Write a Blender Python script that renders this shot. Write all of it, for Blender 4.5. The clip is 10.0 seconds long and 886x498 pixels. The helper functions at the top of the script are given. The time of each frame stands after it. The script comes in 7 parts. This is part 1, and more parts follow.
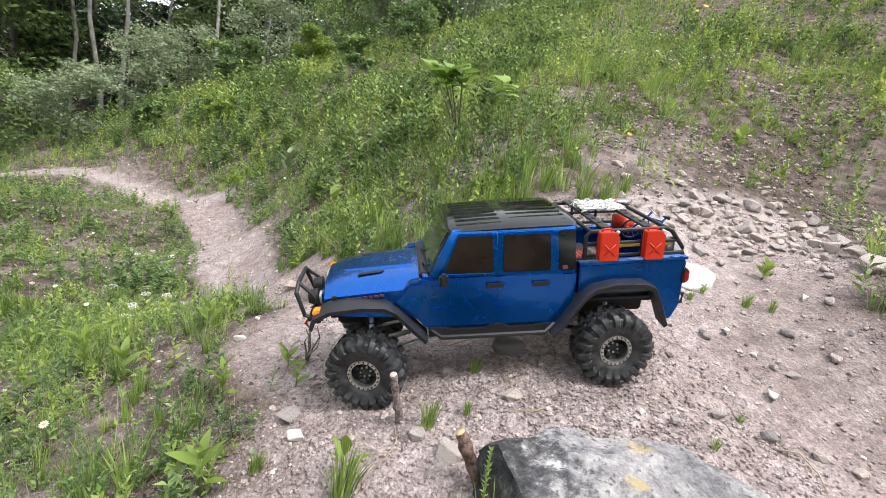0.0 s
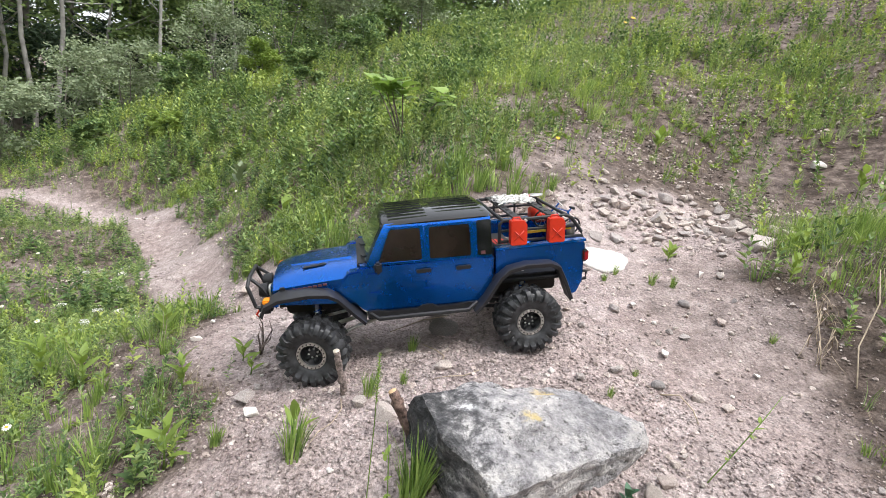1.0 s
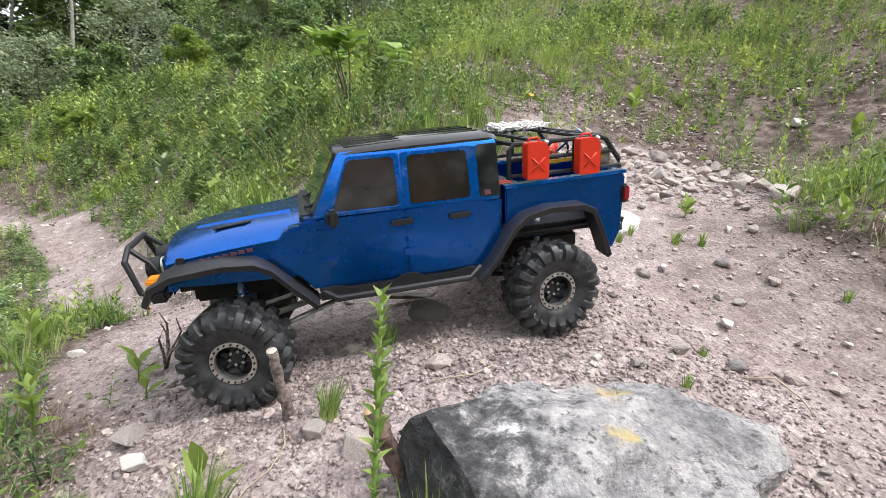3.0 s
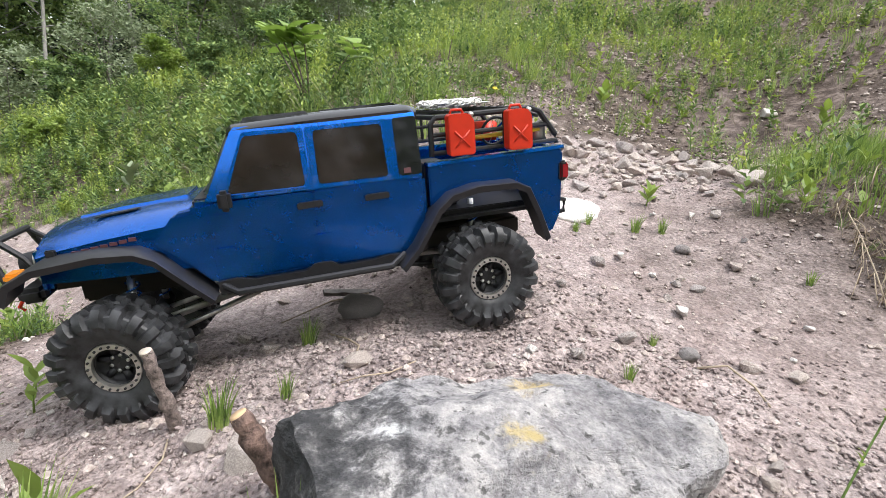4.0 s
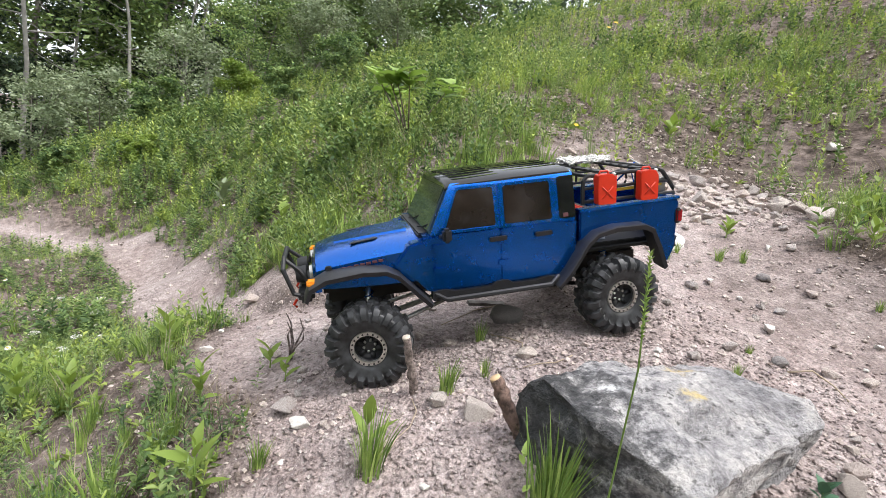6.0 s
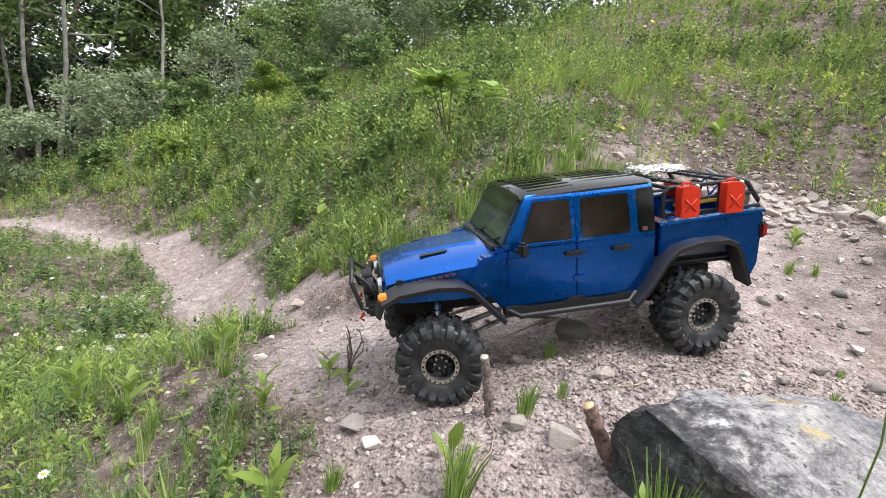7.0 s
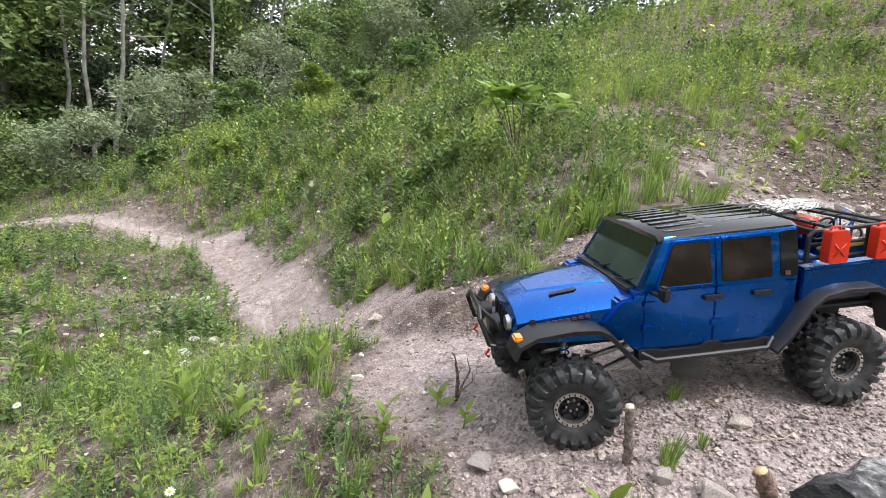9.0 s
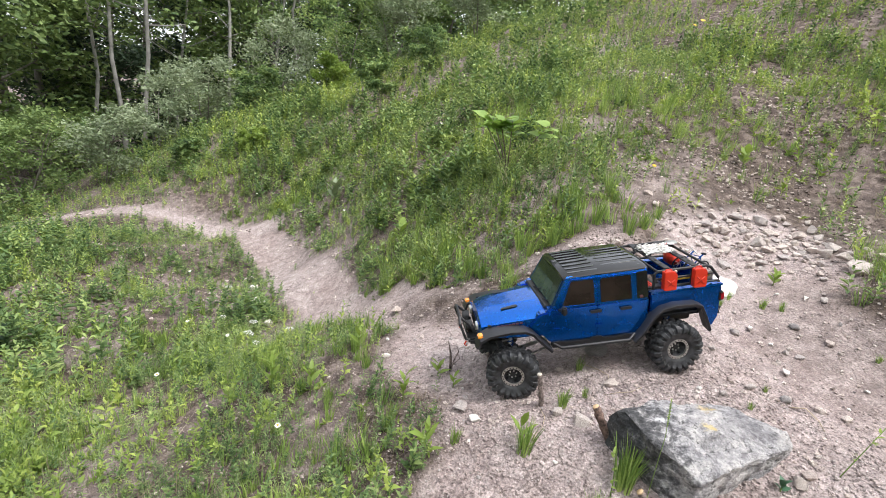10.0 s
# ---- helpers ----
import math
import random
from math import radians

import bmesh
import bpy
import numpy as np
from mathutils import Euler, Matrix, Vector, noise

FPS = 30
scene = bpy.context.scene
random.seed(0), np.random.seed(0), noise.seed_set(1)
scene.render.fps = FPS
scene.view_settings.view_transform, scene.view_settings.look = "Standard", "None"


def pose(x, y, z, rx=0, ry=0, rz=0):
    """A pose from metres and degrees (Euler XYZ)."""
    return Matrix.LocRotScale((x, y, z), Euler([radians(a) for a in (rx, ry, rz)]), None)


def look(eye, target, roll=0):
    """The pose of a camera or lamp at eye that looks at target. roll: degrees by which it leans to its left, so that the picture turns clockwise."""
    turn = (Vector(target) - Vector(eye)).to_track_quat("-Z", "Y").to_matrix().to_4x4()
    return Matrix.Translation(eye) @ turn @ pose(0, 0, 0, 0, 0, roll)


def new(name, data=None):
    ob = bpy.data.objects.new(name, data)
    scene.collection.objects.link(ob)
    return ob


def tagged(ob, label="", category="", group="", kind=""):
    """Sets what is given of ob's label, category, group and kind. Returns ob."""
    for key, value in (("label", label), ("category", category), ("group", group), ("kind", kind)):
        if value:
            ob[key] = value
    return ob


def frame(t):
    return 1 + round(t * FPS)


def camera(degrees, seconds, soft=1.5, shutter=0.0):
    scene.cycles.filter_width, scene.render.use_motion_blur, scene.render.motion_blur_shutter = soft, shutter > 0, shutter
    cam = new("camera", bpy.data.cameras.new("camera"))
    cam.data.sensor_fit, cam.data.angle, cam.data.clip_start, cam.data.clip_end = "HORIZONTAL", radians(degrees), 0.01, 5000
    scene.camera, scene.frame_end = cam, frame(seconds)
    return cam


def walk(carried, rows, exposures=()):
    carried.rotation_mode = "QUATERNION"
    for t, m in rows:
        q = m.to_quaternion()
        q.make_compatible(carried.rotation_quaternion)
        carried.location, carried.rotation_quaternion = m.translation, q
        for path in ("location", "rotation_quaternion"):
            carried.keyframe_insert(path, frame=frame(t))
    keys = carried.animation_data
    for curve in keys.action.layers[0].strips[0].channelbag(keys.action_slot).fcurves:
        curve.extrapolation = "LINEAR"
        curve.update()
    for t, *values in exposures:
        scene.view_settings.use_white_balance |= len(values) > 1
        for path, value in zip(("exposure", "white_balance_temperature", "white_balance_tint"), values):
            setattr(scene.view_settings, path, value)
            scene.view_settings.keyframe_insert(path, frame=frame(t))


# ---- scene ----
from itertools import product

# camera: one wide lens carried by hand round the truck
cam = camera(84.0, 10.0, 0.6)
ROWS = [
    (0.0, 0.000, 0.000, 0.367, -1.51, -16.26, 11.41),
    (0.5, 0.037, -0.031, 0.369, -1.99, -16.13, 11.68),
    (1.0, 0.042, -0.105, 0.376, -5.99, -14.40, 9.92),
    (1.5, -0.026, -0.164, 0.391, -9.76, -13.23, 8.33),
    (2.0, -0.038, -0.035, 0.293, -10.56, -13.21, 8.57),
    (2.2, -0.020, 0.023, 0.253, -10.46, -13.67, 8.53),
    (3.3, 0.069, 0.148, 0.242, -12.11, -13.26, 7.80),
    (3.5, 0.097, 0.162, 0.234, -12.20, -12.91, 7.51),
    (4.0, 0.118, 0.155, 0.223, -12.87, -12.53, 6.80),
    (4.5, 0.087, 0.085, 0.229, -13.10, -11.92, 6.94),
    (5.0, 0.038, 0.051, 0.232, -12.19, -11.43, 7.44),
    (5.5, -0.015, 0.026, 0.239, -10.63, -11.33, 7.80),
    (5.7, -0.037, 0.011, 0.245, -9.66, -11.21, 7.68),
    (6.8, -0.108, 0.038, 0.262, -5.59, -12.06, 7.64),
    (7.0, -0.124, 0.046, 0.257, -5.68, -11.81, 7.75),
    (7.5, -0.147, 0.062, 0.258, -4.73, -11.85, 7.95),
    (8.0, -0.173, 0.074, 0.266, -3.89, -11.89, 7.77),
    (8.5, -0.215, 0.087, 0.270, -2.92, -12.13, 8.07),
    (9.0, -0.252, 0.067, 0.284, -2.18, -12.42, 8.51),
    (9.5, -0.246, -0.072, 0.386, -1.21, -13.65, 8.14),
    (10.0, -0.242, -0.304, 0.511, -0.86, -16.34, 7.41),
]


def eye_pose(x, y, z, yaw, pitch, roll):
    return Matrix.Translation((x, y, z)) @ Euler((0, 0, radians(yaw))).to_matrix().to_4x4() @ Euler((radians(90 + pitch), 0, 0)).to_matrix().to_4x4() @ pose(0, 0, 0, 0, 0, roll)


walk(cam, [(t, eye_pose(*row)) for t, *row in ROWS], [(0.0, 0.36), (10.0, 0.36)])

# ---- light: bright overcast sky, a veiled high sun
SUN_UP, SUN_ROUND = 63.0, 128.0
world = bpy.data.worlds.new("sky")
scene.world = world
world.use_nodes = True
wn, wl = world.node_tree.nodes, world.node_tree.links
sky = wn.new("ShaderNodeTexSky")
sky.sky_type, sky.sun_disc = "NISHITA", False
sky.sun_elevation, sky.sun_rotation = radians(SUN_UP), radians(SUN_ROUND)
sky.dust_density, sky.ozone_density = 5.0, 1.0
haze = wn.new("ShaderNodeHueSaturation")
haze.inputs["Saturation"].default_value = 0.45
wl.new(sky.outputs[0], haze.inputs["Color"])
cloud = wn.new("ShaderNodeMix")
cloud.data_type = "RGBA"
cloud.inputs[0].default_value = 0.5
cloud.inputs[7].default_value = (6.6, 6.85, 7.2, 1)
wl.new(haze.outputs[0], cloud.inputs[6])
wl.new(cloud.outputs[2], wn["Background"].inputs["Color"])
wn["Background"].inputs["Strength"].default_value = 0.24
sun_data = bpy.data.lights.new("sun", "SUN")
sun_data.energy, sun_data.angle, sun_data.color = 1.9, radians(12), (1.0, 0.985, 0.965)
sun = new("sun", sun_data)
su, sr = radians(SUN_UP), radians(SUN_ROUND)
sun.matrix_world = look((0, 0, 30), Vector((0, 0, 30)) - Vector((math.sin(sr) * math.cos(su), math.cos(sr) * math.cos(su), math.sin(su))))


# ---- noise for shapes
def lattice(ix, iy, seed):
    h = (ix.astype(np.int64) * 374761393 + iy.astype(np.int64) * 668265263 + seed * 974634533) & 0xFFFFFFFF
    h = ((h ^ (h >> 13)) * 1274126177) & 0xFFFFFFFF
    return ((h ^ (h >> 16)) & 0xFFFF) / 65535.0


def vnoise(x, y, seed=0):
    x, y = np.asarray(x, float), np.asarray(y, float)
    ix, iy = np.floor(x), np.floor(y)
    u, v = x - ix, y - iy
    u, v = u * u * (3 - 2 * u), v * v * (3 - 2 * v)
    a, b = lattice(ix, iy, seed), lattice(ix + 1, iy, seed)
    c, d = lattice(ix, iy + 1, seed), lattice(ix + 1, iy + 1, seed)
    return (a + (b - a) * u) * (1 - v) + (c + (d - c) * u) * v


def fbm(x, y, octaves=4, seed=0):
    total, amp, norm = 0.0, 1.0, 0.0
    for n in range(octaves):
        total = total + amp * (vnoise(x * 2 ** n + 17.3 * n, y * 2 ** n - 9.1 * n, seed + n) - 0.5)
        norm += amp
        amp *= 0.5
    return total / norm


def smooth(a, b, v):
    k = np.clip((v - a) / (b - a), 0, 1)
    return k * k * (3 - 2 * k)


# ---- the lie of the land: a hillside that rises to the right, with a terrace and a trail on it
BUMPS = [(0.2, 0.6, 0.35), (-0.45, 0.8, 0.35), (-0.4, 1.4, 0.4), (0.5, 1.05, 0.28), (0, 1.9, 0.5), (0.1, 0.85, 0.2), (1.5, 1.6, 0.6), (-1.2, 2.6, 0.9), (0.9, 0.7, 0.35), (-0.1, 1.2, 0.25), (0.25, 0.2, 0.3), (-0.6, 1.65, 0.35), (-1.2, 2.8, 0.45), (-2.1, 3.75, 0.6), (-3.3, 4.2, 0.8), (-1.25, 2.05, 0.4), (-0.5, 2.9, 0.55), (0.9, 2.7, 0.7), (1.2, 4.2, 1.1), (0.95, 0.75, 0.3), (2.2, 2.9, 0.8), (-0.9, 1.2, 0.35), (-4.3, 5.3, 1.1), (-2.0, 5.0, 1.0), (-1.9, 2.7, 0.6), (-0.3, 1.35, 0.28), (-5, 4, 1.0)]
LIE = [0.178, -0.058, -0.01, 0.087, -0.14, 0.573, -0.013, 0.067, -0.095, -0.379, -0.672, -0.579, -0.134, -0.082, -0.436, -0.271, -0.369, -0.139, 0.098, 0.425, 0.093, -0.025, 0.464, -0.279, -0.135, -0.128, -0.226, 0.229, -0.33, -0.178]
# stretches of bare earth: x0, y0, x1, y1, half width
BARE = [(0.09, 0.36, 0.22, 0.85, 0.31), (0.35, 0.35, 0.58, 0.72, 0.25), (0.38, 0.86, 0.76, 1.10, 0.19), (0.62, 1.22, 0.88, 1.36, 0.16), (-0.02, 0.86, -0.3, 1.2, 0.11), (-0.06, 0.66, -0.24, 0.98, 0.14),
        (-0.3, 1.2, -0.56, 1.57, 0.11), (-0.56, 1.57, -0.95, 2.2, 0.13), (-0.95, 2.2, -1.25, 2.85, 0.14), (-1.25, 2.85, -1.7, 3.5, 0.15), (-1.7, 3.5, -2.6, 4.0, 0.13),
        (-2.6, 4.0, -4.1, 4.1, 0.12), (-4.1, 4.1, -6.0, 3.8, 0.14)]


def hill(x, y):
    x, y = np.asarray(x, float), np.asarray(y, float)
    r = np.hypot(x - 0.2, y - 0.8)
    k = smooth(4.5, 9.0, r)
    near = LIE[0] + LIE[1] * x + LIE[2] * y
    for (a, b, s), c in zip(BUMPS, LIE[3:]):
        near = near + c * np.exp(-((x - a) ** 2 + (y - b) ** 2) / (2 * s * s))
    z = 0.42 * x + 0.21 * y - 0.28 + near * (1 - k)
    # past the shoulder of the spur the land falls into a wooded hollow, and far off it levels out
    out = np.hypot(x, y)
    hollow = smooth(9.0, 16.0, out - 0.35 * x)
    z = z * (1 - hollow) + (-2.2 + 0.25 * np.clip(x, 0, 40)) * hollow
    return z


def bare(x, y):
    """How bare the earth is: 1 on the trail, 0 in the grass."""
    x, y = np.asarray(x, float), np.asarray(y, float)
    wob = 0.10 * fbm(x * 5, y * 5, 3, 5) + 0.05 * fbm(x * 17, y * 17, 2, 8)
    best = np.full(np.broadcast(x, y).shape, 9.0)
    for x0, y0, x1, y1, r in BARE:
        dx, dy = x1 - x0, y1 - y0
        k = np.clip(((x - x0) * dx + (y - y0) * dy) / (dx * dx + dy * dy), 0, 1)
        best = np.minimum(best, np.hypot(x - x0 - k * dx, y - y0 - k * dy) - r)
    return 1 - smooth(-0.05, 0.06, best + wob)


def tufty(x, y):
    """Clumps of plants and the gaps between them on the verge below the trail."""
    return smooth(0.38, 0.51, 0.45 * vnoise(x * 4.2, y * 4.2, 81) + 0.55 * vnoise(x * 11, y * 11, 82))


def bank_foot(x):
    return 0.98 - 0.24 * x + 0.55 * np.clip(-0.1 - x, 0, None)


def cut(x, y):
    """The crumbling bank along the upper side of the trail."""
    d = y - bank_foot(x) + 0.05 * fbm(x * 7, y * 7, 3, 31)
    along = smooth(-0.55, -0.25, x) * (1 - smooth(0.30, 0.46, x))
    return 0.085 * smooth(-0.03, 0.10, d) * np.exp(-np.clip(d, 0, None) / 0.42) * along


def worn(x, y):
    """The trodden middle of the trail: smoother, with few loose stones."""
    k = np.clip(((x + 0.12) * 0.72 + (y - 0.90) * 0.02) / 0.519, 0, 1)
    d = np.hypot(x + 0.12 - 0.72 * k, y - 0.90 - 0.02 * k) + 0.12 * fbm(x * 6, y * 6, 3, 71)
    return 1 - smooth(0.12, 0.26, d)


def relief(x, y):
    """Small unevenness of the ground: clods, gravel and cracks."""
    near = np.exp(-((x - 0.2) ** 2 + (y - 0.8) ** 2) / 6.0)
    z = 0.05 * fbm(x * 2.3, y * 2.3, 3, 11) + 0.035 * fbm(x * 7.7, y * 7.7, 3, 16) * smooth(0.9, 1.6, np.hypot(x - 0.2, y - 0.6)) * smooth(9, 4, np.hypot(x, y)) + cut(x, y)
    rough = (0.5 + 0.9 * smooth(0.45, 0.7, vnoise(x * 3.1, y * 3.1, 12))) * (1 - 0.72 * worn(x, y))
    z = z + near * rough * (0.014 * fbm(x * 14, y * 14, 3, 13) + 0.006 * fbm(x * 38, y * 38, 3, 14) + 0.0022 * fbm(x * 120, y * 120, 1, 15))
    crack = np.abs(fbm(x * 6, y * 6, 3, 21))
    return z - 0.006 * near * (1 - smooth(0.0, 0.012, crack)) * smooth(0.1, 0.3, fbm(x * 2, y * 2, 2, 22) + 0.2)


def land(x, y):
    return hill(x, y) + relief(np.asarray(x, float), np.asarray(y, float))


def land1(x, y):
    return float(land(np.array([x]), np.array([y]))[0])


# ---- materials
def nodes(name):
    m = bpy.data.materials.new(name)
    m.use_nodes = True
    return m, m.node_tree.nodes, m.node_tree.links, m.node_tree.nodes["Principled BSDF"]


def ramp(nd, lk, fac, stops):
    r = nd.new("ShaderNodeValToRGB")
    while len(r.color_ramp.elements) < len(stops):
        r.color_ramp.elements.new(0.5)
    for e, (at, col) in zip(r.color_ramp.elements, stops):
        e.position, e.color = at, (*col, 1)
    lk.new(fac, r.inputs[0])
    return r.outputs[0]


def texture(nd, lk, scale, detail=4.0, rough=0.6, coord=None, kind="ShaderNodeTexNoise"):
    t = nd.new(kind)
    t.inputs["Scale"].default_value = scale
    if kind == "ShaderNodeTexNoise":
        t.inputs["Detail"].default_value, t.inputs["Roughness"].default_value = detail, rough
    if coord is None:
        coord = nd.new("ShaderNodeTexCoord").outputs["Object"]
    lk.new(coord, t.inputs["Vector"])
    return t


def mix(nd, lk, fac, a, b, blend="MIX"):
    n = nd.new("ShaderNodeMix")
    n.data_type, n.blend_type = "RGBA", blend
    for key, v in ((0, fac), (6, a), (7, b)):
        if isinstance(v, (int, float)):
            n.inputs[key].default_value = v
        elif isinstance(v, tuple):
            n.inputs[key].default_value = (*v, 1)
        else:
            lk.new(v, n.inputs[key])
    return n.outputs[2]


def bump(nd, lk, bsdf, height, strength, distance):
    b = nd.new("ShaderNodeBump")
    b.inputs["Strength"].default_value, b.inputs["Distance"].default_value = strength, distance
    lk.new(height, b.inputs["Height"])
    lk.new(b.outputs[0], bsdf.inputs["Normal"])


def plain(name, col, rough=0.5, metal=0.0, coat=0.0, grain=0.0, spread=0.12, scale=40.0, distance=0.001):
    """A painted, moulded or metal surface with fine grain and a little wear."""
    m, nd, lk, b = nodes(name)
    t = texture(nd, lk, scale, 5)
    dark = tuple(max(0.0, c * (1 - spread)) for c in col)
    light = tuple(min(1.0, c * (1 + spread)) for c in col)
    lk.new(ramp(nd, lk, t.outputs["Fac"], [(0.3, dark), (0.7, light)]), b.inputs["Base Color"])
    b.inputs["Roughness"].default_value, b.inputs["Metallic"].default_value = rough, metal
    b.inputs["Coat Weight"].default_value = coat
    b.inputs["Coat Roughness"].default_value = 0.06
    if grain:
        bump(nd, lk, b, t.outputs["Fac"], grain, distance)
    return m


def earth_material():
    m, nd, lk, b = nodes("dry_earth")
    co = nd.new("ShaderNodeTexCoord").outputs["Object"]
    big, mid, fine = texture(nd, lk, 2.2, 5, 0.6, co), texture(nd, lk, 21, 6, 0.7, co), texture(nd, lk, 240, 4, 0.7, co)
    grit = texture(nd, lk, 160, coord=co, kind="ShaderNodeTexVoronoi")
    soil = ramp(nd, lk, mid.outputs["Fac"], [(0.25, (0.145, 0.11, 0.104)), (0.45, (0.325, 0.262, 0.25)), (0.60, (0.455, 0.385, 0.372)), (0.8, (0.59, 0.53, 0.52))])
    pale = ramp(nd, lk, big.outputs["Fac"], [(0.35, (0.295, 0.235, 0.223)), (0.6, (0.485, 0.425, 0.415))])
    col = mix(nd, lk, 0.45, soil, pale)
    col = mix(nd, lk, 0.8, col, ramp(nd, lk, fine.outputs["Fac"], [(0.3, (0.22, 0.20, 0.19)), (0.47, (0.47, 0.47, 0.47)), (0.7, (0.78, 0.77, 0.76))]), "OVERLAY")
    chips = nd.new("ShaderNodeTexVoronoi")
    chips.inputs["Scale"].default_value = 95
    lk.new(co, chips.inputs["Vector"])
    col = mix(nd, lk, 0.35, col, ramp(nd, lk, chips.outputs["Color"], [(0.1, (0.25, 0.24, 0.24)), (0.5, (0.5, 0.49, 0.48)), (0.9, (0.8, 0.79, 0.78))]), "OVERLAY")
    # drying cracks, here and there
    warp = mix(nd, lk, 0.035, co, mid.outputs["Color"], "ADD")
    net = nd.new("ShaderNodeTexVoronoi")
    net.feature = "DISTANCE_TO_EDGE"
    net.inputs["Scale"].default_value = 17
    lk.new(warp, net.inputs["Vector"])
    where = texture(nd, lk, 4.5, 3, 0.6, co)
    there = ramp(nd, lk, where.outputs["Fac"], [(0.47, (0, 0, 0)), (0.58, (0.75,) * 3)])
    line = mix(nd, lk, 1.0, ramp(nd, lk, net.outputs["Distance"], [(0.0, (1, 1, 1)), (0.035, (0, 0, 0))]), there, "MULTIPLY")
    col = mix(nd, lk, line, col, (0.10, 0.078, 0.07))
    # leaf litter and roots away from the trail, with shade under tufts painted in
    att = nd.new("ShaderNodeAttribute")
    att.attribute_name = "litter_shade"
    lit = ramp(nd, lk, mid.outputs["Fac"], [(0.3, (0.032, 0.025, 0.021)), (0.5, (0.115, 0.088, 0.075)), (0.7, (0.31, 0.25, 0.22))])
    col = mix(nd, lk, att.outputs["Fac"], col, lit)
    lk.new(col, b.inputs["Base Color"])
    b.inputs["Roughness"].default_value = 0.95
    b.inputs["Specular IOR Level"].default_value = 0.15
    h = nd.new("ShaderNodeMath")
    h.operation = "ADD"
    lk.new(fine.outputs["Fac"], h.inputs[0])
    lk.new(grit.outputs["Distance"], h.inputs[1])
    bump(nd, lk, b, h.outputs[0], 1.0, 0.0035)
    return m


def stone_material(name, cols, scale=9.0, relief_m=0.004):
    m, nd, lk, b = nodes(name)
    co = nd.new("ShaderNodeTexCoord").outputs["Object"]
    info = nd.new("ShaderNodeObjectInfo").outputs["Random"]
    big, fine = texture(nd, lk, scale, 6, 0.65, co), texture(nd, lk, scale * 9, 5, 0.7, co)
    col = ramp(nd, lk, big.outputs["Fac"], [(0.28, cols[0]), (0.45, cols[1]), (0.58, cols[2]), (0.75, cols[3])])
    speck = ramp(nd, lk, fine.outputs["Fac"], [(0.35, (0.28, 0.28, 0.28)), (0.5, (0.5, 0.5, 0.5)), (0.68, (0.78, 0.78, 0.78))])
    col = mix(nd, lk, 0.7, col, speck, "OVERLAY")
    col = mix(nd, lk, 0.55, col, ramp(nd, lk, info, [(0.0, (0.30, 0.30, 0.32)), (0.35, (0.5, 0.47, 0.45)), (0.7, (0.62, 0.56, 0.52)), (1.0, (0.40, 0.34, 0.32))]), "OVERLAY")
    lk.new(col, b.inputs["Base Color"])
    b.inputs["Roughness"].default_value = 0.9
    b.inputs["Specular IOR Level"].default_value = 0.25
    h = nd.new("ShaderNodeMath")
    h.operation = "ADD"
    lk.new(big.outputs["Fac"], h.inputs[0])
    lk.new(fine.outputs["Fac"], h.inputs[1])
    bump(nd, lk, b, h.outputs[0], 0.8, relief_m)
    return m


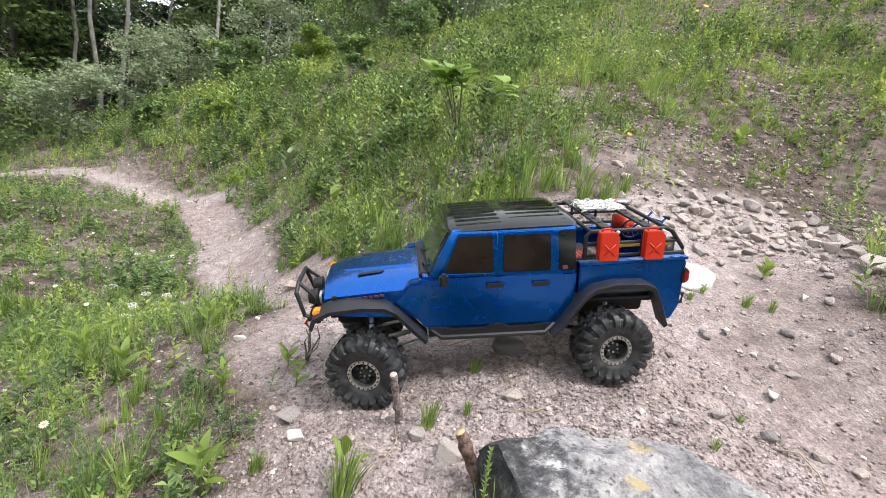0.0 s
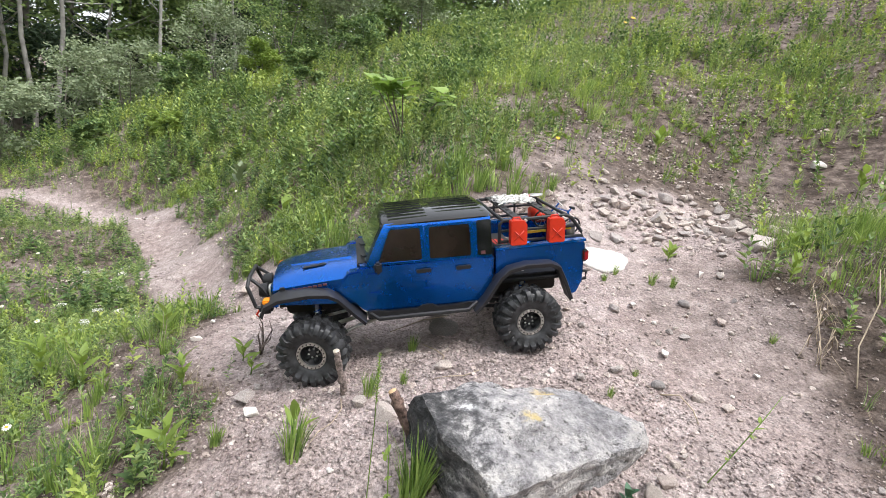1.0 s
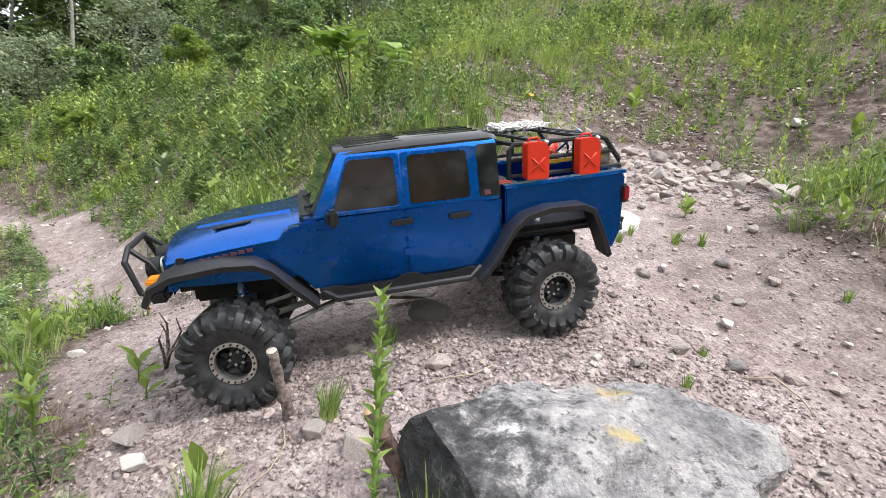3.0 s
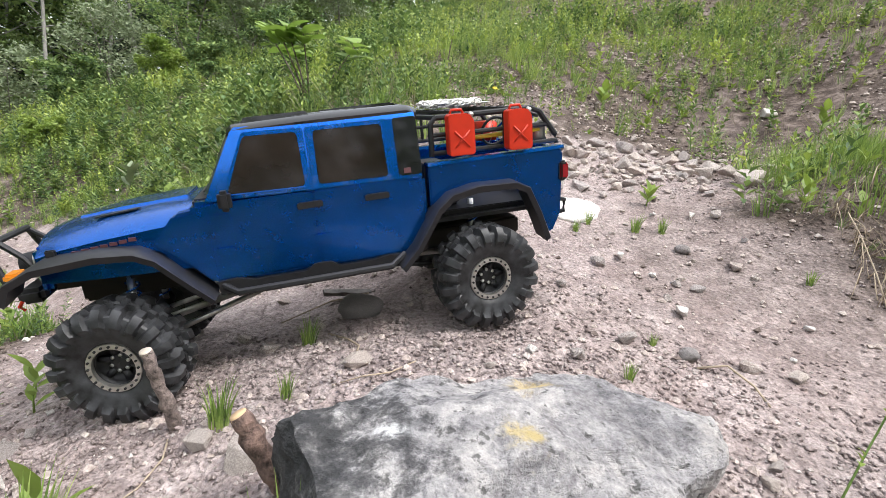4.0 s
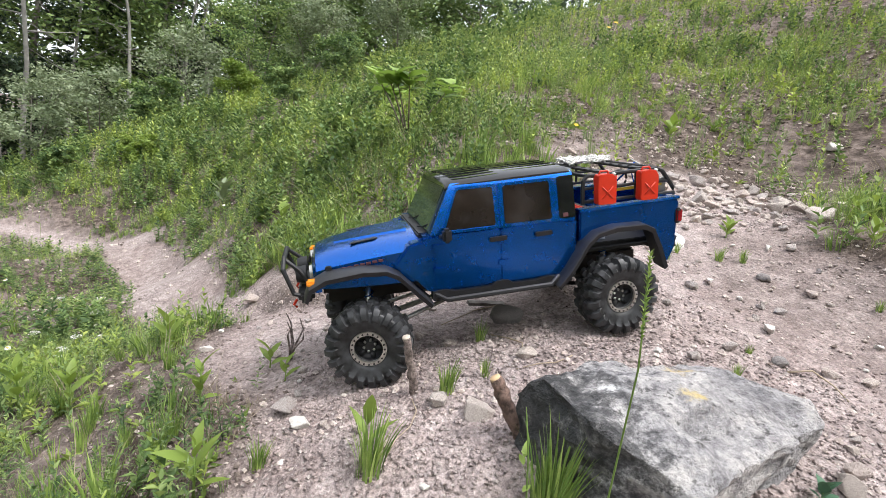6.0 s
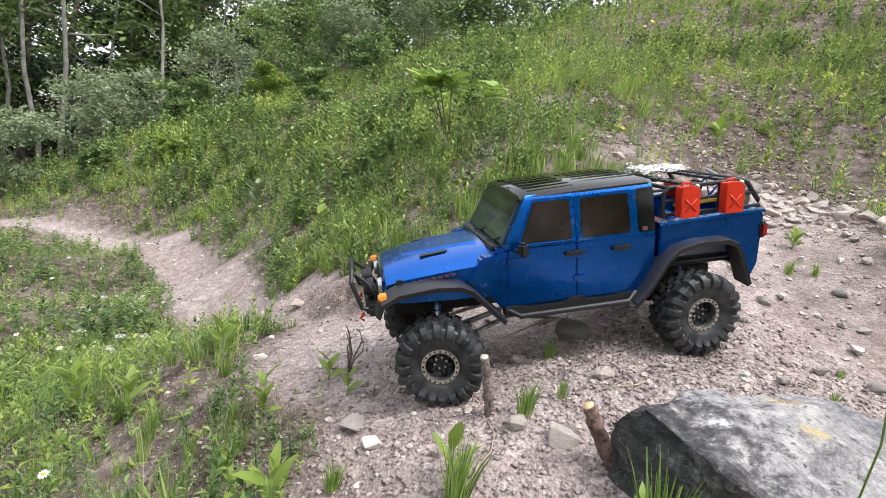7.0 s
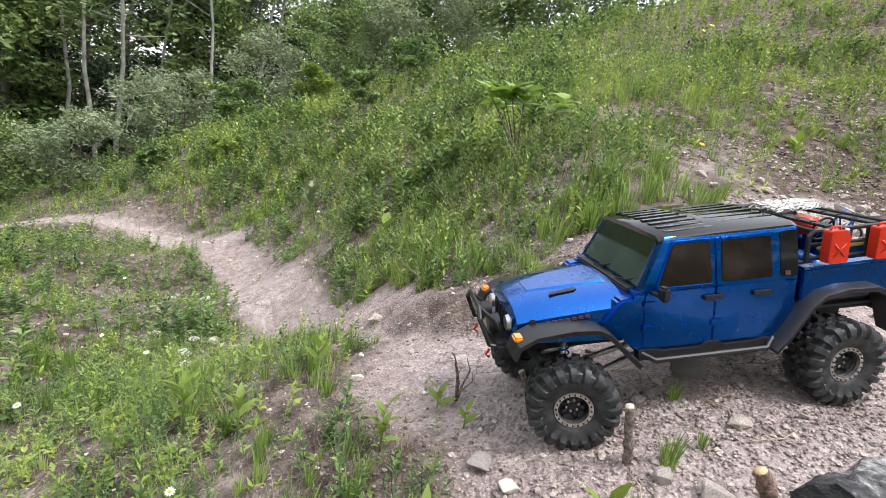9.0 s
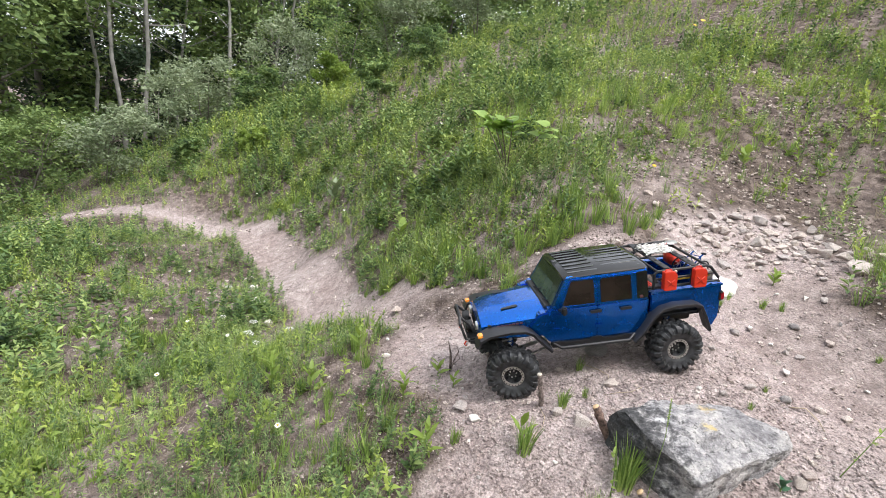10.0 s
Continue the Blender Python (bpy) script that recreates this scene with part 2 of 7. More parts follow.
def boulder_material():
    """Weathered limestone: crystalline grain, chalky patches, thin seams, pits, lichen, and shade painted over one end.
    """
    m, nd, lk, b = nodes("grey_boulder")
    co = nd.new("ShaderNodeTexCoord").outputs["Object"]
    grain, mottle, broad = texture(nd, lk, 260, 5, 0.75, co), texture(nd, lk, 62, 7, 0.72, co), texture(nd, lk, 12, 5, 0.6, co)
    col = ramp(nd, lk, mottle.outputs["Fac"], [(0.30, (0.15, 0.146, 0.155)), (0.43, (0.27, 0.262, 0.272)), (0.53, (0.36, 0.35, 0.356)), (0.68, (0.48, 0.465, 0.462))])
    col = mix(nd, lk, 0.5, col, ramp(nd, lk, grain.outputs["Fac"], [(0.33, (0.22, 0.22, 0.22)), (0.5, (0.5, 0.5, 0.5)), (0.66, (0.80, 0.79, 0.78))]), "OVERLAY")
    col = mix(nd, lk, 0.5, col, ramp(nd, lk, broad.outputs["Fac"], [(0.34, (0.34, 0.34, 0.355)), (0.5, (0.53, 0.525, 0.52)), (0.66, (0.70, 0.68, 0.655))]), "OVERLAY")
    chalk = texture(nd, lk, 24.0, 6, 0.7, co)
    col = mix(nd, lk, ramp(nd, lk, chalk.outputs["Fac"], [(0.50, (0, 0, 0)), (0.64, (0.55,) * 3)]), col, (0.62, 0.595, 0.575))
    seam = nd.new("ShaderNodeMapping")
    seam.inputs["Rotation"].default_value = (0.5, -0.35, 0.4)
    seam.inputs["Scale"].default_value = (9.0, 12.0, 95.0)
    lk.new(co, seam.inputs["Vector"])
    streak = texture(nd, lk, 1.0, 5, 0.65, seam.outputs[0])
    col = mix(nd, lk, 0.4, col, ramp(nd, lk, streak.outputs["Fac"], [(0.36, (0.2, 0.2, 0.205)), (0.48, (0.5, 0.5, 0.5)), (0.7, (0.66, 0.65, 0.64))]), "OVERLAY")
    pits = texture(nd, lk, 105.0, 4, 0.7, co)
    col = mix(nd, lk, ramp(nd, lk, pits.outputs["Fac"], [(0.35, (0.8,) * 3), (0.42, (0, 0, 0))]), col, (0.085, 0.083, 0.08))
    # two cushions of yellow lichen and a white scrape
    shaken = mix(nd, lk, 0.045, co, mottle.outputs["Color"], "ADD")
    for spot, size, tint in (((0.005, 0.006, 0.07), 0.013, (0.60, 0.47, 0.19)), ((0.036, 0.073, 0.066), 0.017, (0.62, 0.47, 0.20)), ((-0.062, 0.016, 0.068), 0.009, (0.84, 0.84, 0.85))):
        far = nd.new("ShaderNodeVectorMath")
        far.operation = "DISTANCE"
        lk.new(shaken, far.inputs[0])
        far.inputs[1].default_value = tuple(k + 0.0225 for k in spot)
        col = mix(nd, lk, ramp(nd, lk, far.outputs["Value"], [(size * 0.5, (0.75,) * 3), (size, (0, 0, 0))]), col, tint)
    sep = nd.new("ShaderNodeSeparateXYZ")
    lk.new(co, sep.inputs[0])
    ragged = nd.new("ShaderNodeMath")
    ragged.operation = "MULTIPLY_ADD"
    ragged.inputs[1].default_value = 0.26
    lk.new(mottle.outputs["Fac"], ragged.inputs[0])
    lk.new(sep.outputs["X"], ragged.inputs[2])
    # left end: shade of the overhung face painted dark, over darker mottled stone
    end_shade = ramp(nd, lk, ragged.outputs[0], [(0.02, (0.92, 0.92, 0.92)), (0.055, (0.65,) * 3), (0.085, (0, 0, 0))])
    col = mix(nd, lk, end_shade, col, (0.04, 0.041, 0.043))
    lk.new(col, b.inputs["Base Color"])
    b.inputs["Roughness"].default_value = 0.9
    b.inputs["Specular IOR Level"].default_value = 0.25
    h = nd.new("ShaderNodeMath")
    h.operation = "ADD"
    lk.new(mottle.outputs["Fac"], h.inputs[0])
    lk.new(pits.outputs["Fac"], h.inputs[1])
    bump(nd, lk, b, h.outputs[0], 0.9, 0.007)
    return m


def leaf_material(name, dark, mid, light, rough=0.5, through_light=0.2, island=True, veins=0.0):
    m, nd, lk, b = nodes(name)
    if island:
        rnd = nd.new("ShaderNodeNewGeometry").outputs["Random Per Island"]
    else:
        rnd = nd.new("ShaderNodeObjectInfo").outputs["Random"]
    t, drift = texture(nd, lk, 30.0, 3), texture(nd, lk, 2.6, 4)
    both = nd.new("ShaderNodeMath")
    both.operation = "MULTIPLY_ADD"
    lk.new(rnd, both.inputs[0])
    both.inputs[1].default_value = 0.6
    shift = nd.new("ShaderNodeMapRange")
    shift.inputs["From Min"].default_value, shift.inputs["From Max"].default_value, shift.inputs["To Min"].default_value, shift.inputs["To Max"].default_value = 0.3, 0.7, -0.1, 0.5
    lk.new(drift.outputs["Fac"], shift.inputs["Value"])
    lk.new(shift.outputs[0], both.inputs[2])
    col = ramp(nd, lk, both.outputs[0], [(0.0, dark), (0.5, mid), (1.0, light)])
    col = mix(nd, lk, 0.4, col, ramp(nd, lk, t.outputs["Fac"], [(0.3, (0.33, 0.33, 0.3)), (0.7, (0.66, 0.66, 0.6))]), "OVERLAY")
    lk.new(col, b.inputs["Base Color"])
    b.inputs["Roughness"].default_value = rough
    b.inputs["Specular IOR Level"].default_value = 0.3
    tr = nd.new("ShaderNodeBsdfTranslucent")
    lk.new(mix(nd, lk, 1.0, col, (1.0, 0.98, 0.75), "MULTIPLY"), tr.inputs["Color"])
    ms = nd.new("ShaderNodeMixShader")
    ms.inputs[0].default_value = through_light
    lk.new(b.outputs[0], ms.inputs[1])
    lk.new(tr.outputs[0], ms.inputs[2])
    lk.new(ms.outputs[0], nd["Material Output"].inputs["Surface"])
    return m


EARTH = earth_material()
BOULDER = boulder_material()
PEBBLE = stone_material("pebble", [(0.30, 0.265, 0.245), (0.44, 0.395, 0.37), (0.56, 0.515, 0.49), (0.68, 0.64, 0.615)], 30.0, 0.0015)
CLOD = stone_material("brown_clod", [(0.07, 0.055, 0.047), (0.14, 0.11, 0.095), (0.25, 0.205, 0.182), (0.40, 0.345, 0.315)], 30.0, 0.0015)
SLATE = stone_material("slate", [(0.15, 0.145, 0.145), (0.22, 0.215, 0.22), (0.30, 0.29, 0.29), (0.38, 0.36, 0.36)], 40.0, 0.001)
PALE = stone_material("pale_limestone", [(0.55, 0.52, 0.49), (0.66, 0.63, 0.60), (0.72, 0.70, 0.67), (0.80, 0.78, 0.75)], 20.0, 0.001)
GRASS = leaf_material("grass_blade", (0.05, 0.09, 0.045), (0.21, 0.30, 0.12), (0.47, 0.54, 0.25), 0.5, 0.3)
DRY = leaf_material("dry_grass", (0.18, 0.14, 0.10), (0.36, 0.30, 0.23), (0.56, 0.50, 0.41), 0.7, 0.2)
WEED = leaf_material("weed_leaf", (0.028, 0.062, 0.03), (0.165, 0.26, 0.095), (0.47, 0.56, 0.21), 0.5, 0.3)
FRESH = leaf_material("fresh_weed_leaf", (0.13, 0.21, 0.05), (0.30, 0.40, 0.10), (0.55, 0.62, 0.18), 0.5, 0.35)
HORSETAIL = leaf_material("horsetail_stem", (0.08, 0.155, 0.045), (0.26, 0.38, 0.10), (0.52, 0.61, 0.21), 0.5, 0.3)
BROAD = leaf_material("broad_leaf", (0.14, 0.22, 0.05), (0.25, 0.35, 0.08), (0.41, 0.49, 0.14), 0.45, 0.4)
ALDER = leaf_material("alder_leaf", (0.15, 0.26, 0.06), (0.25, 0.38, 0.09), (0.36, 0.48, 0.14), 0.45, 0.35)
TREE = leaf_material("tree_leaf", (0.08, 0.14, 0.055), (0.17, 0.25, 0.085), (0.30, 0.38, 0.14))
WILLOW = leaf_material("willow_leaf", (0.15, 0.20, 0.125), (0.25, 0.31, 0.19), (0.40, 0.45, 0.31))
PINE = leaf_material("pine_needles", (0.03, 0.05, 0.035), (0.055, 0.09, 0.055), (0.10, 0.14, 0.085), 0.6, 0.2)
TWIG = plain("twig_bark", (0.21, 0.165, 0.15), 0.9, grain=1.0, spread=0.75, scale=210, distance=0.003)
RED_BARK = plain("reddish_stump_bark", (0.17, 0.11, 0.09), 0.9, grain=1.0, spread=0.8, scale=150, distance=0.004)
TRUNK = plain("trunk_bark", (0.20, 0.18, 0.16), 0.9, grain=0.7, spread=0.45, scale=9, distance=0.01)
PALE_TRUNK = plain("pale_birch_bark", (0.30, 0.285, 0.265), 0.85, grain=0.5, spread=0.4, scale=7, distance=0.01)
CUTWOOD = plain("cut_wood", (0.62, 0.43, 0.25), 0.7, spread=0.2, scale=120)
PALECUT = plain("weathered_cut_wood", (0.55, 0.48, 0.40), 0.75, spread=0.2, scale=120)
PETAL = plain("white_petal", (0.80, 0.80, 0.77), 0.6, spread=0.05)
YOLK = plain("yellow_floret", (0.75, 0.50, 0.04), 0.7, spread=0.15)


# ---- mesh helpers
def mesh_object(name, verts, faces, mats, parent=None, label="", category="", group="", kind="", smooth_faces=True, face_mats=None):
    me = bpy.data.meshes.new(name)
    me.from_pydata([tuple(v) for v in verts], [], [tuple(f) for f in faces])
    for m in (mats if isinstance(mats, (list, tuple)) else [mats]):
        me.materials.append(m)
    me.polygons.foreach_set("use_smooth", [smooth_faces] * len(me.polygons))
    if face_mats is not None:
        me.polygons.foreach_set("material_index", list(face_mats))
    me.update()
    ob = new(name, me)
    if parent is not None:
        ob.parent = parent
    return tagged(ob, label, category, group, kind)


def part(name, bm, material, parent, label="", smooth_faces=True):
    """One bmesh as one mesh object under a thing or a part."""
    me = bpy.data.meshes.new(name)
    if smooth_faces:
        for f in bm.faces:
            f.smooth = True
    bm.to_mesh(me)
    bm.free()
    me.materials.append(material)
    ob = new(name, me)
    ob.parent = parent
    return tagged(ob, label)


def thing(name, m, label, category, group="", kind=""):
    ob = new(name)
    ob.empty_display_size = 0.02
    ob.matrix_world = m
    return tagged(ob, label, category, group, kind)


def big_mesh(name, verts, tris, mat, label, category, kind="stuff"):
    """A large triangle mesh from numpy arrays."""
    me = bpy.data.meshes.new(name)
    nv, nt = len(verts), len(tris)
    me.vertices.add(nv)
    me.vertices.foreach_set("co", np.asarray(verts, np.float32).ravel())
    me.loops.add(nt * 3)
    me.loops.foreach_set("vertex_index", np.asarray(tris, np.int32).ravel())
    me.polygons.add(nt)
    me.polygons.foreach_set("loop_start", np.arange(0, nt * 3, 3, dtype=np.int32))
    me.polygons.foreach_set("use_smooth", np.ones(nt, bool))
    me.materials.append(mat)
    me.update(calc_edges=True)
    return tagged(new(name, me), label, category, "", kind)


# ---- ground: one sheet to the horizon, finest where the truck stands
def axis(lo, hi, fine, growth, end_lo, end_hi):
    core = np.arange(lo, hi, fine)
    up, step, v = [], fine, hi
    while v < end_hi:
        up.append(v)
        step *= growth
        v += step
    down, step, v = [], fine, lo - fine
    while v > end_lo:
        down.append(v)
        step *= growth
        v -= step
    return np.array(down[::-1] + list(core) + up)


def build_ground():
    xs = axis(-0.6, 1.0, 0.0075, 1.05, -400, 400)
    ys = axis(0.25, 1.35, 0.0075, 1.05, -400, 400)
    gx, gy = np.meshgrid(xs, ys)
    z = land(gx, gy)
    nx, ny = len(xs), len(ys)
    verts = np.stack([gx, gy, z], -1).reshape(-1, 3)
    i = (np.arange(ny - 1)[:, None] * nx + np.arange(nx - 1)[None]).ravel()
    tris = np.concatenate([np.stack([i, i + 1, i + nx + 1], 1), np.stack([i, i + nx + 1, i + nx], 1)])
    ob = big_mesh("ground", verts, tris, EARTH, "dry stony pinkish-tan earth hillside with a worn trail", "ground", "structure")
    a = ob.data.attributes.new("litter_shade", "FLOAT", "POINT")
    b = bare(gx, gy)
    patch = smooth(-0.14, 0.14, fbm(gx * 3.3, gy * 3.3, 4, 41))
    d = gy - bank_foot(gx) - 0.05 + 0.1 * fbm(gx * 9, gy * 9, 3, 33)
    # band of the dark ground colour along the foot of the bank
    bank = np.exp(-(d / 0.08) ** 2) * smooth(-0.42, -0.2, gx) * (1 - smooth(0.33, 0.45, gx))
    wet = smooth(0.05, 0.25, fbm(gx * 2.2, gy * 2.2, 3, 43)) * 0.35
    verge = smooth(-0.15, -0.3, gx) * smooth(2.1, 1.6, gy) * smooth(-2.2, -1.6, gx)
    scuffed = 0.5 * smooth(0.45, 0.85, gx + 0.25 * fbm(gx * 5, gy * 5, 3, 47)) * smooth(1.15, 0.9, gy)
    # the tufty term puts shade between verge plants into the ground colour
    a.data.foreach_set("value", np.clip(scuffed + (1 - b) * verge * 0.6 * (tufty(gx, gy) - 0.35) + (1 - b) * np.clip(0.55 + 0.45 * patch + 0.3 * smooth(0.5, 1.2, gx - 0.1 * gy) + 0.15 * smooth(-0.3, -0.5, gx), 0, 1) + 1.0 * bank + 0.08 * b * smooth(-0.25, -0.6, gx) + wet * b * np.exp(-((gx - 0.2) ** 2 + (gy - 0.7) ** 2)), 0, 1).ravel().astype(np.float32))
    return ob


build_ground()


# ---- stones and the boulder
def rough_hull(corners, seed, cuts, amount, freq):
    """A broken stone: the hull of its corners, worn and pitted."""
    bm = bmesh.new()
    vs = [bm.verts.new(c) for c in corners]
    out = bmesh.ops.convex_hull(bm, input=vs)
    bmesh.ops.delete(bm, geom=[g for g in out["geom_interior"] if isinstance(g, bmesh.types.BMVert)], context="VERTS")
    bmesh.ops.subdivide_edges(bm, edges=bm.edges[:], cuts=cuts, use_grid_fill=True)
    bmesh.ops.triangulate(bm, faces=bm.faces[:])
    bmesh.ops.smooth_vert(bm, verts=bm.verts[:], factor=0.5, use_axis_x=True, use_axis_y=True, use_axis_z=True)
    bm.normal_update()
    off = Vector((seed * 3.7, seed * 1.9, 0))
    for v in bm.verts:
        p = v.co * freq + off
        n = noise.fractal(p, 0.9, 2.1, 5) * 0.7 + 0.6 * (noise.noise(p * 0.5) - 0.1)
        v.co += v.normal * amount * n
    return bm


def build_boulder():
    corners = [(0.084, 0.437, 0.034), (0.098, 0.410, 0.066), (0.17, 0.456, 0.062), (0.27, 0.468, 0.064), (0.32, 0.452, 0.064), (0.384, 0.418, 0.058), (0.386, 0.400, 0.036),
               (0.360, 0.376, 0.050), (0.305, 0.348, 0.048), (0.178, 0.288, 0.037), (0.122, 0.344, 0.058), (0.173, 0.356, 0.070), (0.225, 0.362, 0.070), (0.272, 0.376, 0.067), (0.21, 0.40, 0.074),
               (0.10, 0.43, -0.08), (0.21, 0.455, -0.05), (0.355, 0.42, -0.05), (0.325, 0.385, -0.06), (0.27, 0.36, -0.07), (0.205, 0.33, -0.08), (0.155, 0.365, -0.09)]
    c = Vector((0.22, 0.37, 0.0))
    bm = rough_hull([Vector(p) - c for p in corners], 3, 21, 0.0075, 26)
    axis_up = Vector((-0.34, -0.42, 0.84)).normalized()
    hollow = Vector((0.205, 0.345, 0.052)) - c
    for v in bm.verts:        # bedding ledges, pits, one deep hollow and a broken corner
        h = v.co.dot(axis_up)
        ledge = noise.noise(Vector((v.co.x * 9, v.co.y * 9, h * 85)))
        steep = 1 - abs(v.normal.z)
        pit = max(0.0, noise.noise(v.co * 55 + Vector((4, 9, 2))) - 0.35)
        away = v.co - hollow
        dent = math.exp(-((away.x / 0.020) ** 2 + (away.y / 0.011) ** 2 + (away.z / 0.02) ** 2))
        knob = max(0.0, noise.noise(v.co * 22 + Vector((1, 5, 7))))
        v.co += v.normal * (0.0045 * ledge * (0.2 + steep) - 0.012 * pit - 0.011 * dent + 0.006 * knob)
    me = bpy.data.meshes.new("boulder")
    bm.to_mesh(me)
    bm.free()
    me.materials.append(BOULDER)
    ob = new("boulder", me)
    ob.location = c
    tagged(ob, "large flat-topped grey boulder, pitted and patched with lichen", "boulder")


build_boulder()


def stone_mesh(seed, flat, level=2):
    """A broken stone (level 2) or a water-worn one (level 3)."""
    rs = random.Random(seed)
    bm = bmesh.new()
    if level == 3:
        bmesh.ops.create_icosphere(bm, subdivisions=3, radius=0.5)
        off = Vector((seed * 5.1, seed * 2.3, seed))
        for v in bm.verts:
            v.co *= 1 + 0.22 * noise.noise(v.co * 2.2 + off) + 0.05 * noise.noise(v.co * 8 + off)
    else:
        vs = []
        for k in range(13):
            d = Vector((rs.gauss(0, 1), rs.gauss(0, 1), rs.gauss(0, 1))).normalized()
            vs.append(bm.verts.new(d * rs.uniform(0.42, 0.58)))
        out = bmesh.ops.convex_hull(bm, input=vs)
        bmesh.ops.delete(bm, geom=[g for g in out["geom_interior"] if isinstance(g, bmesh.types.BMVert)], context="VERTS")
        bmesh.ops.bevel(bm, geom=bm.edges[:], offset=0.035, segments=1, affect="EDGES", clamp_overlap=True)
        bmesh.ops.triangulate(bm, faces=bm.faces[:])
        for v in bm.verts:
            v.co *= 1 + 0.05 * noise.noise(v.co * 6 + Vector((seed, 0, 0)))
    bmesh.ops.scale(bm, vec=(1.1, 0.85, flat * 1.1), verts=bm.verts[:])
    me = bpy.data.meshes.new("stone")
    for f in bm.faces:
        f.smooth = level == 3
    bm.to_mesh(me)
    bm.free()
    return me


STONES = []
for seed in range(12):
    me = stone_mesh(seed, 0.55 + 0.07 * (seed % 4))
    me.materials.append(PEBBLE)
    STONES.append(me)
DARK_STONES = []
for seed in (9, 11):
    me = stone_mesh(seed, 0.58, 3)
    me.materials.append(SLATE)
    DARK_STONES.append(me)
PALE_STONES = []
for seed in (14, 17):
    me = stone_mesh(seed, 0.55)
    me.materials.append(PALE)
    PALE_STONES.append(me)
PLATE = stone_mesh(20, 0.12, 3)
PLATE.materials.append(PALE)


def set_stone(me, x, y, size, turn=0.0, label="pale grey broken stone lying on the dry earth", group="loose stones", sink=0.12, tilt=0.0):
    ob = new("stone", me)
    h = max(v.co.z for v in me.vertices) * size
    ob.matrix_world = pose(x, y, land1(x, y) + h * (1 - 2 * sink), tilt, tilt * 0.6, turn) @ Matrix.Scale(size, 4)
    return tagged(ob, label, "stone", group)


SLAB = "flat pale limestone slab bedded in the earth"
slab = set_stone(PLATE, 0.535, 0.985, 0.125, 10, SLAB, "", 0.44)
dip_x, dip_y = (land1(0.585, 0.985) - land1(0.485, 0.985)) / 0.1, (land1(0.535, 1.035) - land1(0.535, 0.935)) / 0.1
slab.matrix_world = pose(0.535, 0.985, land1(0.535, 0.985) + 0.001, math.degrees(math.atan(dip_y)), -math.degrees(math.atan(dip_x)), 10) @ Matrix.Scale(0.125, 4)
set_stone(STONES[8], 0.145, 0.589, 0.030, 30, "angular pale stone on the trail")
set_stone(DARK_STONES[0], 0.156, 0.735, 0.050, 20, "rounded dark grey stone on the trail", "", 0.2)
set_stone(PALE_STONES[1], 0.535, 0.649, 0.026, 70)
set_stone(DARK_STONES[1], 0.484, 0.564, 0.022, 10, "small blue-grey slate chip", "")
set_stone(DARK_STONES[1], 0.651, 0.815, 0.022, 120, "small dark grey pebble")
set_stone(STONES[1], -0.150, 0.585, 0.036, 50)
set_stone(PALE_STONES[0], -0.125, 0.535, 0.026, 140)
set_stone(STONES[4], 0.068, 0.487, 0.046, 15, "flat pink-grey block of stone beside a cut stick", "", 0.33)
set_stone(STONES[9], 0.405, 0.372, 0.028, 200)
set_stone(STONES[3], 0.378, 0.352, 0.026, 80)
set_stone(STONES[2], 0.94, 1.03, 0.075, 60, "upright grey stone at the edge of the grass")
set_stone(PALE_STONES[0], 1.667, 1.79, 0.075, 10, "pale wedge-shaped stone among sparse grass")
set_stone(STONES[5], -0.35, 1.235, 0.045, 45)
set_stone(STONES[6], 0.06, 0.665, 0.024, 45)
set_stone(STONES[0], 0.24, 1.07, 0.05, 100, "grey stone at the crumbling bank")
set_stone(STONES[7], 0.275, 1.085, 0.032, 10)
rng = random.Random(5)
spots = []


def free_spot(x, y, gap):
    if any((x - a) ** 2 + (y - b) ** 2 < (gap + g) ** 2 for a, b, g in spots):
        return False
    spots.append((x, y, gap))
    return True


WHEELS_AT = [(-0.036, 0.600), (0.289, 0.640), (-0.060, 0.794), (0.265, 0.834)]      # left front, left rear, right front, right rear


def clear_of_wheels(x, y, r=0.065):
    return all((x - a) ** 2 + (y - b) ** 2 > r * r for a, b in WHEELS_AT)


n = 0
while n < 230:      # the stone heap behind the trail
    x, y = (rng.gauss(0.80, 0.13), rng.gauss(1.27, 0.10)) if n % 3 else (rng.gauss(0.84, 0.2), rng.gauss(1.28, 0.16))
    size = rng.choice((0.012, 0.014, 0.018, 0.018, 0.022, 0.026, 0.032, 0.040, 0.050))
    if y > 1.02 and x > 0.45 and free_spot(x, y, size * 0.36):
        set_stone(rng.choice(STONES), x, y, size, rng.uniform(0, 360), "broken pinkish-grey stone in a scattered heap", "stone heap", 0.12, rng.uniform(-25, 25))
        n += 1
n = 0
while n < 110:     # strewn over the trail
    x, y = rng.uniform(-0.45, 1.0), rng.uniform(0.3, 1.2)
    size = rng.choice((0.009, 0.011, 0.014, 0.014, 0.018, 0.023))
    in_boulder = 0.06 < x < 0.41 and 0.22 < y < 0.48
    if float(bare(np.array([x]), np.array([y]))[0]) > 0.4 and not in_boulder and clear_of_wheels(x, y) and free_spot(x, y, size * 0.6):
        set_stone(rng.choice(STONES + PALE_STONES), x, y, size, rng.uniform(0, 360), "", "loose stones", 0.15, rng.uniform(-10, 10))
        tagged(scene.collection.objects[-1], "small pale stone on the dry earth")
        n += 1


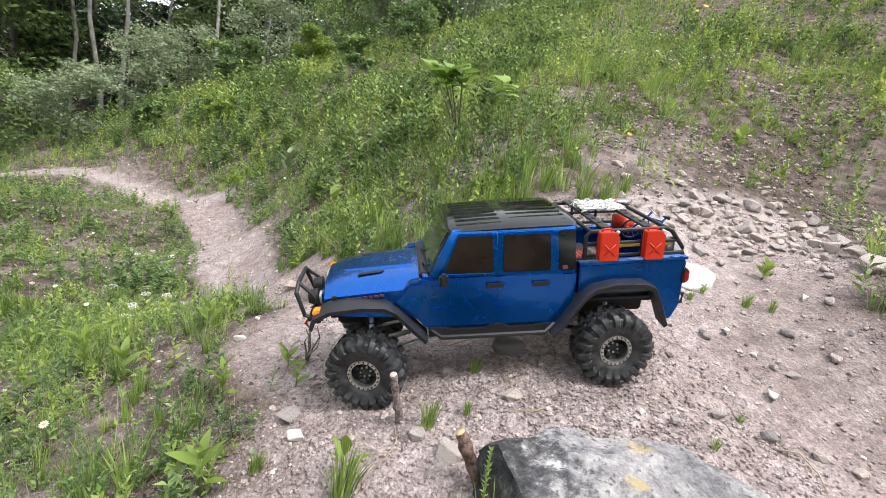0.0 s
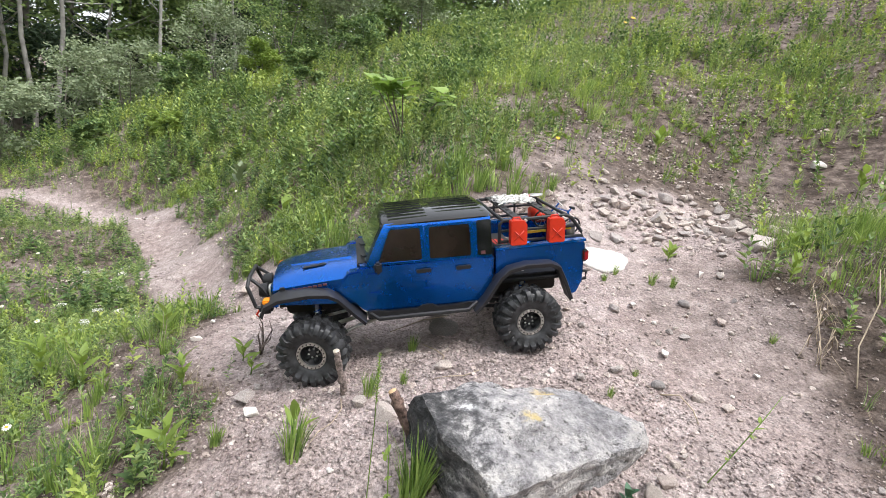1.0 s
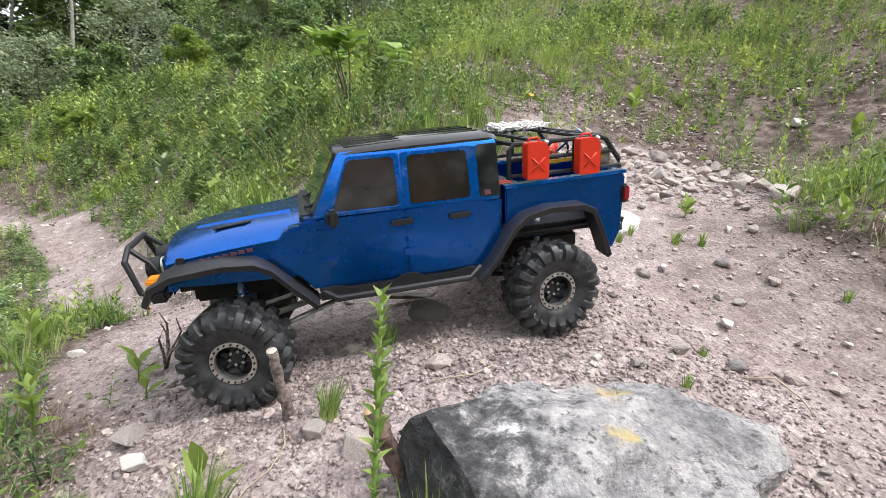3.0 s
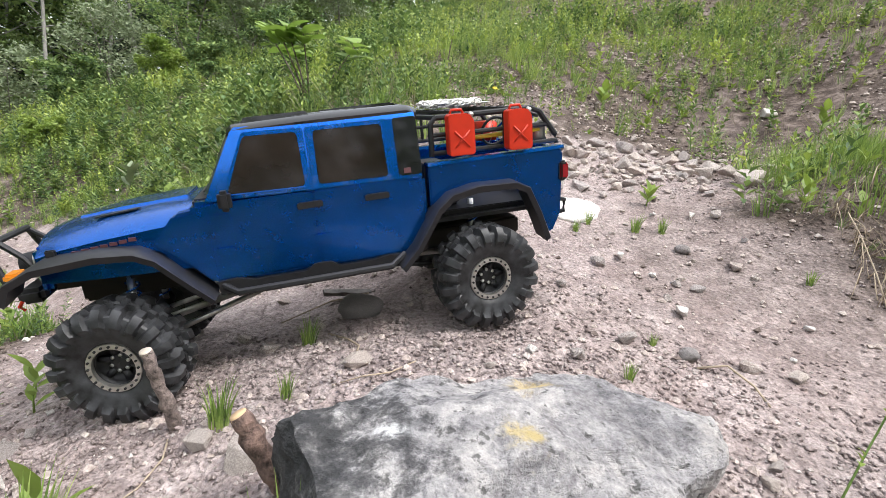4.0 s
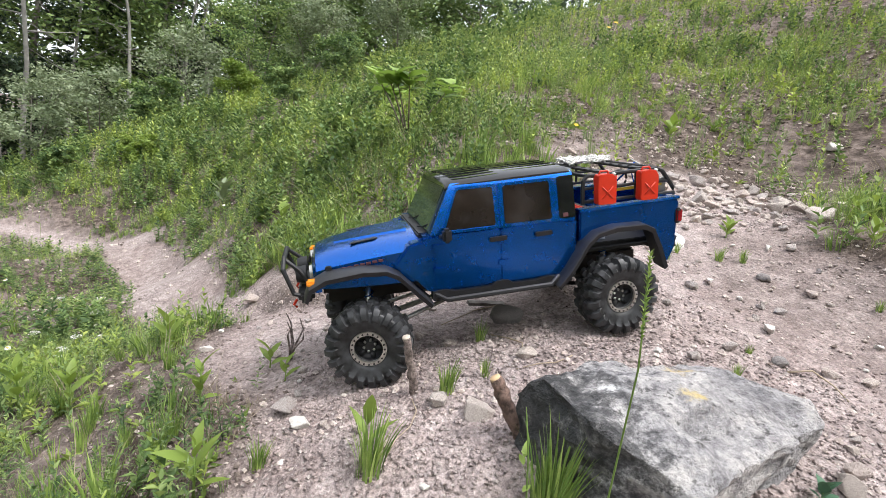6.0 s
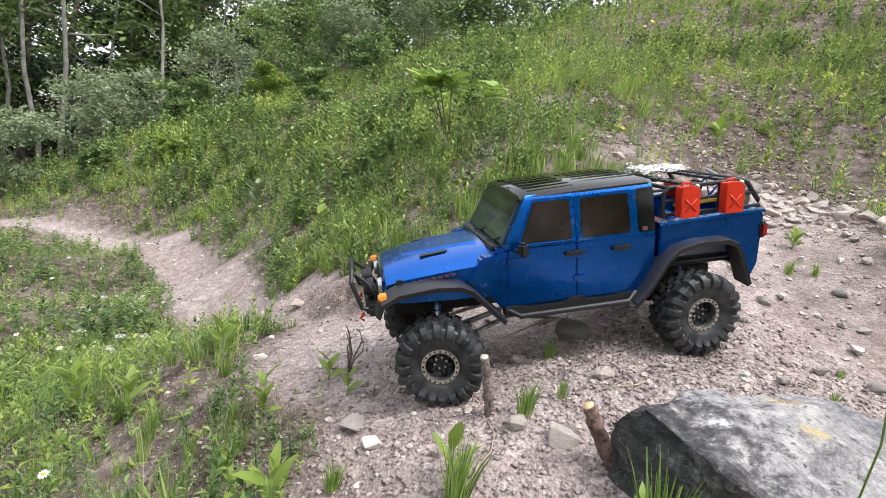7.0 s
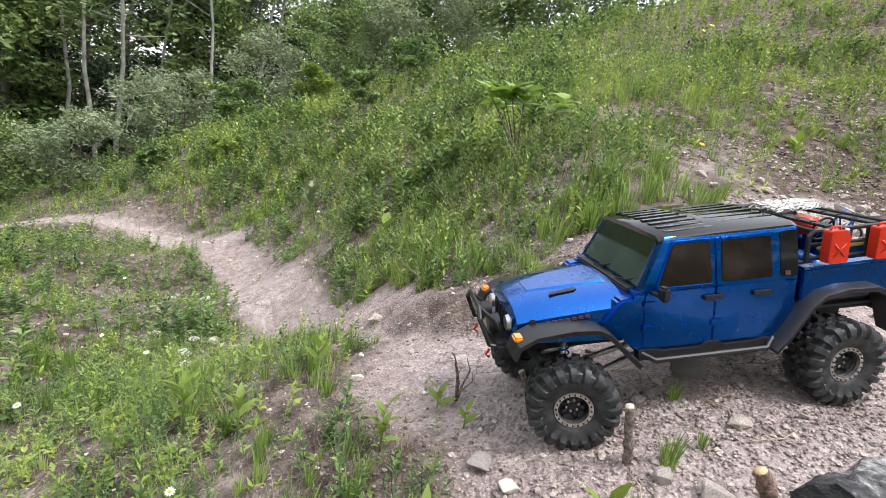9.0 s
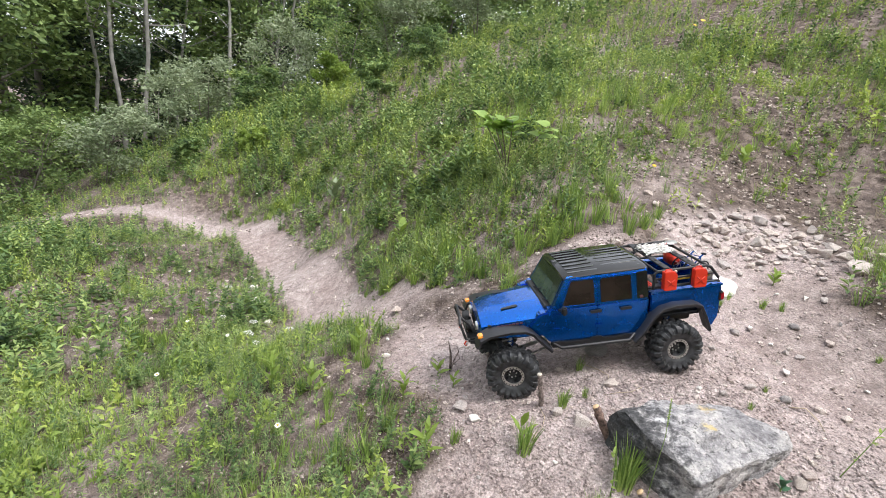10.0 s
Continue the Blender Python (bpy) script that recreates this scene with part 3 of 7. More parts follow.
# ---- scattering many small pieces into one mesh
def scatter(templates, pos, yaw, size, lean, gen, upright=None):
    """templates: list of (verts, tris). Each place takes one of them, turned, leaned and scaled."""
    pick = gen.integers(0, len(templates), len(pos))
    vs, fs, base = [], [], 0
    for k, (tv, tf) in enumerate(templates):
        m = pick == k
        if not m.any():
            continue
        p, a, s, l = pos[m], yaw[m], size[m], lean[m]
        ca, sa = np.cos(a)[:, None], np.sin(a)[:, None]
        x, y, z = tv[:, 0][None] * s[:, None], tv[:, 1][None] * s[:, None], tv[:, 2][None] * s[:, None]
        x2, y2 = x * ca - y * sa, x * sa + y * ca
        x2 = x2 + z * l[:, 0:1]
        y2 = y2 + z * l[:, 1:2]
        v = np.stack([x2 + p[:, 0:1], y2 + p[:, 1:2], z + p[:, 2:3]], -1)
        vs.append(v.reshape(-1, 3))
        nn = len(p)
        fs.append((tf[None] + (base + np.arange(nn) * len(tv))[:, None, None]).reshape(-1, 3))
        base += nn * len(tv)
    return np.concatenate(vs), np.concatenate(fs)


def pebble_template(gen):
    v = np.array([(1, 0.1, 0), (-0.9, -0.2, 0), (0.1, 1, 0), (-0.1, -1, 0.1), (0.15, -0.1, 1), (0, 0, -0.8), (0.6, 0.7, 0.5)], float)
    v *= gen.uniform(0.7, 1.15, (len(v), 1))
    v *= np.array([0.5, 0.44, 0.38])
    f = [(4, 0, 6), (4, 6, 2), (6, 0, 2), (4, 2, 1), (4, 1, 3), (4, 3, 0), (5, 2, 0), (5, 1, 2), (5, 3, 1), (5, 0, 3)]
    return v, np.array(f)


def build_gravel():
    gen = np.random.default_rng(7)
    temps = [pebble_template(gen) for _ in range(6)]
    for name, count, lo, hi, ex, mat, words in (("gravel", 9000, 0.002, 0.007, 2.8, PEBBLE, "fine pale gravel and crumbs strewn over dry earth"), ("soil_crumbs", 60000, 0.0014, 0.0085, 3.0, EARTH, "crumbled dry clods of pinkish earth")):
        x, y = gen.uniform(-1.25, 1.3, count * 4), gen.uniform(0.2, 1.7, count * 4)
        keep = gen.uniform(size=count * 4) < (0.12 + 0.88 * bare(x, y) * smooth(0.38, 0.68, 0.6 * vnoise(x * 3.1, y * 3.1, 12) + 0.4 * vnoise(x * 13, y * 13, 19)) + 0.4 * np.exp(-((x + 0.02) / 0.2) ** 2 - ((y - 0.55) / 0.2) ** 2)) * (1 - 0.9 * worn(x, y)) * (0.25 + 0.75 * smooth(0.78, 0.62, y + 0.25 * x))
        if name == "gravel":
            keep &= (x > -0.3) | (bare(x, y) > 0.3)
        x, y = x[keep][:count], y[keep][:count]
        s = lo + (hi - lo) * gen.uniform(size=len(x)) ** ex
        pos = np.stack([x, y, land(x, y) + s * 0.12], -1)
        v, f = scatter(temps, pos, gen.uniform(0, 6.28, len(x)), s, np.zeros((len(x), 2)), gen)
        ob = big_mesh(name, v, f, mat, words, "gravel" if name == "gravel" else "soil")
        if name == "gravel":
            ob.data.polygons.foreach_set("use_smooth", np.zeros(len(ob.data.polygons), bool))


build_gravel()


def build_clods():
    gen = np.random.default_rng(8)
    temps = [pebble_template(gen) for _ in range(6)]
    for name, count, lo, hi, mat, words in (("clods", 30000, 0.004, 0.018, CLOD, "crumbling dark brown clods and roots of the open slope"), ("scree", 11000, 0.004, 0.020, PEBBLE, "small broken stones scattered over the slope")):
        r, a = 0.6 + 5.2 * gen.uniform(size=count * 3) ** 1.4, np.radians(gen.uniform(-60, 66, count * 3))
        x, y = r * np.sin(a), -0.1 + r * np.cos(a)
        keep = gen.uniform(size=count * 3) < (1 - np.where(x < -0.35, 0.2 if name == "scree" else 0.9, 0.97 if name == "clods" else 0.6) * bare(x, y)) * (0.2 + 0.8 * smooth(0.35, 0.65, vnoise(x * 4, y * 4, 73))) * np.where((x < -0.2) & (y < 1.7), 0.25 if name == "scree" else 0.8, 0.45 + 0.55 * smooth(-0.3, 0.5, x))
        x, y, r = x[keep][:count], y[keep][:count], r[keep][:count]
        if name == "clods":        # the dug-over foot of the bank
            for cx, cy, sx, sy in ((0.30, 1.0, 0.06, 0.035), (0.12, 1.0, 0.08, 0.03), (-0.05, 1.05, 0.08, 0.03), (0.22, 1.07, 0.12, 0.04)):
                x, y, r = np.append(x, gen.normal(cx, sx, 700)), np.append(y, gen.normal(cy, sy, 700)), np.append(r, np.full(700, 1.0))
        s = (lo + (hi - lo) * gen.uniform(size=len(x)) ** 2.4) * np.clip(r / 1.9, 0.7, 1.8)
        pos = np.stack([x, y, land(x, y) + s * 0.1], -1)
        v, f = scatter(temps, pos, gen.uniform(0, 6.28, len(x)), s, np.zeros((len(x), 2)), gen)
        ob = big_mesh(name, v, f, mat, words, "soil" if name == "clods" else "gravel")
        ob.data.polygons.foreach_set("use_smooth", np.zeros(len(ob.data.polygons), bool))


build_clods()


# ---- cut sticks, plank, twigs
def tube(points, radii, sides=8, caps=True):
    """A bmesh tube along points."""
    bm = bmesh.new()
    rings = []
    pts = [Vector(p) for p in points]
    for i, p in enumerate(pts):
        d = (pts[min(i + 1, len(pts) - 1)] - pts[max(i - 1, 0)]).normalized()
        side = d.cross(Vector((0.13, 0.21, 1)) if abs(d.z) < 0.95 else Vector((1, 0.1, 0))).normalized()
        up = side.cross(d).normalized()
        r = radii[i] if isinstance(radii, (list, tuple)) else radii
        rings.append([bm.verts.new(p + r * (math.cos(k * 2 * math.pi / sides) * side + math.sin(k * 2 * math.pi / sides) * up)) for k in range(sides)])
    for a, b in zip(rings, rings[1:]):
        for k in range(sides):
            bm.faces.new((a[k], a[(k + 1) % sides], b[(k + 1) % sides], b[k]))
    if caps:
        bm.faces.new(rings[0][::-1])
        bm.faces.new(rings[-1])
    bmesh.ops.recalc_face_normals(bm, faces=bm.faces[:])
    return bm


def cut_stick(base, top, radius, label, fresh, seed, bark=None):
    """A woody stem cut off slanting, bark part and cut face part."""
    b, t = Vector(base), Vector(top)
    root = thing("cut_stick", Matrix.Translation(b), label, "stick", "cut sticks")
    rs = random.Random(seed)
    pts, rad = [], []
    for k in range(13):
        q = (t - b) * (k / 12)
        wob = Vector((rs.uniform(-1, 1), rs.uniform(-1, 1), 0)) * radius * 0.16 * (0 < k < 12)
        pts.append(q + wob + Vector((0, 0, -0.012 * (k == 0))))
        rad.append(radius * (1.08 - 0.14 * k / 12) * rs.uniform(0.9, 1.1) * (1.22 if k in (4, 9) else 1.0))
    bm = tube(pts, rad, 10)
    part("bark", bm, bark or TWIG, root)
    d = (t - b).normalized()
    bm = tube([t - b - d * 0.0015, t - b + d * 0.0012], [rad[-1] * 1.0, rad[-1] * 0.88], 12)
    part("cut_face", bm, CUTWOOD if fresh else PALECUT, root, "pale cut end")


g = land1
cut_stick((-0.066, 0.664, g(-0.066, 0.664)), (-0.101, 0.672, 0.000), 0.0048, "grey-barked cut stick leaning out of the earth", False, 1)
cut_stick((0.004, 0.546, g(0.004, 0.546)), (-0.015, 0.535, 0.041), 0.0050, "grey-barked cut stick standing in the earth", False, 2)
cut_stick((0.102, 0.44, g(0.102, 0.44)), (0.068, 0.445, 0.043), 0.0068, "brown cut stick with a fresh orange end beside the boulder", True, 3, RED_BARK)
cut_stick((0.135, 0.318, g(0.135, 0.318)), (0.117, 0.325, g(0.117, 0.325) + 0.022), 0.006, "short cut stub beside the boulder", True, 4)


def build_plank():
    root_z = g(0.148, 0.82)
    bm = bmesh.new()
    bmesh.ops.create_cube(bm, size=1, matrix=Matrix.Diagonal((0.078, 0.013, 0.006, 1)))
    bmesh.ops.subdivide_edges(bm, edges=bm.edges[:], cuts=5, use_grid_fill=True)
    for v in bm.verts:
        v.co += Vector((0.003 * noise.noise(v.co * 90), 0.002 * noise.noise(v.co * 70 + Vector((3, 0, 0))), 0.0018 * noise.noise(v.co * 120)))
    me = bpy.data.meshes.new("wood_chip")
    bm.to_mesh(me)
    bm.free()
    me.materials.append(plain("weathered_wood", (0.20, 0.18, 0.165), 0.9, grain=0.7, spread=0.4, scale=90))
    ob = new("wood_chip", me)
    ob.matrix_world = pose(0.148, 0.82, root_z + 0.006, 3, -2, 4)
    tagged(ob, "weathered grey wood chip lying on the trail", "wood chip")


build_plank()


def dead_twigs(x, y, h, seed, label):
    root = thing("dead_twigs", Matrix.Translation((x, y, g(x, y) - 0.004)), label, "twig", "dead twigs")
    rs = random.Random(seed)
    for k in range(5):
        a = rs.uniform(0, 6.28)
        hh = h * rs.uniform(0.6, 1.0)
        sp = hh * rs.uniform(0.15, 0.5)
        pts = [(0, 0, 0), (0.3 * sp * math.cos(a), 0.3 * sp * math.sin(a), 0.4 * hh), (sp * math.cos(a + 0.4), sp * math.sin(a + 0.4), 0.75 * hh), (0.8 * sp * math.cos(a + 0.9), 0.8 * sp * math.sin(a + 0.9), hh)]
        part("twig", tube(pts, [0.0022, 0.0018, 0.0013, 0.0007], 6), TWIG, root)


dead_twigs(-0.172, 0.752, 0.075, 3, "small dead grey-brown twigs sticking out of the earth")
dead_twigs(0.26, 0.985, 0.05, 4, "tangle of dead roots in the crumbling bank")
dead_twigs(0.98, 0.80, 0.07, 5, "dry brown twigs at the edge of the grass")


def loose_root(points, r, label):
    pts = [Vector((x, y, g(x, y) + r * 0.7 + lift)) for x, y, lift in points]
    c = pts[0].copy()
    bm = tube([p - c for p in pts], [r * (1 - 0.5 * i / len(pts)) for i in range(len(pts))], 6)
    me = bpy.data.meshes.new("loose_root")
    for f in bm.faces:
        f.smooth = True
    bm.to_mesh(me)
    bm.free()
    me.materials.append(DRY_STALK)
    ob = new("loose_root", me)
    ob.location = c
    tagged(ob, label, "root", "loose roots")


DRY_STALK = plain("dry_stalk", (0.42, 0.34, 0.25), 0.8, spread=0.25, scale=80)
loose_root([(0.0, 0.535, 0), (0.004, 0.51, 0.004), (-0.004, 0.485, 0), (-0.02, 0.465, 0.003), (-0.03, 0.44, 0)], 0.0008, "thin pale root lying on the earth")
loose_root([(0.20, 0.57, 0.0), (0.175, 0.555, 0.003), (0.15, 0.55, 0.002), (0.125, 0.555, 0)], 0.0009, "thin curved dry root on the trail")
loose_root([(0.12, 0.69, 0), (0.14, 0.65, 0.004), (0.15, 0.62, 0.003), (0.145, 0.60, 0)], 0.0013, "thin dark dry stalk on the trail")
loose_root([(0.17, 0.81, 0.002), (0.12, 0.79, 0.012), (0.06, 0.77, 0.002)], 0.0012, "thin dark dry stalk on the trail")
loose_root([(0.48, 0.545, 0), (0.50, 0.53, 0.008), (0.51, 0.505, 0.004), (0.505, 0.48, 0)], 0.0014, "thin curled pale root on the earth")
loose_root([(0.78, 0.60, 0.0), (0.80, 0.64, 0.02), (0.82, 0.69, 0.045), (0.84, 0.73, 0.05)], 0.0011, "dry pale stalk leaning from the grass")
loose_root([(0.80, 0.55, 0.0), (0.83, 0.60, 0.03), (0.88, 0.64, 0.07), (0.90, 0.68, 0.10)], 0.0013, "dry pale stalk leaning from the grass")


def build_cone():
    bm = bmesh.new()
    for k in range(60):
        a, t = k * 2.39996, k / 59
        r = 0.013 * math.sin(math.pi * (0.12 + 0.8 * t))
        m = Matrix.Translation((r * math.cos(a), r * math.sin(a), 0.036 * t)) @ Matrix.Rotation(a, 4, "Z") @ Matrix.Rotation(radians(-35), 4, "Y")
        bmesh.ops.create_cone(bm, cap_ends=True, segments=5, radius1=0.0035, radius2=0.0015, depth=0.004, matrix=m @ Matrix.Diagonal((1.3, 1.2, 0.6, 1)))
    me = bpy.data.meshes.new("pine_cone")
    bm.to_mesh(me)
    bm.free()
    me.materials.append(TWIG)
    ob = new("pine_cone", me)
    ob.matrix_world = pose(-0.6, 1.31, g(-0.6, 1.31) + 0.014, 0, 75, 30)
    tagged(ob, "brown open pine cone lying by the trail", "pine cone")


build_cone()


# ---- plants
def blade(height, width, bend, twist, segs=3):
    """A tapered, bent grass blade standing at the origin."""
    vs, fs = [], []
    for k in range(segs + 1):
        t = k / segs
        w = width * (1 - t ** 1.6) * 0.5 + 0.0001
        cx, z = bend * t * t * height, height * (t - 0.25 * abs(bend) * t * t)
        if k == segs:
            vs.append((cx, 0, z))
        else:
            a = twist * t
            vs += [(cx - w * math.sin(a), -w * math.cos(a), z), (cx + w * math.sin(a), w * math.cos(a), z)]
    for k in range(segs - 1):
        a = 2 * k
        fs += [(a, a + 1, a + 3), (a, a + 3, a + 2)]
    fs.append((2 * segs - 2, 2 * segs - 1, 2 * segs))
    return np.array(vs), np.array(fs)


def leaf(length, width, fold=0.25, droop=0.3):
    """A pointed leaf along +x from the origin, folded along its midrib."""
    prof = [(0.0, 0.02), (0.2, 0.7), (0.45, 1.0), (0.75, 0.62), (1.0, 0.0)]
    vs, fs = [], []
    for t, w in prof:
        z = -droop * length * t * t
        vs += [(t * length, 0, z), (t * length, w * width / 2, z + fold * w * width / 2), (t * length, -w * width / 2, z + fold * w * width / 2)]
    for k in range(len(prof) - 1):
        a, b = 3 * k, 3 * k + 3
        if k == 0:
            fs += [(a, b, b + 1), (a, b + 2, b)]
        elif k == len(prof) - 2:
            fs += [(a, b, a + 1), (a, a + 2, b)]
        else:
            fs += [(a, b, b + 1), (a, b + 1, a + 1), (a, a + 2, b + 2), (a, b + 2, b)]
    return np.array(vs), np.array(fs)


def small_leaf(length, width, fold=0.2, droop=0.2):
    """A small pointed leaf of two halves folded along the midrib."""
    vs = [(0, 0, 0), (0.45 * length, width / 2, fold * width), (length, 0, -droop * length), (0.45 * length, -width / 2, fold * width)]
    return np.array(vs), np.array([(0, 2, 1), (0, 3, 2)])


def turned(vf, m):
    v, f = vf
    mm = np.array(m)
    return v @ mm[:3, :3].T + mm[:3, 3], f


def joined(pieces):
    vs, fs, base = [], [], 0
    for v, f in pieces:
        vs.append(v)
        fs.append(np.asarray(f) + base)
        base += len(v)
    return np.concatenate(vs), np.concatenate(fs)


def grass_tuft(rs, blades=12, h=1.0, width=0.035, spread=0.16, bend=0.5, segs=2):
    out = []
    for _ in range(blades):
        a, r = rs.uniform(0, 6.28), spread * math.sqrt(rs.random())
        out.append(turned(blade(h * rs.uniform(0.45, 1.0), width * rs.uniform(0.7, 1.3), rs.uniform(0.05, bend), rs.uniform(-1, 1), segs), pose(r * math.cos(a), r * math.sin(a), 0, 0, 0, math.degrees(a) + rs.uniform(-50, 50))))
    return joined(out)


def weed(rs, leaves=12, h=1.0, ll=0.35, lw=0.14, up=25):
    out = [turned(blade(h, 0.03, 0.1, 0.3), pose(0, 0, 0, 0, 0, rs.uniform(0, 360)))]
    for k in range(leaves):
        t = 0.15 + 0.85 * k / max(1, leaves - 1)
        ang = k * 137.5 + rs.uniform(-25, 25)
        s = (1.05 - 0.55 * t) * rs.uniform(0.75, 1.2)
        out.append(turned(small_leaf(ll * s, lw * s * rs.uniform(0.8, 1.3), 0.2, rs.uniform(0, 0.35)), pose(0.1 * h * t * t, 0, h * t, 0, -up - 35 * t + rs.uniform(-15, 15), ang)))
    return joined(out)


def rosette(rs, leaves=8, ll=1.0, lw=0.35):
    out = []
    for k in range(leaves):
        s = rs.uniform(0.6, 1.1)
        out.append(turned(small_leaf(ll * s, lw * s, 0.2, rs.uniform(0.1, 0.4)), pose(0, 0, 0.02, 0, -rs.uniform(20, 65), k * 360 / leaves + rs.uniform(-20, 20))))
    return joined(out)


def shoots(rs, count, width, spread=0.26, segs=3):
    """A tuft of thin round-tipped shoots that fan out from one root."""
    out = []
    for _ in range(count):
        a, r = rs.uniform(0, 6.28), spread * math.sqrt(rs.random())
        h = rs.uniform(0.55, 1.0) * (1 - 0.5 * r)
        out.append(turned(blade(h, width * rs.uniform(0.75, 1.25), 0.08 + r * rs.uniform(0.5, 1.3), rs.uniform(-1.5, 1.5), segs), pose(r * 0.7 * math.cos(a), r * 0.7 * math.sin(a), 0, 0, 0, math.degrees(a) + rs.uniform(-25, 25))))
    return joined(out)


def sample_hill(gen, count, near, far, az0, az1, power=1.0):
    """Places on the hillside seen from the trail, thinning out with distance."""
    mid = min(4.5, far)
    r = np.where(gen.uniform(size=count) < power, np.sqrt(near ** 2 + (mid ** 2 - near ** 2) * gen.uniform(size=count)), mid * (far / mid) ** gen.uniform(size=count))
    a = np.radians(gen.uniform(az0, az1, count))
    x, y = r * np.sin(a), -0.15 + r * np.cos(a)
    return x, y, r


def greenness(x, y):
    """How thickly the ground is overgrown."""
    b = bare(x, y)
    patch = smooth(-0.09, 0.09, fbm(x * 1.9, y * 1.9, 4, 51))
    up = smooth(0.1, 1.0, x - 0.12 * y)              # drier and more open upslope
    stony = np.exp(-(((x - 0.85) / 0.42) ** 2 + ((y - 1.35) / 0.35) ** 2))
    fresh = np.exp(-(((x + 0.1) / 0.7) ** 2 + ((y - 1.7) / 0.5) ** 2))
    d = (0.3 + 0.7 * patch) * (1 - 0.5 * up * (1 - patch * 0.6)) * (1 - 0.85 * stony) + 0.45 * fresh
    left = smooth(-0.2, -0.45, x) * smooth(2.6, 1.6, y)
    d = d * (1 - 0.25 * left * (1 - 0.6 * patch))
    right = smooth(-0.1, 0.9, x - 0.1 * y)
    fine = smooth(0.38, 0.62, 0.5 * vnoise(x * 5.3, y * 5.3, 57) + 0.5 * vnoise(x * 12, y * 12, 58))
    d = d * (1 - 0.35 * right * (1 - fine)) * (0.45 + 0.55 * fine)
    gaps = smooth(0.36, 0.58, 0.5 * vnoise(x * 3.4, y * 3.4, 91) + 0.5 * vnoise(x * 9, y * 9, 92))
    d = d * (0.42 + 0.58 * gaps)
    d = np.maximum(d, (0.16 + 0.3 * gaps) * smooth(1.5, 2.3, y))
    d = np.maximum(d, 0.8 * (0.3 + 0.7 * patch) * smooth(-0.2, -0.34, x) * smooth(2.0, 1.5, y))
    d = d * (1 - smooth(-0.15, -0.3, x) * smooth(2.1, 1.6, y) * 0.62 * (1 - tufty(x, y)))
    d = np.maximum(d, 0.85 * smooth(-1.2, -1.7, x) * smooth(4.1, 4.5, y + 0.1 * (x + 2.2)) * smooth(7.0, 6.0, y))
    edge = -0.40 - 0.55 * np.clip(y - 1.0, 0, 1.0) + 0.12 * fbm(x * 6, y * 6, 2, 95)
    d = np.maximum(d, 0.85 * smooth(0.05, -0.08, x - edge) * smooth(-0.55, -0.30, x - edge) * smooth(0.85, 1.05, y) * smooth(2.1, 1.9, y) * (0.35 + 0.65 * tufty(x, y)))
    return np.clip(d, 0, 1) * (1 - 0.9985 * b) * np.where((b > 0.3) & (x > -0.4), 0.1, 1.0)


VERGE = {"herbs": 5000, "horsetail": 4200, "weeds": 1700, "fresh_weeds": 1100, "grass": 3000, "low_leaves": 1800, "dry_grass": 2200, "dry_stalks": 2200}


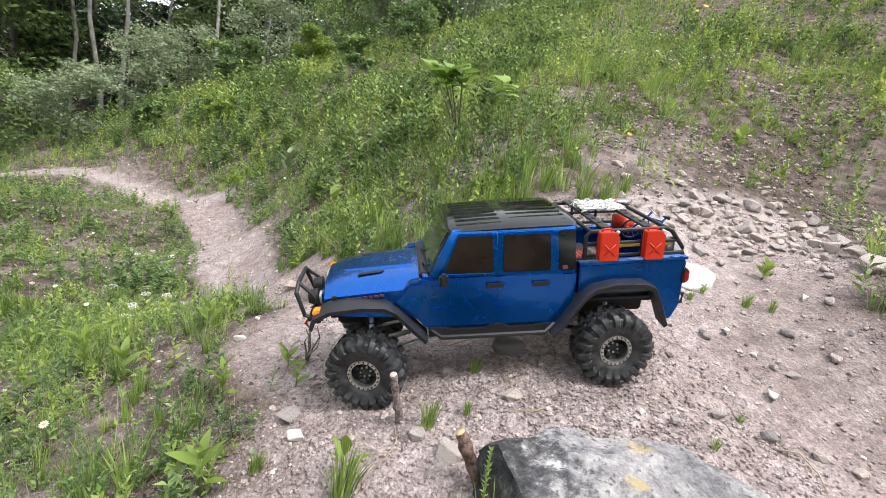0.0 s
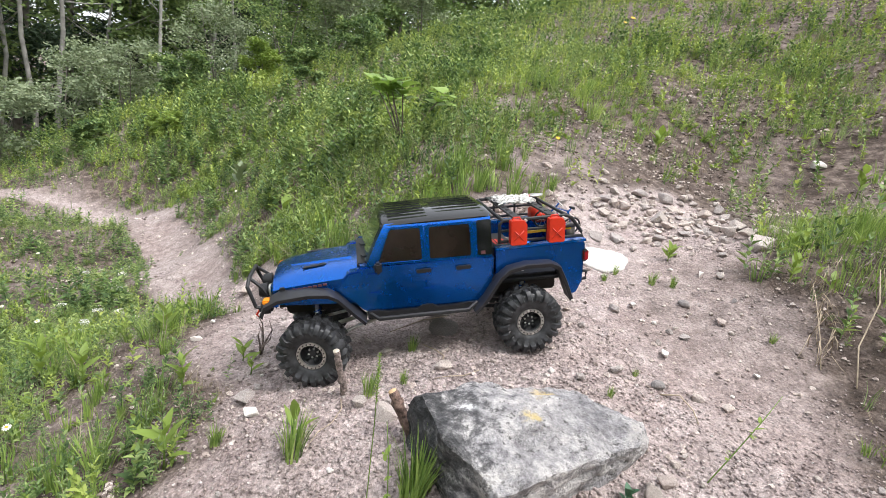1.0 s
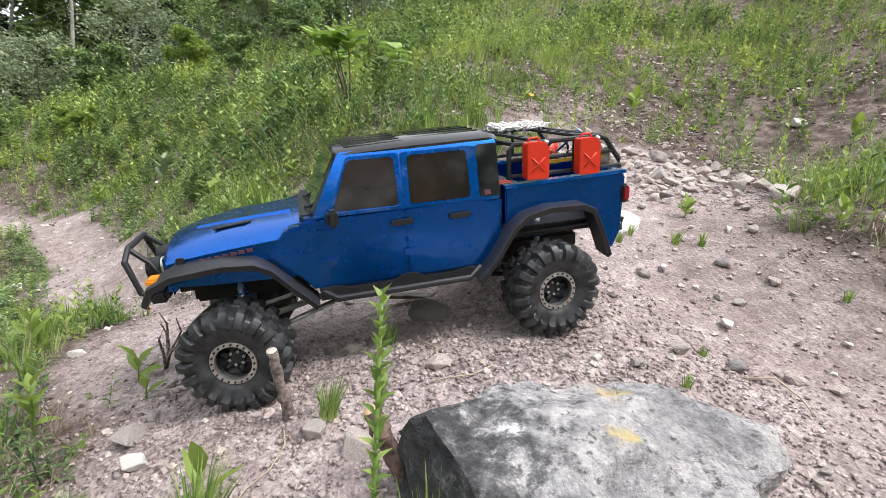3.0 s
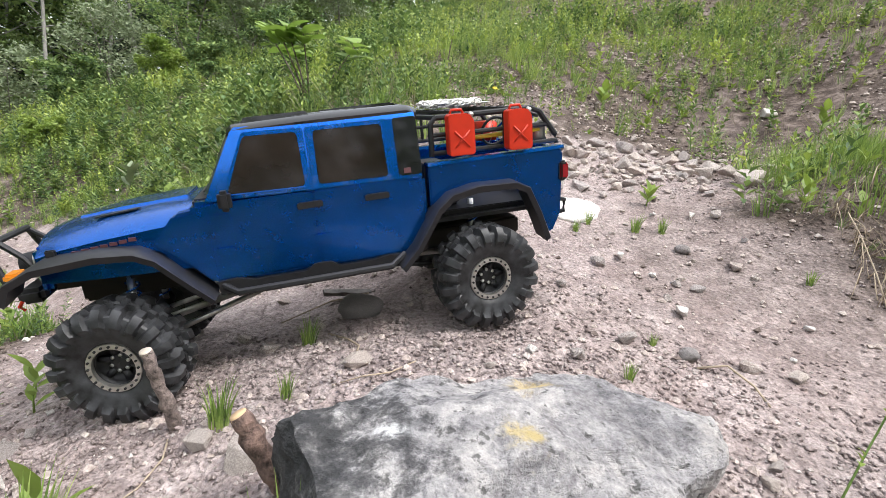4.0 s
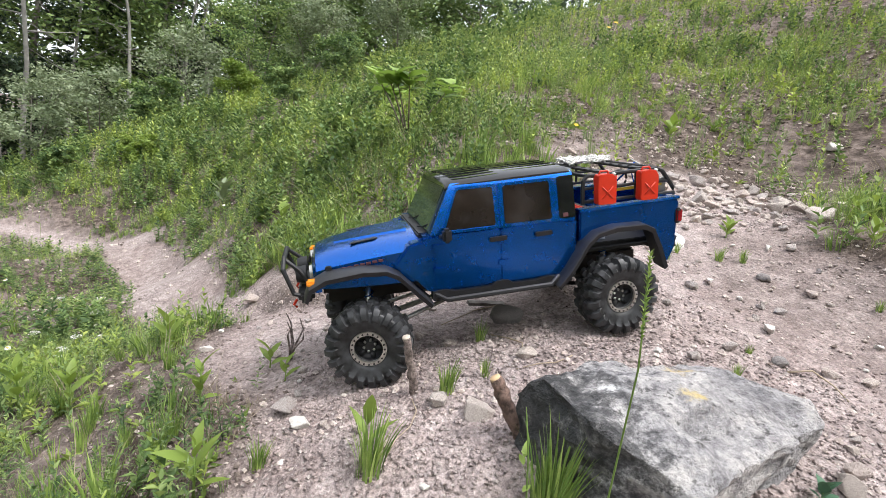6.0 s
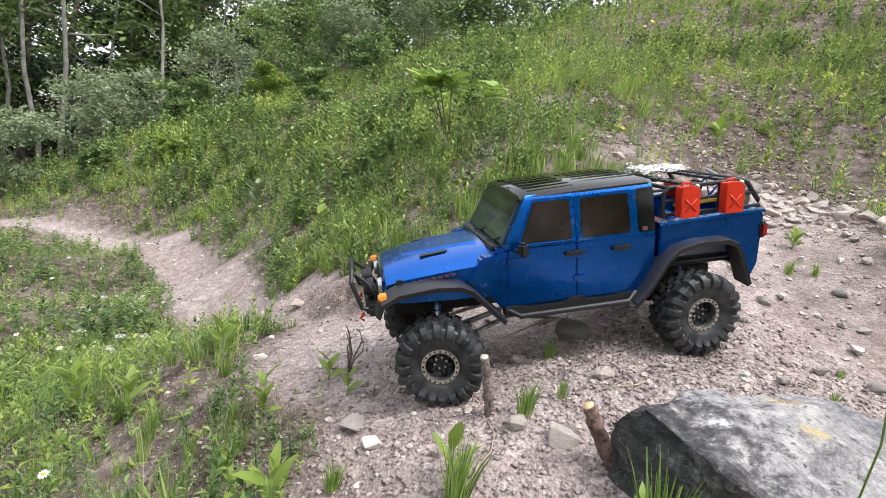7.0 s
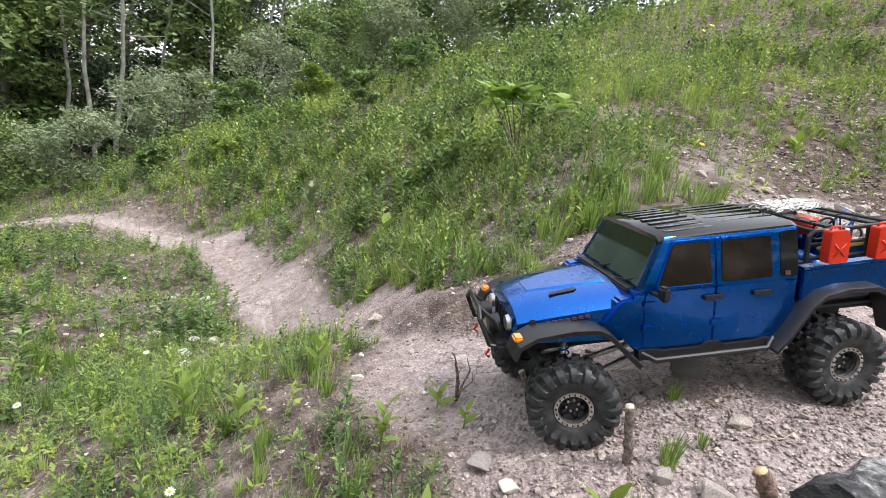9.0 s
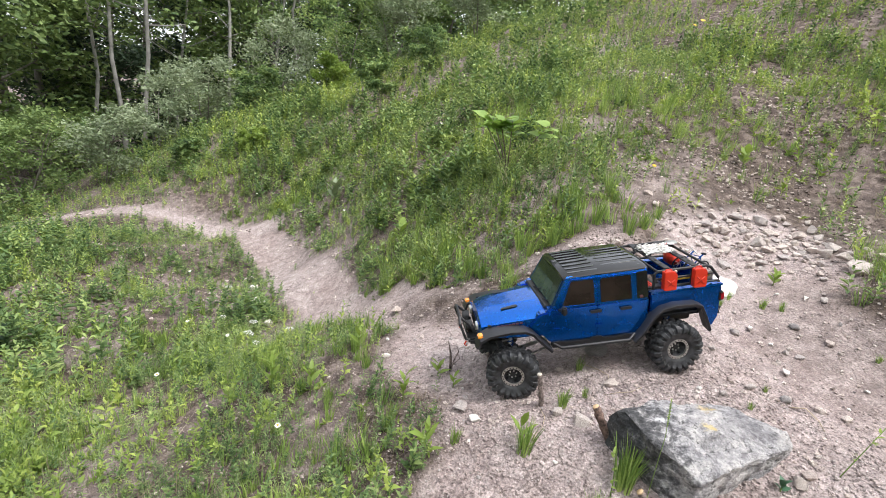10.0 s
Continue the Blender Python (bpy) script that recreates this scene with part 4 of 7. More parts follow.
def build_cover():
    gen, rs = np.random.default_rng(21), random.Random(21)
    grasses = [grass_tuft(rs, rs.randint(9, 15), 1.0, 0.026) for _ in range(8)]
    tufts = [shoots(rs, 18, 0.040, 0.26, 2) for _ in range(7)]
    bleached = [grass_tuft(rs, 7, 1.0, 0.022, 0.18, 0.7) for _ in range(6)]
    weeds = [weed(rs, rs.randint(9, 16), 1.0, rs.uniform(0.26, 0.46), rs.uniform(0.11, 0.21)) for _ in range(10)]
    ferny = [weed(rs, 20, 1.0, 0.24, 0.05, 10) for _ in range(4)]
    bushy = [weed(rs, rs.randint(12, 20), 1.0, rs.uniform(0.26, 0.42), rs.uniform(0.12, 0.20), 15) for _ in range(8)]
    rosettes = [rosette(rs, rs.randint(5, 9)) for _ in range(6)]
    stalks = [grass_tuft(rs, 3, 1.0, 0.012, 0.1, 0.4) for _ in range(4)]
    small = [weed(rs, rs.randint(8, 14), 1.0, rs.uniform(0.22, 0.36), rs.uniform(0.12, 0.2), 30) for _ in range(8)]
    kinds = (
        ("grass", grasses, GRASS, 9000, 0.04, 0.11, "uneven yellow-green grass on the hillside", 61, 0.62, 16.0),
        ("horsetail", tufts, HORSETAIL, 9000, 0.04, 0.11, "dense upright tufts of bright green horsetail", 62, 0.8, 8.0),
        ("weeds", weeds, WEED, 19000, 0.03, 0.11, "leafy green weeds covering the slope", 63, 0.55, 16.0),
        ("fresh_weeds", small, FRESH, 14000, 0.03, 0.12, "bright yellow-green young weeds in clumps", 69, 0.55, 14.0),
        ("herbs", ferny, GRASS, 6000, 0.04, 0.12, "fine-leaved light green herbs among the grass", 64, 0.62, 12.0),
        ("low_leaves", rosettes, BROAD, 7500, 0.014, 0.045, "low broad-leaved plants between the grass", 65, 0.7, 10.0),
        ("dry_grass", bleached, DRY, 8000, 0.03, 0.08, "bleached dry grass and stalks", 66, 0.75, 9.0),
        ("dry_stalks", stalks, DRY, 9000, 0.04, 0.14, "thin dead stalks lying among the plants", 68, 0.85, 7.0),
        ("tall_weeds", bushy, WEED, 4200, 0.08, 0.19, "tall leafy weeds standing in clumps on the slope", 67, 0.35, 16.0))
    for name, temps, mat, count, lo, hi, words, seed, power, far in kinds:
        if name == "tall_weeds":
            x, y, r = sample_hill(gen, 3000, 2.0, far, -62, 66, 0.6)
            x, y, r = (np.repeat(v, 9) for v in (x, y, r))
            x, y = x + gen.normal(0, 0.05, len(x)) * r ** 0.4, y + gen.normal(0, 0.05, len(x)) * r ** 0.4
        else:
            x, y, r = sample_hill(gen, count * 4, 0.45, far, -84, 66, power)
            extra = VERGE.get(name, 0)                # the overgrown verge below the trail
            if extra:
                ex, ey = gen.uniform(-1.7, -0.2, extra), gen.uniform(0.1, 1.75, extra)
                x, y, r = np.append(ex, x), np.append(ey, y), np.append(np.hypot(ex, ey), r)
                count += extra // 2
            behind = extra                       # the same cover goes on behind the path
            if behind:
                ex, ey = gen.uniform(-3.6, 3.2, behind), gen.uniform(-3.4, 0.6, behind)
                x, y, r = np.append(ex, x), np.append(ey, y), np.append(np.full(behind, 2.5), r)
                count += behind // 3
            if name in ("weeds", "fresh_weeds", "grass"):      # the overgrown shoulder above the far trail
                ex, ey = gen.uniform(-3.8, -1.4, 1300), gen.uniform(4.1, 6.4, 1300)
                x, y, r = np.append(ex, x), np.append(ey, y), np.append(np.hypot(ex, ey), r)
                count += 900
        clump = smooth(0.41, 0.56, 0.55 * vnoise(x * 2.7, y * 2.7, seed) + 0.45 * vnoise(x * 8, y * 8, seed + 3)) if name != "dry_grass" else 1.0
        open_near = 1 - {"weeds": 0.1, "grass": 0.3, "low_leaves": 0.4}.get(name, 0.1) * smooth(1.9, 0.9, np.hypot(x + 0.1, y))
        keep = gen.uniform(size=len(x)) < greenness(x, y) * ({"grass": 0.2, "herbs": 0.2, "weeds": 0.12}.get(name, 0.06) + 0.8 * clump) * open_near
        keep &= clear_np(x, y)
        if name in ("grass", "herbs", "horsetail"):       # the open upper slope has leafy weeds rather than grass
            keep &= gen.uniform(size=len(x)) > 0.4 * smooth(0.1, 0.9, x - 0.1 * y) * smooth(1.1, 1.6, y) + 0.3 * smooth(2.2, 3.2, y)
        if name == "tall_weeds":
            keep &= (x - 0.35 * y < -0.6) | ((r > 7.5) & (x < 0.3 * y))
        x, y, r = x[keep][:count], y[keep][:count], r[keep][:count]
        big = np.clip(r / 3.2, 1.0, 3.0) ** 0.8
        s = (lo + (hi - lo) * gen.uniform(size=len(x)) ** 1.6) * big * (1 - 0.3 * smooth(1.6, 0.8, np.hypot(x + 0.1, y))) * (0.75 + 0.5 * vnoise(x * 1.3, y * 1.3, seed + 9)) * (1 - (0.25 if name in ("weeds", "grass") else 0.0) * smooth(-0.25, -0.45, x) * smooth(2.2, 1.5, r))
        low = np.exp(-np.clip((y - 2.6 + 0.9 * (x + 1.4)) / 0.9, -9, 9) ** 2) * smooth(-0.4, -0.9, x)
        s = s * (1 - 0.5 * low)
        pos = np.stack([x, y, land(x, y) - 0.004], -1)
        v, f = scatter(temps, pos, gen.uniform(0, 6.28, len(x)), s, gen.normal(0, 0.7 if name == "dry_stalks" else 0.12, (len(x), 2)), gen)
        big_mesh(name, v, f, mat, words, "grass" if "grass" in name else "plants")


def clear_np(x, y):
    """Keeps plants out of the truck's wheels, off the boulder and out of the camera's way."""
    ok = ~((x > 0.05) & (x < 0.41) & (y > 0.22) & (y < 0.48))
    for a, b in WHEELS_AT:
        ok &= (x - a) ** 2 + (y - b) ** 2 > 0.07 ** 2
    near_path = (x > -0.62) & (x < 0.5) & (y > -0.75) & (y < 0.36)
    return ok & ~near_path


build_cover()


# single plants that stand out
def plant_from(name, vf, mat, x, y, size, label, category, group="", turn=0.0, lift=0.0):
    v, f = vf
    ob = mesh_object(name, v, f, mat, None, label, category, group)
    ob.matrix_world = pose(x, y, g(x, y) - 0.003 + lift, 0, 0, turn) @ Matrix.Scale(size, 4)
    return ob


rs = random.Random(77)
TUFTS = [shoots(rs, 58, 0.030, 0.23, 5) for _ in range(5)]


def horsetail_clump(x, y, size, k=0, label="upright clump of bright green horsetail shoots"):
    root = thing("horsetail_clump", pose(x, y, g(x, y) - 0.003, 0, 0, 70 * k) @ Matrix.Scale(size, 4), label, "plant", "horsetail clumps")
    if k % 5 not in tuft_meshes:
        ob = mesh_object("foliage", *TUFTS[k % 5], HORSETAIL, root)
        tuft_meshes[k % 5] = ob.data
    else:
        ob = new("foliage", tuft_meshes[k % 5])
        ob.parent = root
    tagged(ob, "", "", "", "stuff")


tuft_meshes = {}
for k, (x, y, size) in enumerate(((0.039, 0.532, 0.056), (0.087, 0.556, 0.034), (0.10, 0.655, 0.045), (-0.045, 0.432, 0.085), (0.108, 0.362, 0.105), (0.103, 0.350, 0.09), (0.045, 0.296, 0.085), (0.075, 0.285, 0.07),
                                  (0.386, 0.518, 0.026), (0.455, 0.585, 0.022), (-0.29, 0.613, 0.062), (-0.436, 0.974, 0.10), (-0.46, 0.761, 0.06), (-0.645, 0.898, 0.08), (-0.386, 0.845, 0.06),
                                  (0.62, 0.90, 0.045), (0.66, 0.885, 0.04), (0.51, 0.90, 0.03), (0.545, 0.93, 0.035), (0.33, 1.15, 0.10), (0.40, 1.22, 0.09), (0.25, 1.22, 0.11), (0.12, 1.18, 0.10),
                                  (0.03, 1.25, 0.11), (0.47, 1.30, 0.08), (-0.12, 1.3, 0.1), (-0.2, 1.45, 0.11), (0.2, 1.35, 0.12), (0.33, 1.40, 0.11), (0.75, 0.68, 0.03), (-0.456, 0.733, 0.06), (-0.16, 0.50, 0.05), (-0.298, 0.584, 0.06), (-0.496, 1.217, 0.07), (-0.36, 0.64, 0.05), (-0.55, 0.83, 0.07), (-0.62, 0.98, 0.07), (-0.48, 1.02, 0.065), (-0.72, 1.1, 0.08), (-0.33, 0.53, 0.045))):
    horsetail_clump(x, y, size, k)


def round_leaf(length, width, fold=0.15, droop=0.2):
    """A broad, almost round leaf."""
    n = 10
    rim = [(0.5 * length * (1 - math.cos(2 * math.pi * k / n)), 0.5 * width * math.sin(2 * math.pi * k / n)) for k in range(n)]
    vs = [(0.5 * length, 0, -0.02 * length)] + [(x, y, fold * abs(y) - droop * x * x / length) for x, y in rim]
    return np.array(vs), np.array([(0, 1 + k, 1 + (k + 1) % n) for k in range(n)])


ROSETTE = leaf_material("rosette_leaf", (0.05, 0.12, 0.075), (0.09, 0.19, 0.12), (0.14, 0.26, 0.17))


def leafy_plant(name, x, y, h, leaves, ll, lw, label, seed, mat=BROAD, top_only=False, stems=1, spread=0.0, turn=0.0):
    """A plant with stems and separate broad leaves as parts."""
    root = thing(name, pose(x, y, g(x, y) - 0.003, 0, 0, turn), label, "plant")
    r2 = random.Random(seed)
    for s in range(stems):
        a = r2.uniform(0, 6.28)
        tip = Vector((spread * math.cos(a), spread * math.sin(a), h * r2.uniform(0.8, 1.0)))
        part("stem", tube([(0, 0, 0), tip * 0.5 + Vector((0, 0, 0.04 * h)), tip], [0.012 * h + 0.001, 0.008 * h + 0.0007, 0.004 * h + 0.0004], 5), HORSETAIL if h < 0.15 else TWIG, root)
        for k in range(leaves):
            t = (0.75 + 0.25 * k / leaves) if top_only else (0.3 + 0.7 * k / max(1, leaves - 1))
            sz = r2.uniform(0.7, 1.15)
            p = tip * t
            m = pose(p.x, p.y, p.z, r2.uniform(-15, 15), -r2.uniform(28, 62) - (18 * t if not top_only else -22), k * 137.5 + r2.uniform(-20, 20))
            v, f = turned((round_leaf if mat is ALDER else leaf)(ll * sz, lw * sz, 0.25, r2.uniform(0.1, 0.4)), m)
            mesh_object("leaf", v, f, mat, root)
    return root


leafy_plant("sapling", 0.02, 1.82, 0.24, 7, 0.075, 0.058, "young sapling with large rounded light green leaves", 5, ALDER, True, 6, 0.14)
leafy_plant("sapling", 0.46, 1.95, 0.20, 6, 0.03, 0.018, "thin young sapling with a few small yellow-green leaves", 6, BROAD, True, 1, 0.03)
leafy_plant("broad_leaved_weed", 1.08, 1.95, 0.09, 8, 0.06, 0.034, "bright green broad-leaved weed on stony ground", 7)
leafy_plant("broad_leaved_weed", -0.41, 1.87, 0.10, 7, 0.075, 0.034, "upright broad-leaved light green weed in the grass", 8)
leafy_plant("broad_leaved_weed", -0.274, 0.66, 0.075, 9, 0.036, 0.014, "light green weed with pointed leaves", 9)
leafy_plant("broad_leaved_weed", -0.05, 0.455, 0.04, 3, 0.045, 0.012, "upright pointed light green leaf in a horsetail clump", 10)
leafy_plant("broad_leaved_weed", -0.42, 0.92, 0.09, 9, 0.04, 0.016, "light green weed with pointed leaves by the trail", 11)
leafy_plant("broad_leaved_weed", -0.216, 0.474, 0.075, 8, 0.040, 0.015, "light green weed with pointed leaves", 12)
leafy_plant("broad_leaved_weed", 0.345, 0.345, 0.02, 8, 0.016, 0.010, "low blue-green rosette at the foot of the boulder", 13, ROSETTE)
leafy_plant("broad_leaved_weed", 0.98, 0.98, 0.04, 6, 0.034, 0.017, "yellow-green broad-leaved weed among dry twigs", 14)
leafy_plant("broad_leaved_weed", 1.06, 0.90, 0.04, 6, 0.034, 0.015, "yellow-green broad-leaved weed among dry twigs", 15)
leafy_plant("broad_leaved_weed", 0.70, 1.00, 0.035, 7, 0.03, 0.016, "small weed at the edge of the stone heap", 16)
leafy_plant("broad_leaved_weed", 1.55, 1.45, 0.10, 9, 0.045, 0.022, "bright green leafy weed in the grass", 17)
leafy_plant("broad_leaved_weed", -1.03, 3.25, 0.16, 9, 0.10, 0.05, "pale silvery broad-leaved weed in the grass", 18, WILLOW)
leafy_plant("broad_leaved_weed", -0.165, 0.67, 0.03, 4, 0.028, 0.012, "small green seedling on the trail", 19)
leafy_plant("broad_leaved_weed", -0.20, 0.74, 0.035, 5, 0.03, 0.012, "small green seedling on the trail", 20)
leafy_plant("broad_leaved_weed", -0.637, 0.862, 0.12, 9, 0.05, 0.018, "light green weed with pointed leaves", 22)
leafy_plant("broad_leaved_weed", -0.515, 0.794, 0.085, 9, 0.042, 0.016, "light green weed with pointed leaves", 23)


rg = random.Random(58)
THIN = [grass_tuft(rg, 20, 1.0, 0.018, 0.5, 0.45, 4) for _ in range(5)]
thin_meshes = [None] * 5
for k in range(84):      # airy grass along the crumbling edge, denser upslope
    t, back = rg.random(), rg.random() ** 0.8
    x, y = 0.86 + 0.10 * t + 0.32 * back, 0.92 - 0.25 * t + 0.34 * back
    root = thing("grass_tuft", pose(x, y, g(x, y) - 0.003, rg.uniform(-12, 12), rg.uniform(-12, 12), rg.uniform(0, 360)) @ Matrix.Scale(rg.uniform(0.045, 0.10), 4), "thin airy green grass at the edge of the bare slope", "grass", "grass tufts at the edge")
    if thin_meshes[k % 5] is None:
        thin_meshes[k % 5] = mesh_object("foliage", *THIN[k % 5], HORSETAIL, root).data
        tagged(root.children[0], "", "", "", "stuff")
    else:
        ob = new("foliage", thin_meshes[k % 5])
        ob.parent = root
        tagged(ob, "", "", "", "stuff")
for k in range(14):      # long dry stalks that hang over the edge
    t = rg.random()
    x, y = 0.88 + 0.12 * t + rg.uniform(-0.03, 0.05), 0.86 - 0.22 * t + rg.uniform(-0.03, 0.06)
    dx, dy, h = rg.uniform(-0.07, 0.03), rg.uniform(-0.07, 0.03), rg.uniform(0.05, 0.13)
    loose_root([(x, y, 0), (x + 0.2 * dx, y + 0.2 * dy, 0.6 * h), (x + 0.6 * dx, y + 0.6 * dy, h), (x + dx, y + dy, 0.85 * h)], 0.0008, "long dry pale grass stalk at the edge of the slope")
leafy_plant("broad_leaved_weed", 0.885, 0.845, 0.04, 5, 0.036, 0.017, "yellow-green broad-leaved weed among dry twigs", 24)
leafy_plant("broad_leaved_weed", 0.905, 0.765, 0.03, 4, 0.03, 0.014, "yellow-green broad-leaved weed among dry twigs", 25)
rb = random.Random(44)
for k in range(34):
    x0, y0 = 0.80 + 0.11 * k / 33 + rb.uniform(-0.02, 0.02), 0.62 + 0.17 * k / 33 + rb.uniform(-0.02, 0.02)
    dx, dy = rb.uniform(-0.035, 0.02), rb.uniform(-0.05, 0.0)
    loose_root([(x0, y0, 0.0), (x0 + 0.3 * dx, y0 + 0.3 * dy, rb.uniform(0.01, 0.03)), (x0 + 0.7 * dx, y0 + 0.7 * dy, rb.uniform(0.004, 0.02)), (x0 + dx, y0 + dy, 0)], rb.uniform(0.0005, 0.0011), "dry root hanging out of the crumbling edge")
for x, y, size in ((-1.40, 2.60, 0.075), (-1.09, 1.96, 0.07), (-1.05, 1.86, 0.05), (-1.2, 2.2, 0.06), (-0.95, 1.72, 0.05)):
    set_stone(PALE_STONES[int(size * 1000) % 2], x, y, size, 90 * x, "whitish stone half hidden in the plants", "white stones", 0.1)


def daisy(x, y, h, k):
    root = thing("daisy", Matrix.Translation((x, y, g(x, y) - 0.002)), "small white daisy with a yellow eye on a thin stem", "flower", "daisies")
    part("stem", tube([(0, 0, 0), (0.004, 0.002, 0.5 * h), (0, -0.004, h)], [0.0011, 0.0009, 0.0007], 5), HORSETAIL, root)
    bm = bmesh.new()
    for n in range(11):
        m = Matrix.Translation((0, -0.004, h)) @ Matrix.Rotation(radians(25), 4, "X") @ Matrix.Rotation(n * 2 * math.pi / 11, 4, "Z") @ Matrix.Translation((0.0045, 0, 0))
        bmesh.ops.create_cone(bm, cap_ends=True, segments=6, radius1=0.0033, radius2=0.0028, depth=0.0008, matrix=m @ Matrix.Diagonal((1, 0.38, 1, 1)))
    part("petals", bm, PETAL, root)
    bm = bmesh.new()
    bmesh.ops.create_uvsphere(bm, u_segments=8, v_segments=5, radius=0.0028, matrix=Matrix.Translation((0, -0.004, h + 0.001)) @ Matrix.Diagonal((1, 1, 0.6, 1)))
    part("eye", bm, YOLK, root)


for k, (x, y, h) in enumerate(((-0.551, 0.659, 0.05), (-0.85, 4.16, 0.2), (-1.84, 3.89, 0.2), (-2.5, 3.9, 0.2), (-1.2, 1.5, 0.14), (-1.5, 2.1, 0.15), (-0.95, 1.3, 0.12), (-1.0, 0.95, 0.12), (0.9, 2.6, 0.12), (1.5, 3.0, 0.15), (-0.3, 2.6, 0.15), (-0.8, 2.5, 0.15))):
    daisy(x, y, h, k)


def umbel(x, y, h, seed):
    """A wild plant with a flat head of tiny white flowers."""
    root = thing("umbel_flower", Matrix.Translation((x, y, g(x, y) - 0.002)), "wild plant with a fluffy white flower head", "flower", "white umbels")
    part("stem", tube([(0, 0, 0), (0.003, 0.004, 0.5 * h), (0, 0, h)], [0.0014, 0.0011, 0.0008], 5), HORSETAIL, root)
    r2 = random.Random(seed)
    bm = bmesh.new()
    for n in range(46):
        a, r = n * 2.39996, 0.017 * math.sqrt((n + 0.5) / 46)
        m = pose(r * math.cos(a), r * math.sin(a), h + 0.004 - 14 * r * r + r2.uniform(-0.0015, 0.0015), r2.uniform(-30, 30), r2.uniform(-30, 30), 0)
        bmesh.ops.create_cone(bm, cap_ends=True, segments=5, radius1=0.0010, radius2=0.0021, depth=0.0012, matrix=m)
    part("flower_head", bm, PETAL, root)


for k, (x, y, h) in enumerate(((-1.286, 2.068, 0.07), (-0.999, 1.665, 0.06), (-0.975, 1.545, 0.06), (-0.955, 1.52, 0.055), (-1.034, 1.86, 0.06), (-0.791, 1.507, 0.05), (-1.16, 1.72, 0.06), (-0.86, 1.33, 0.05))):
    umbel(x, y, h, 40 + k)


def yellow_flower(x, y, h, size):
    root = thing("yellow_flower", Matrix.Translation((x, y, g(x, y) - 0.002)), "yellow wild flower on a thin bare stalk", "flower", "yellow flowers")
    part("stem", tube([(0, 0, 0), (0.004, 0.0, 0.5 * h), (0, 0.003, h)], [0.0013, 0.001, 0.0008], 5), DRY_STALK, root)
    bm = bmesh.new()
    for n in range(9):
        m = Matrix.Translation((0, 0.003, h)) @ Matrix.Rotation(radians(35), 4, "X") @ Matrix.Rotation(n * 2 * math.pi / 9, 4, "Z") @ Matrix.Translation((size * 0.5, 0, 0))
        bmesh.ops.create_cone(bm, cap_ends=True, segments=6, radius1=size * 0.5, radius2=size * 0.4, depth=0.001, matrix=m @ Matrix.Diagonal((1, 0.45, 1, 1)))
    part("petals", bm, YOLK, root)


yellow_flower(1.637, 3.997, 0.20, 0.022)
yellow_flower(1.60, 4.03, 0.17, 0.018)
yellow_flower(0.549, 1.609, 0.06, 0.009)


def seed_stalk(base, mid, top, head, label):
    """A tall thin grass stalk with a narrow green seed head."""
    b = Vector((base[0], base[1], g(*base) - 0.003))
    root = thing("grass_stalk", Matrix.Translation(b), label, "grass stalk")
    m, t = Vector(mid) - b, Vector(top) - b
    part("stem", tube([(0, 0, 0), m * 0.5 + Vector((0.004, 0, 0)), m, t], [0.0006, 0.0005, 0.0004, 0.0003], 6), HORSETAIL, root)
    bits = []
    rs2 = random.Random(31)
    n = 60
    for k in range(n):
        u = k / (n - 1)
        p = t.lerp(m, head * u)
        r = 0.0012 * math.sin(math.pi * (0.08 + 0.86 * u))
        bits.append(turned(small_leaf(r + 0.0022, 0.0012, 0.3, 0.1), pose(p.x, p.y, p.z, rs2.uniform(-20, 20), -55 + rs2.uniform(-15, 15), k * 137.5)))
    v, f = joined(bits)
    tagged(mesh_object("seed_head", v, f, HORSETAIL, root, "narrow green seed head"), "", "", "", "stuff")


seed_stalk((0.050, 0.205), (0.047, 0.184, 0.178), (0.044, 0.188, 0.224), 0.75, "tall green grass stalk with a narrow seed head")


def leaning_stalk(base, top, label, seed):
    """A thin leaning stem with a few small leaves."""
    b = Vector((base[0], base[1], g(*base) - 0.003))
    root = thing("leaning_stalk", Matrix.Translation(b), label, "plant")
    t = Vector(top) - b
    part("stem", tube([(0, 0, 0), t * 0.35 + Vector((0.004, 0.002, 0)), t * 0.7 + Vector((0.003, 0, 0.002)), t], [0.0009, 0.0008, 0.0007, 0.0004], 6), HORSETAIL, root)
    rs2 = random.Random(seed)
    for k in range(8):
        p = t * rs2.uniform(0.15, 0.8)
        v, f = turned(leaf(0.013 * rs2.uniform(0.6, 1.2), 0.005), pose(p.x, p.y, p.z, 0, -rs2.uniform(10, 60), rs2.uniform(0, 360)))
        mesh_object("leaf", v, f, BROAD, root)


leaning_stalk((0.455, 0.375), (0.555, 0.42, 0.115), "thin green stem leaning over the bare earth", 3)
leaning_stalk((0.075, 0.325), (0.062, 0.335, 0.075), "thin dark green blade beside the boulder", 4)


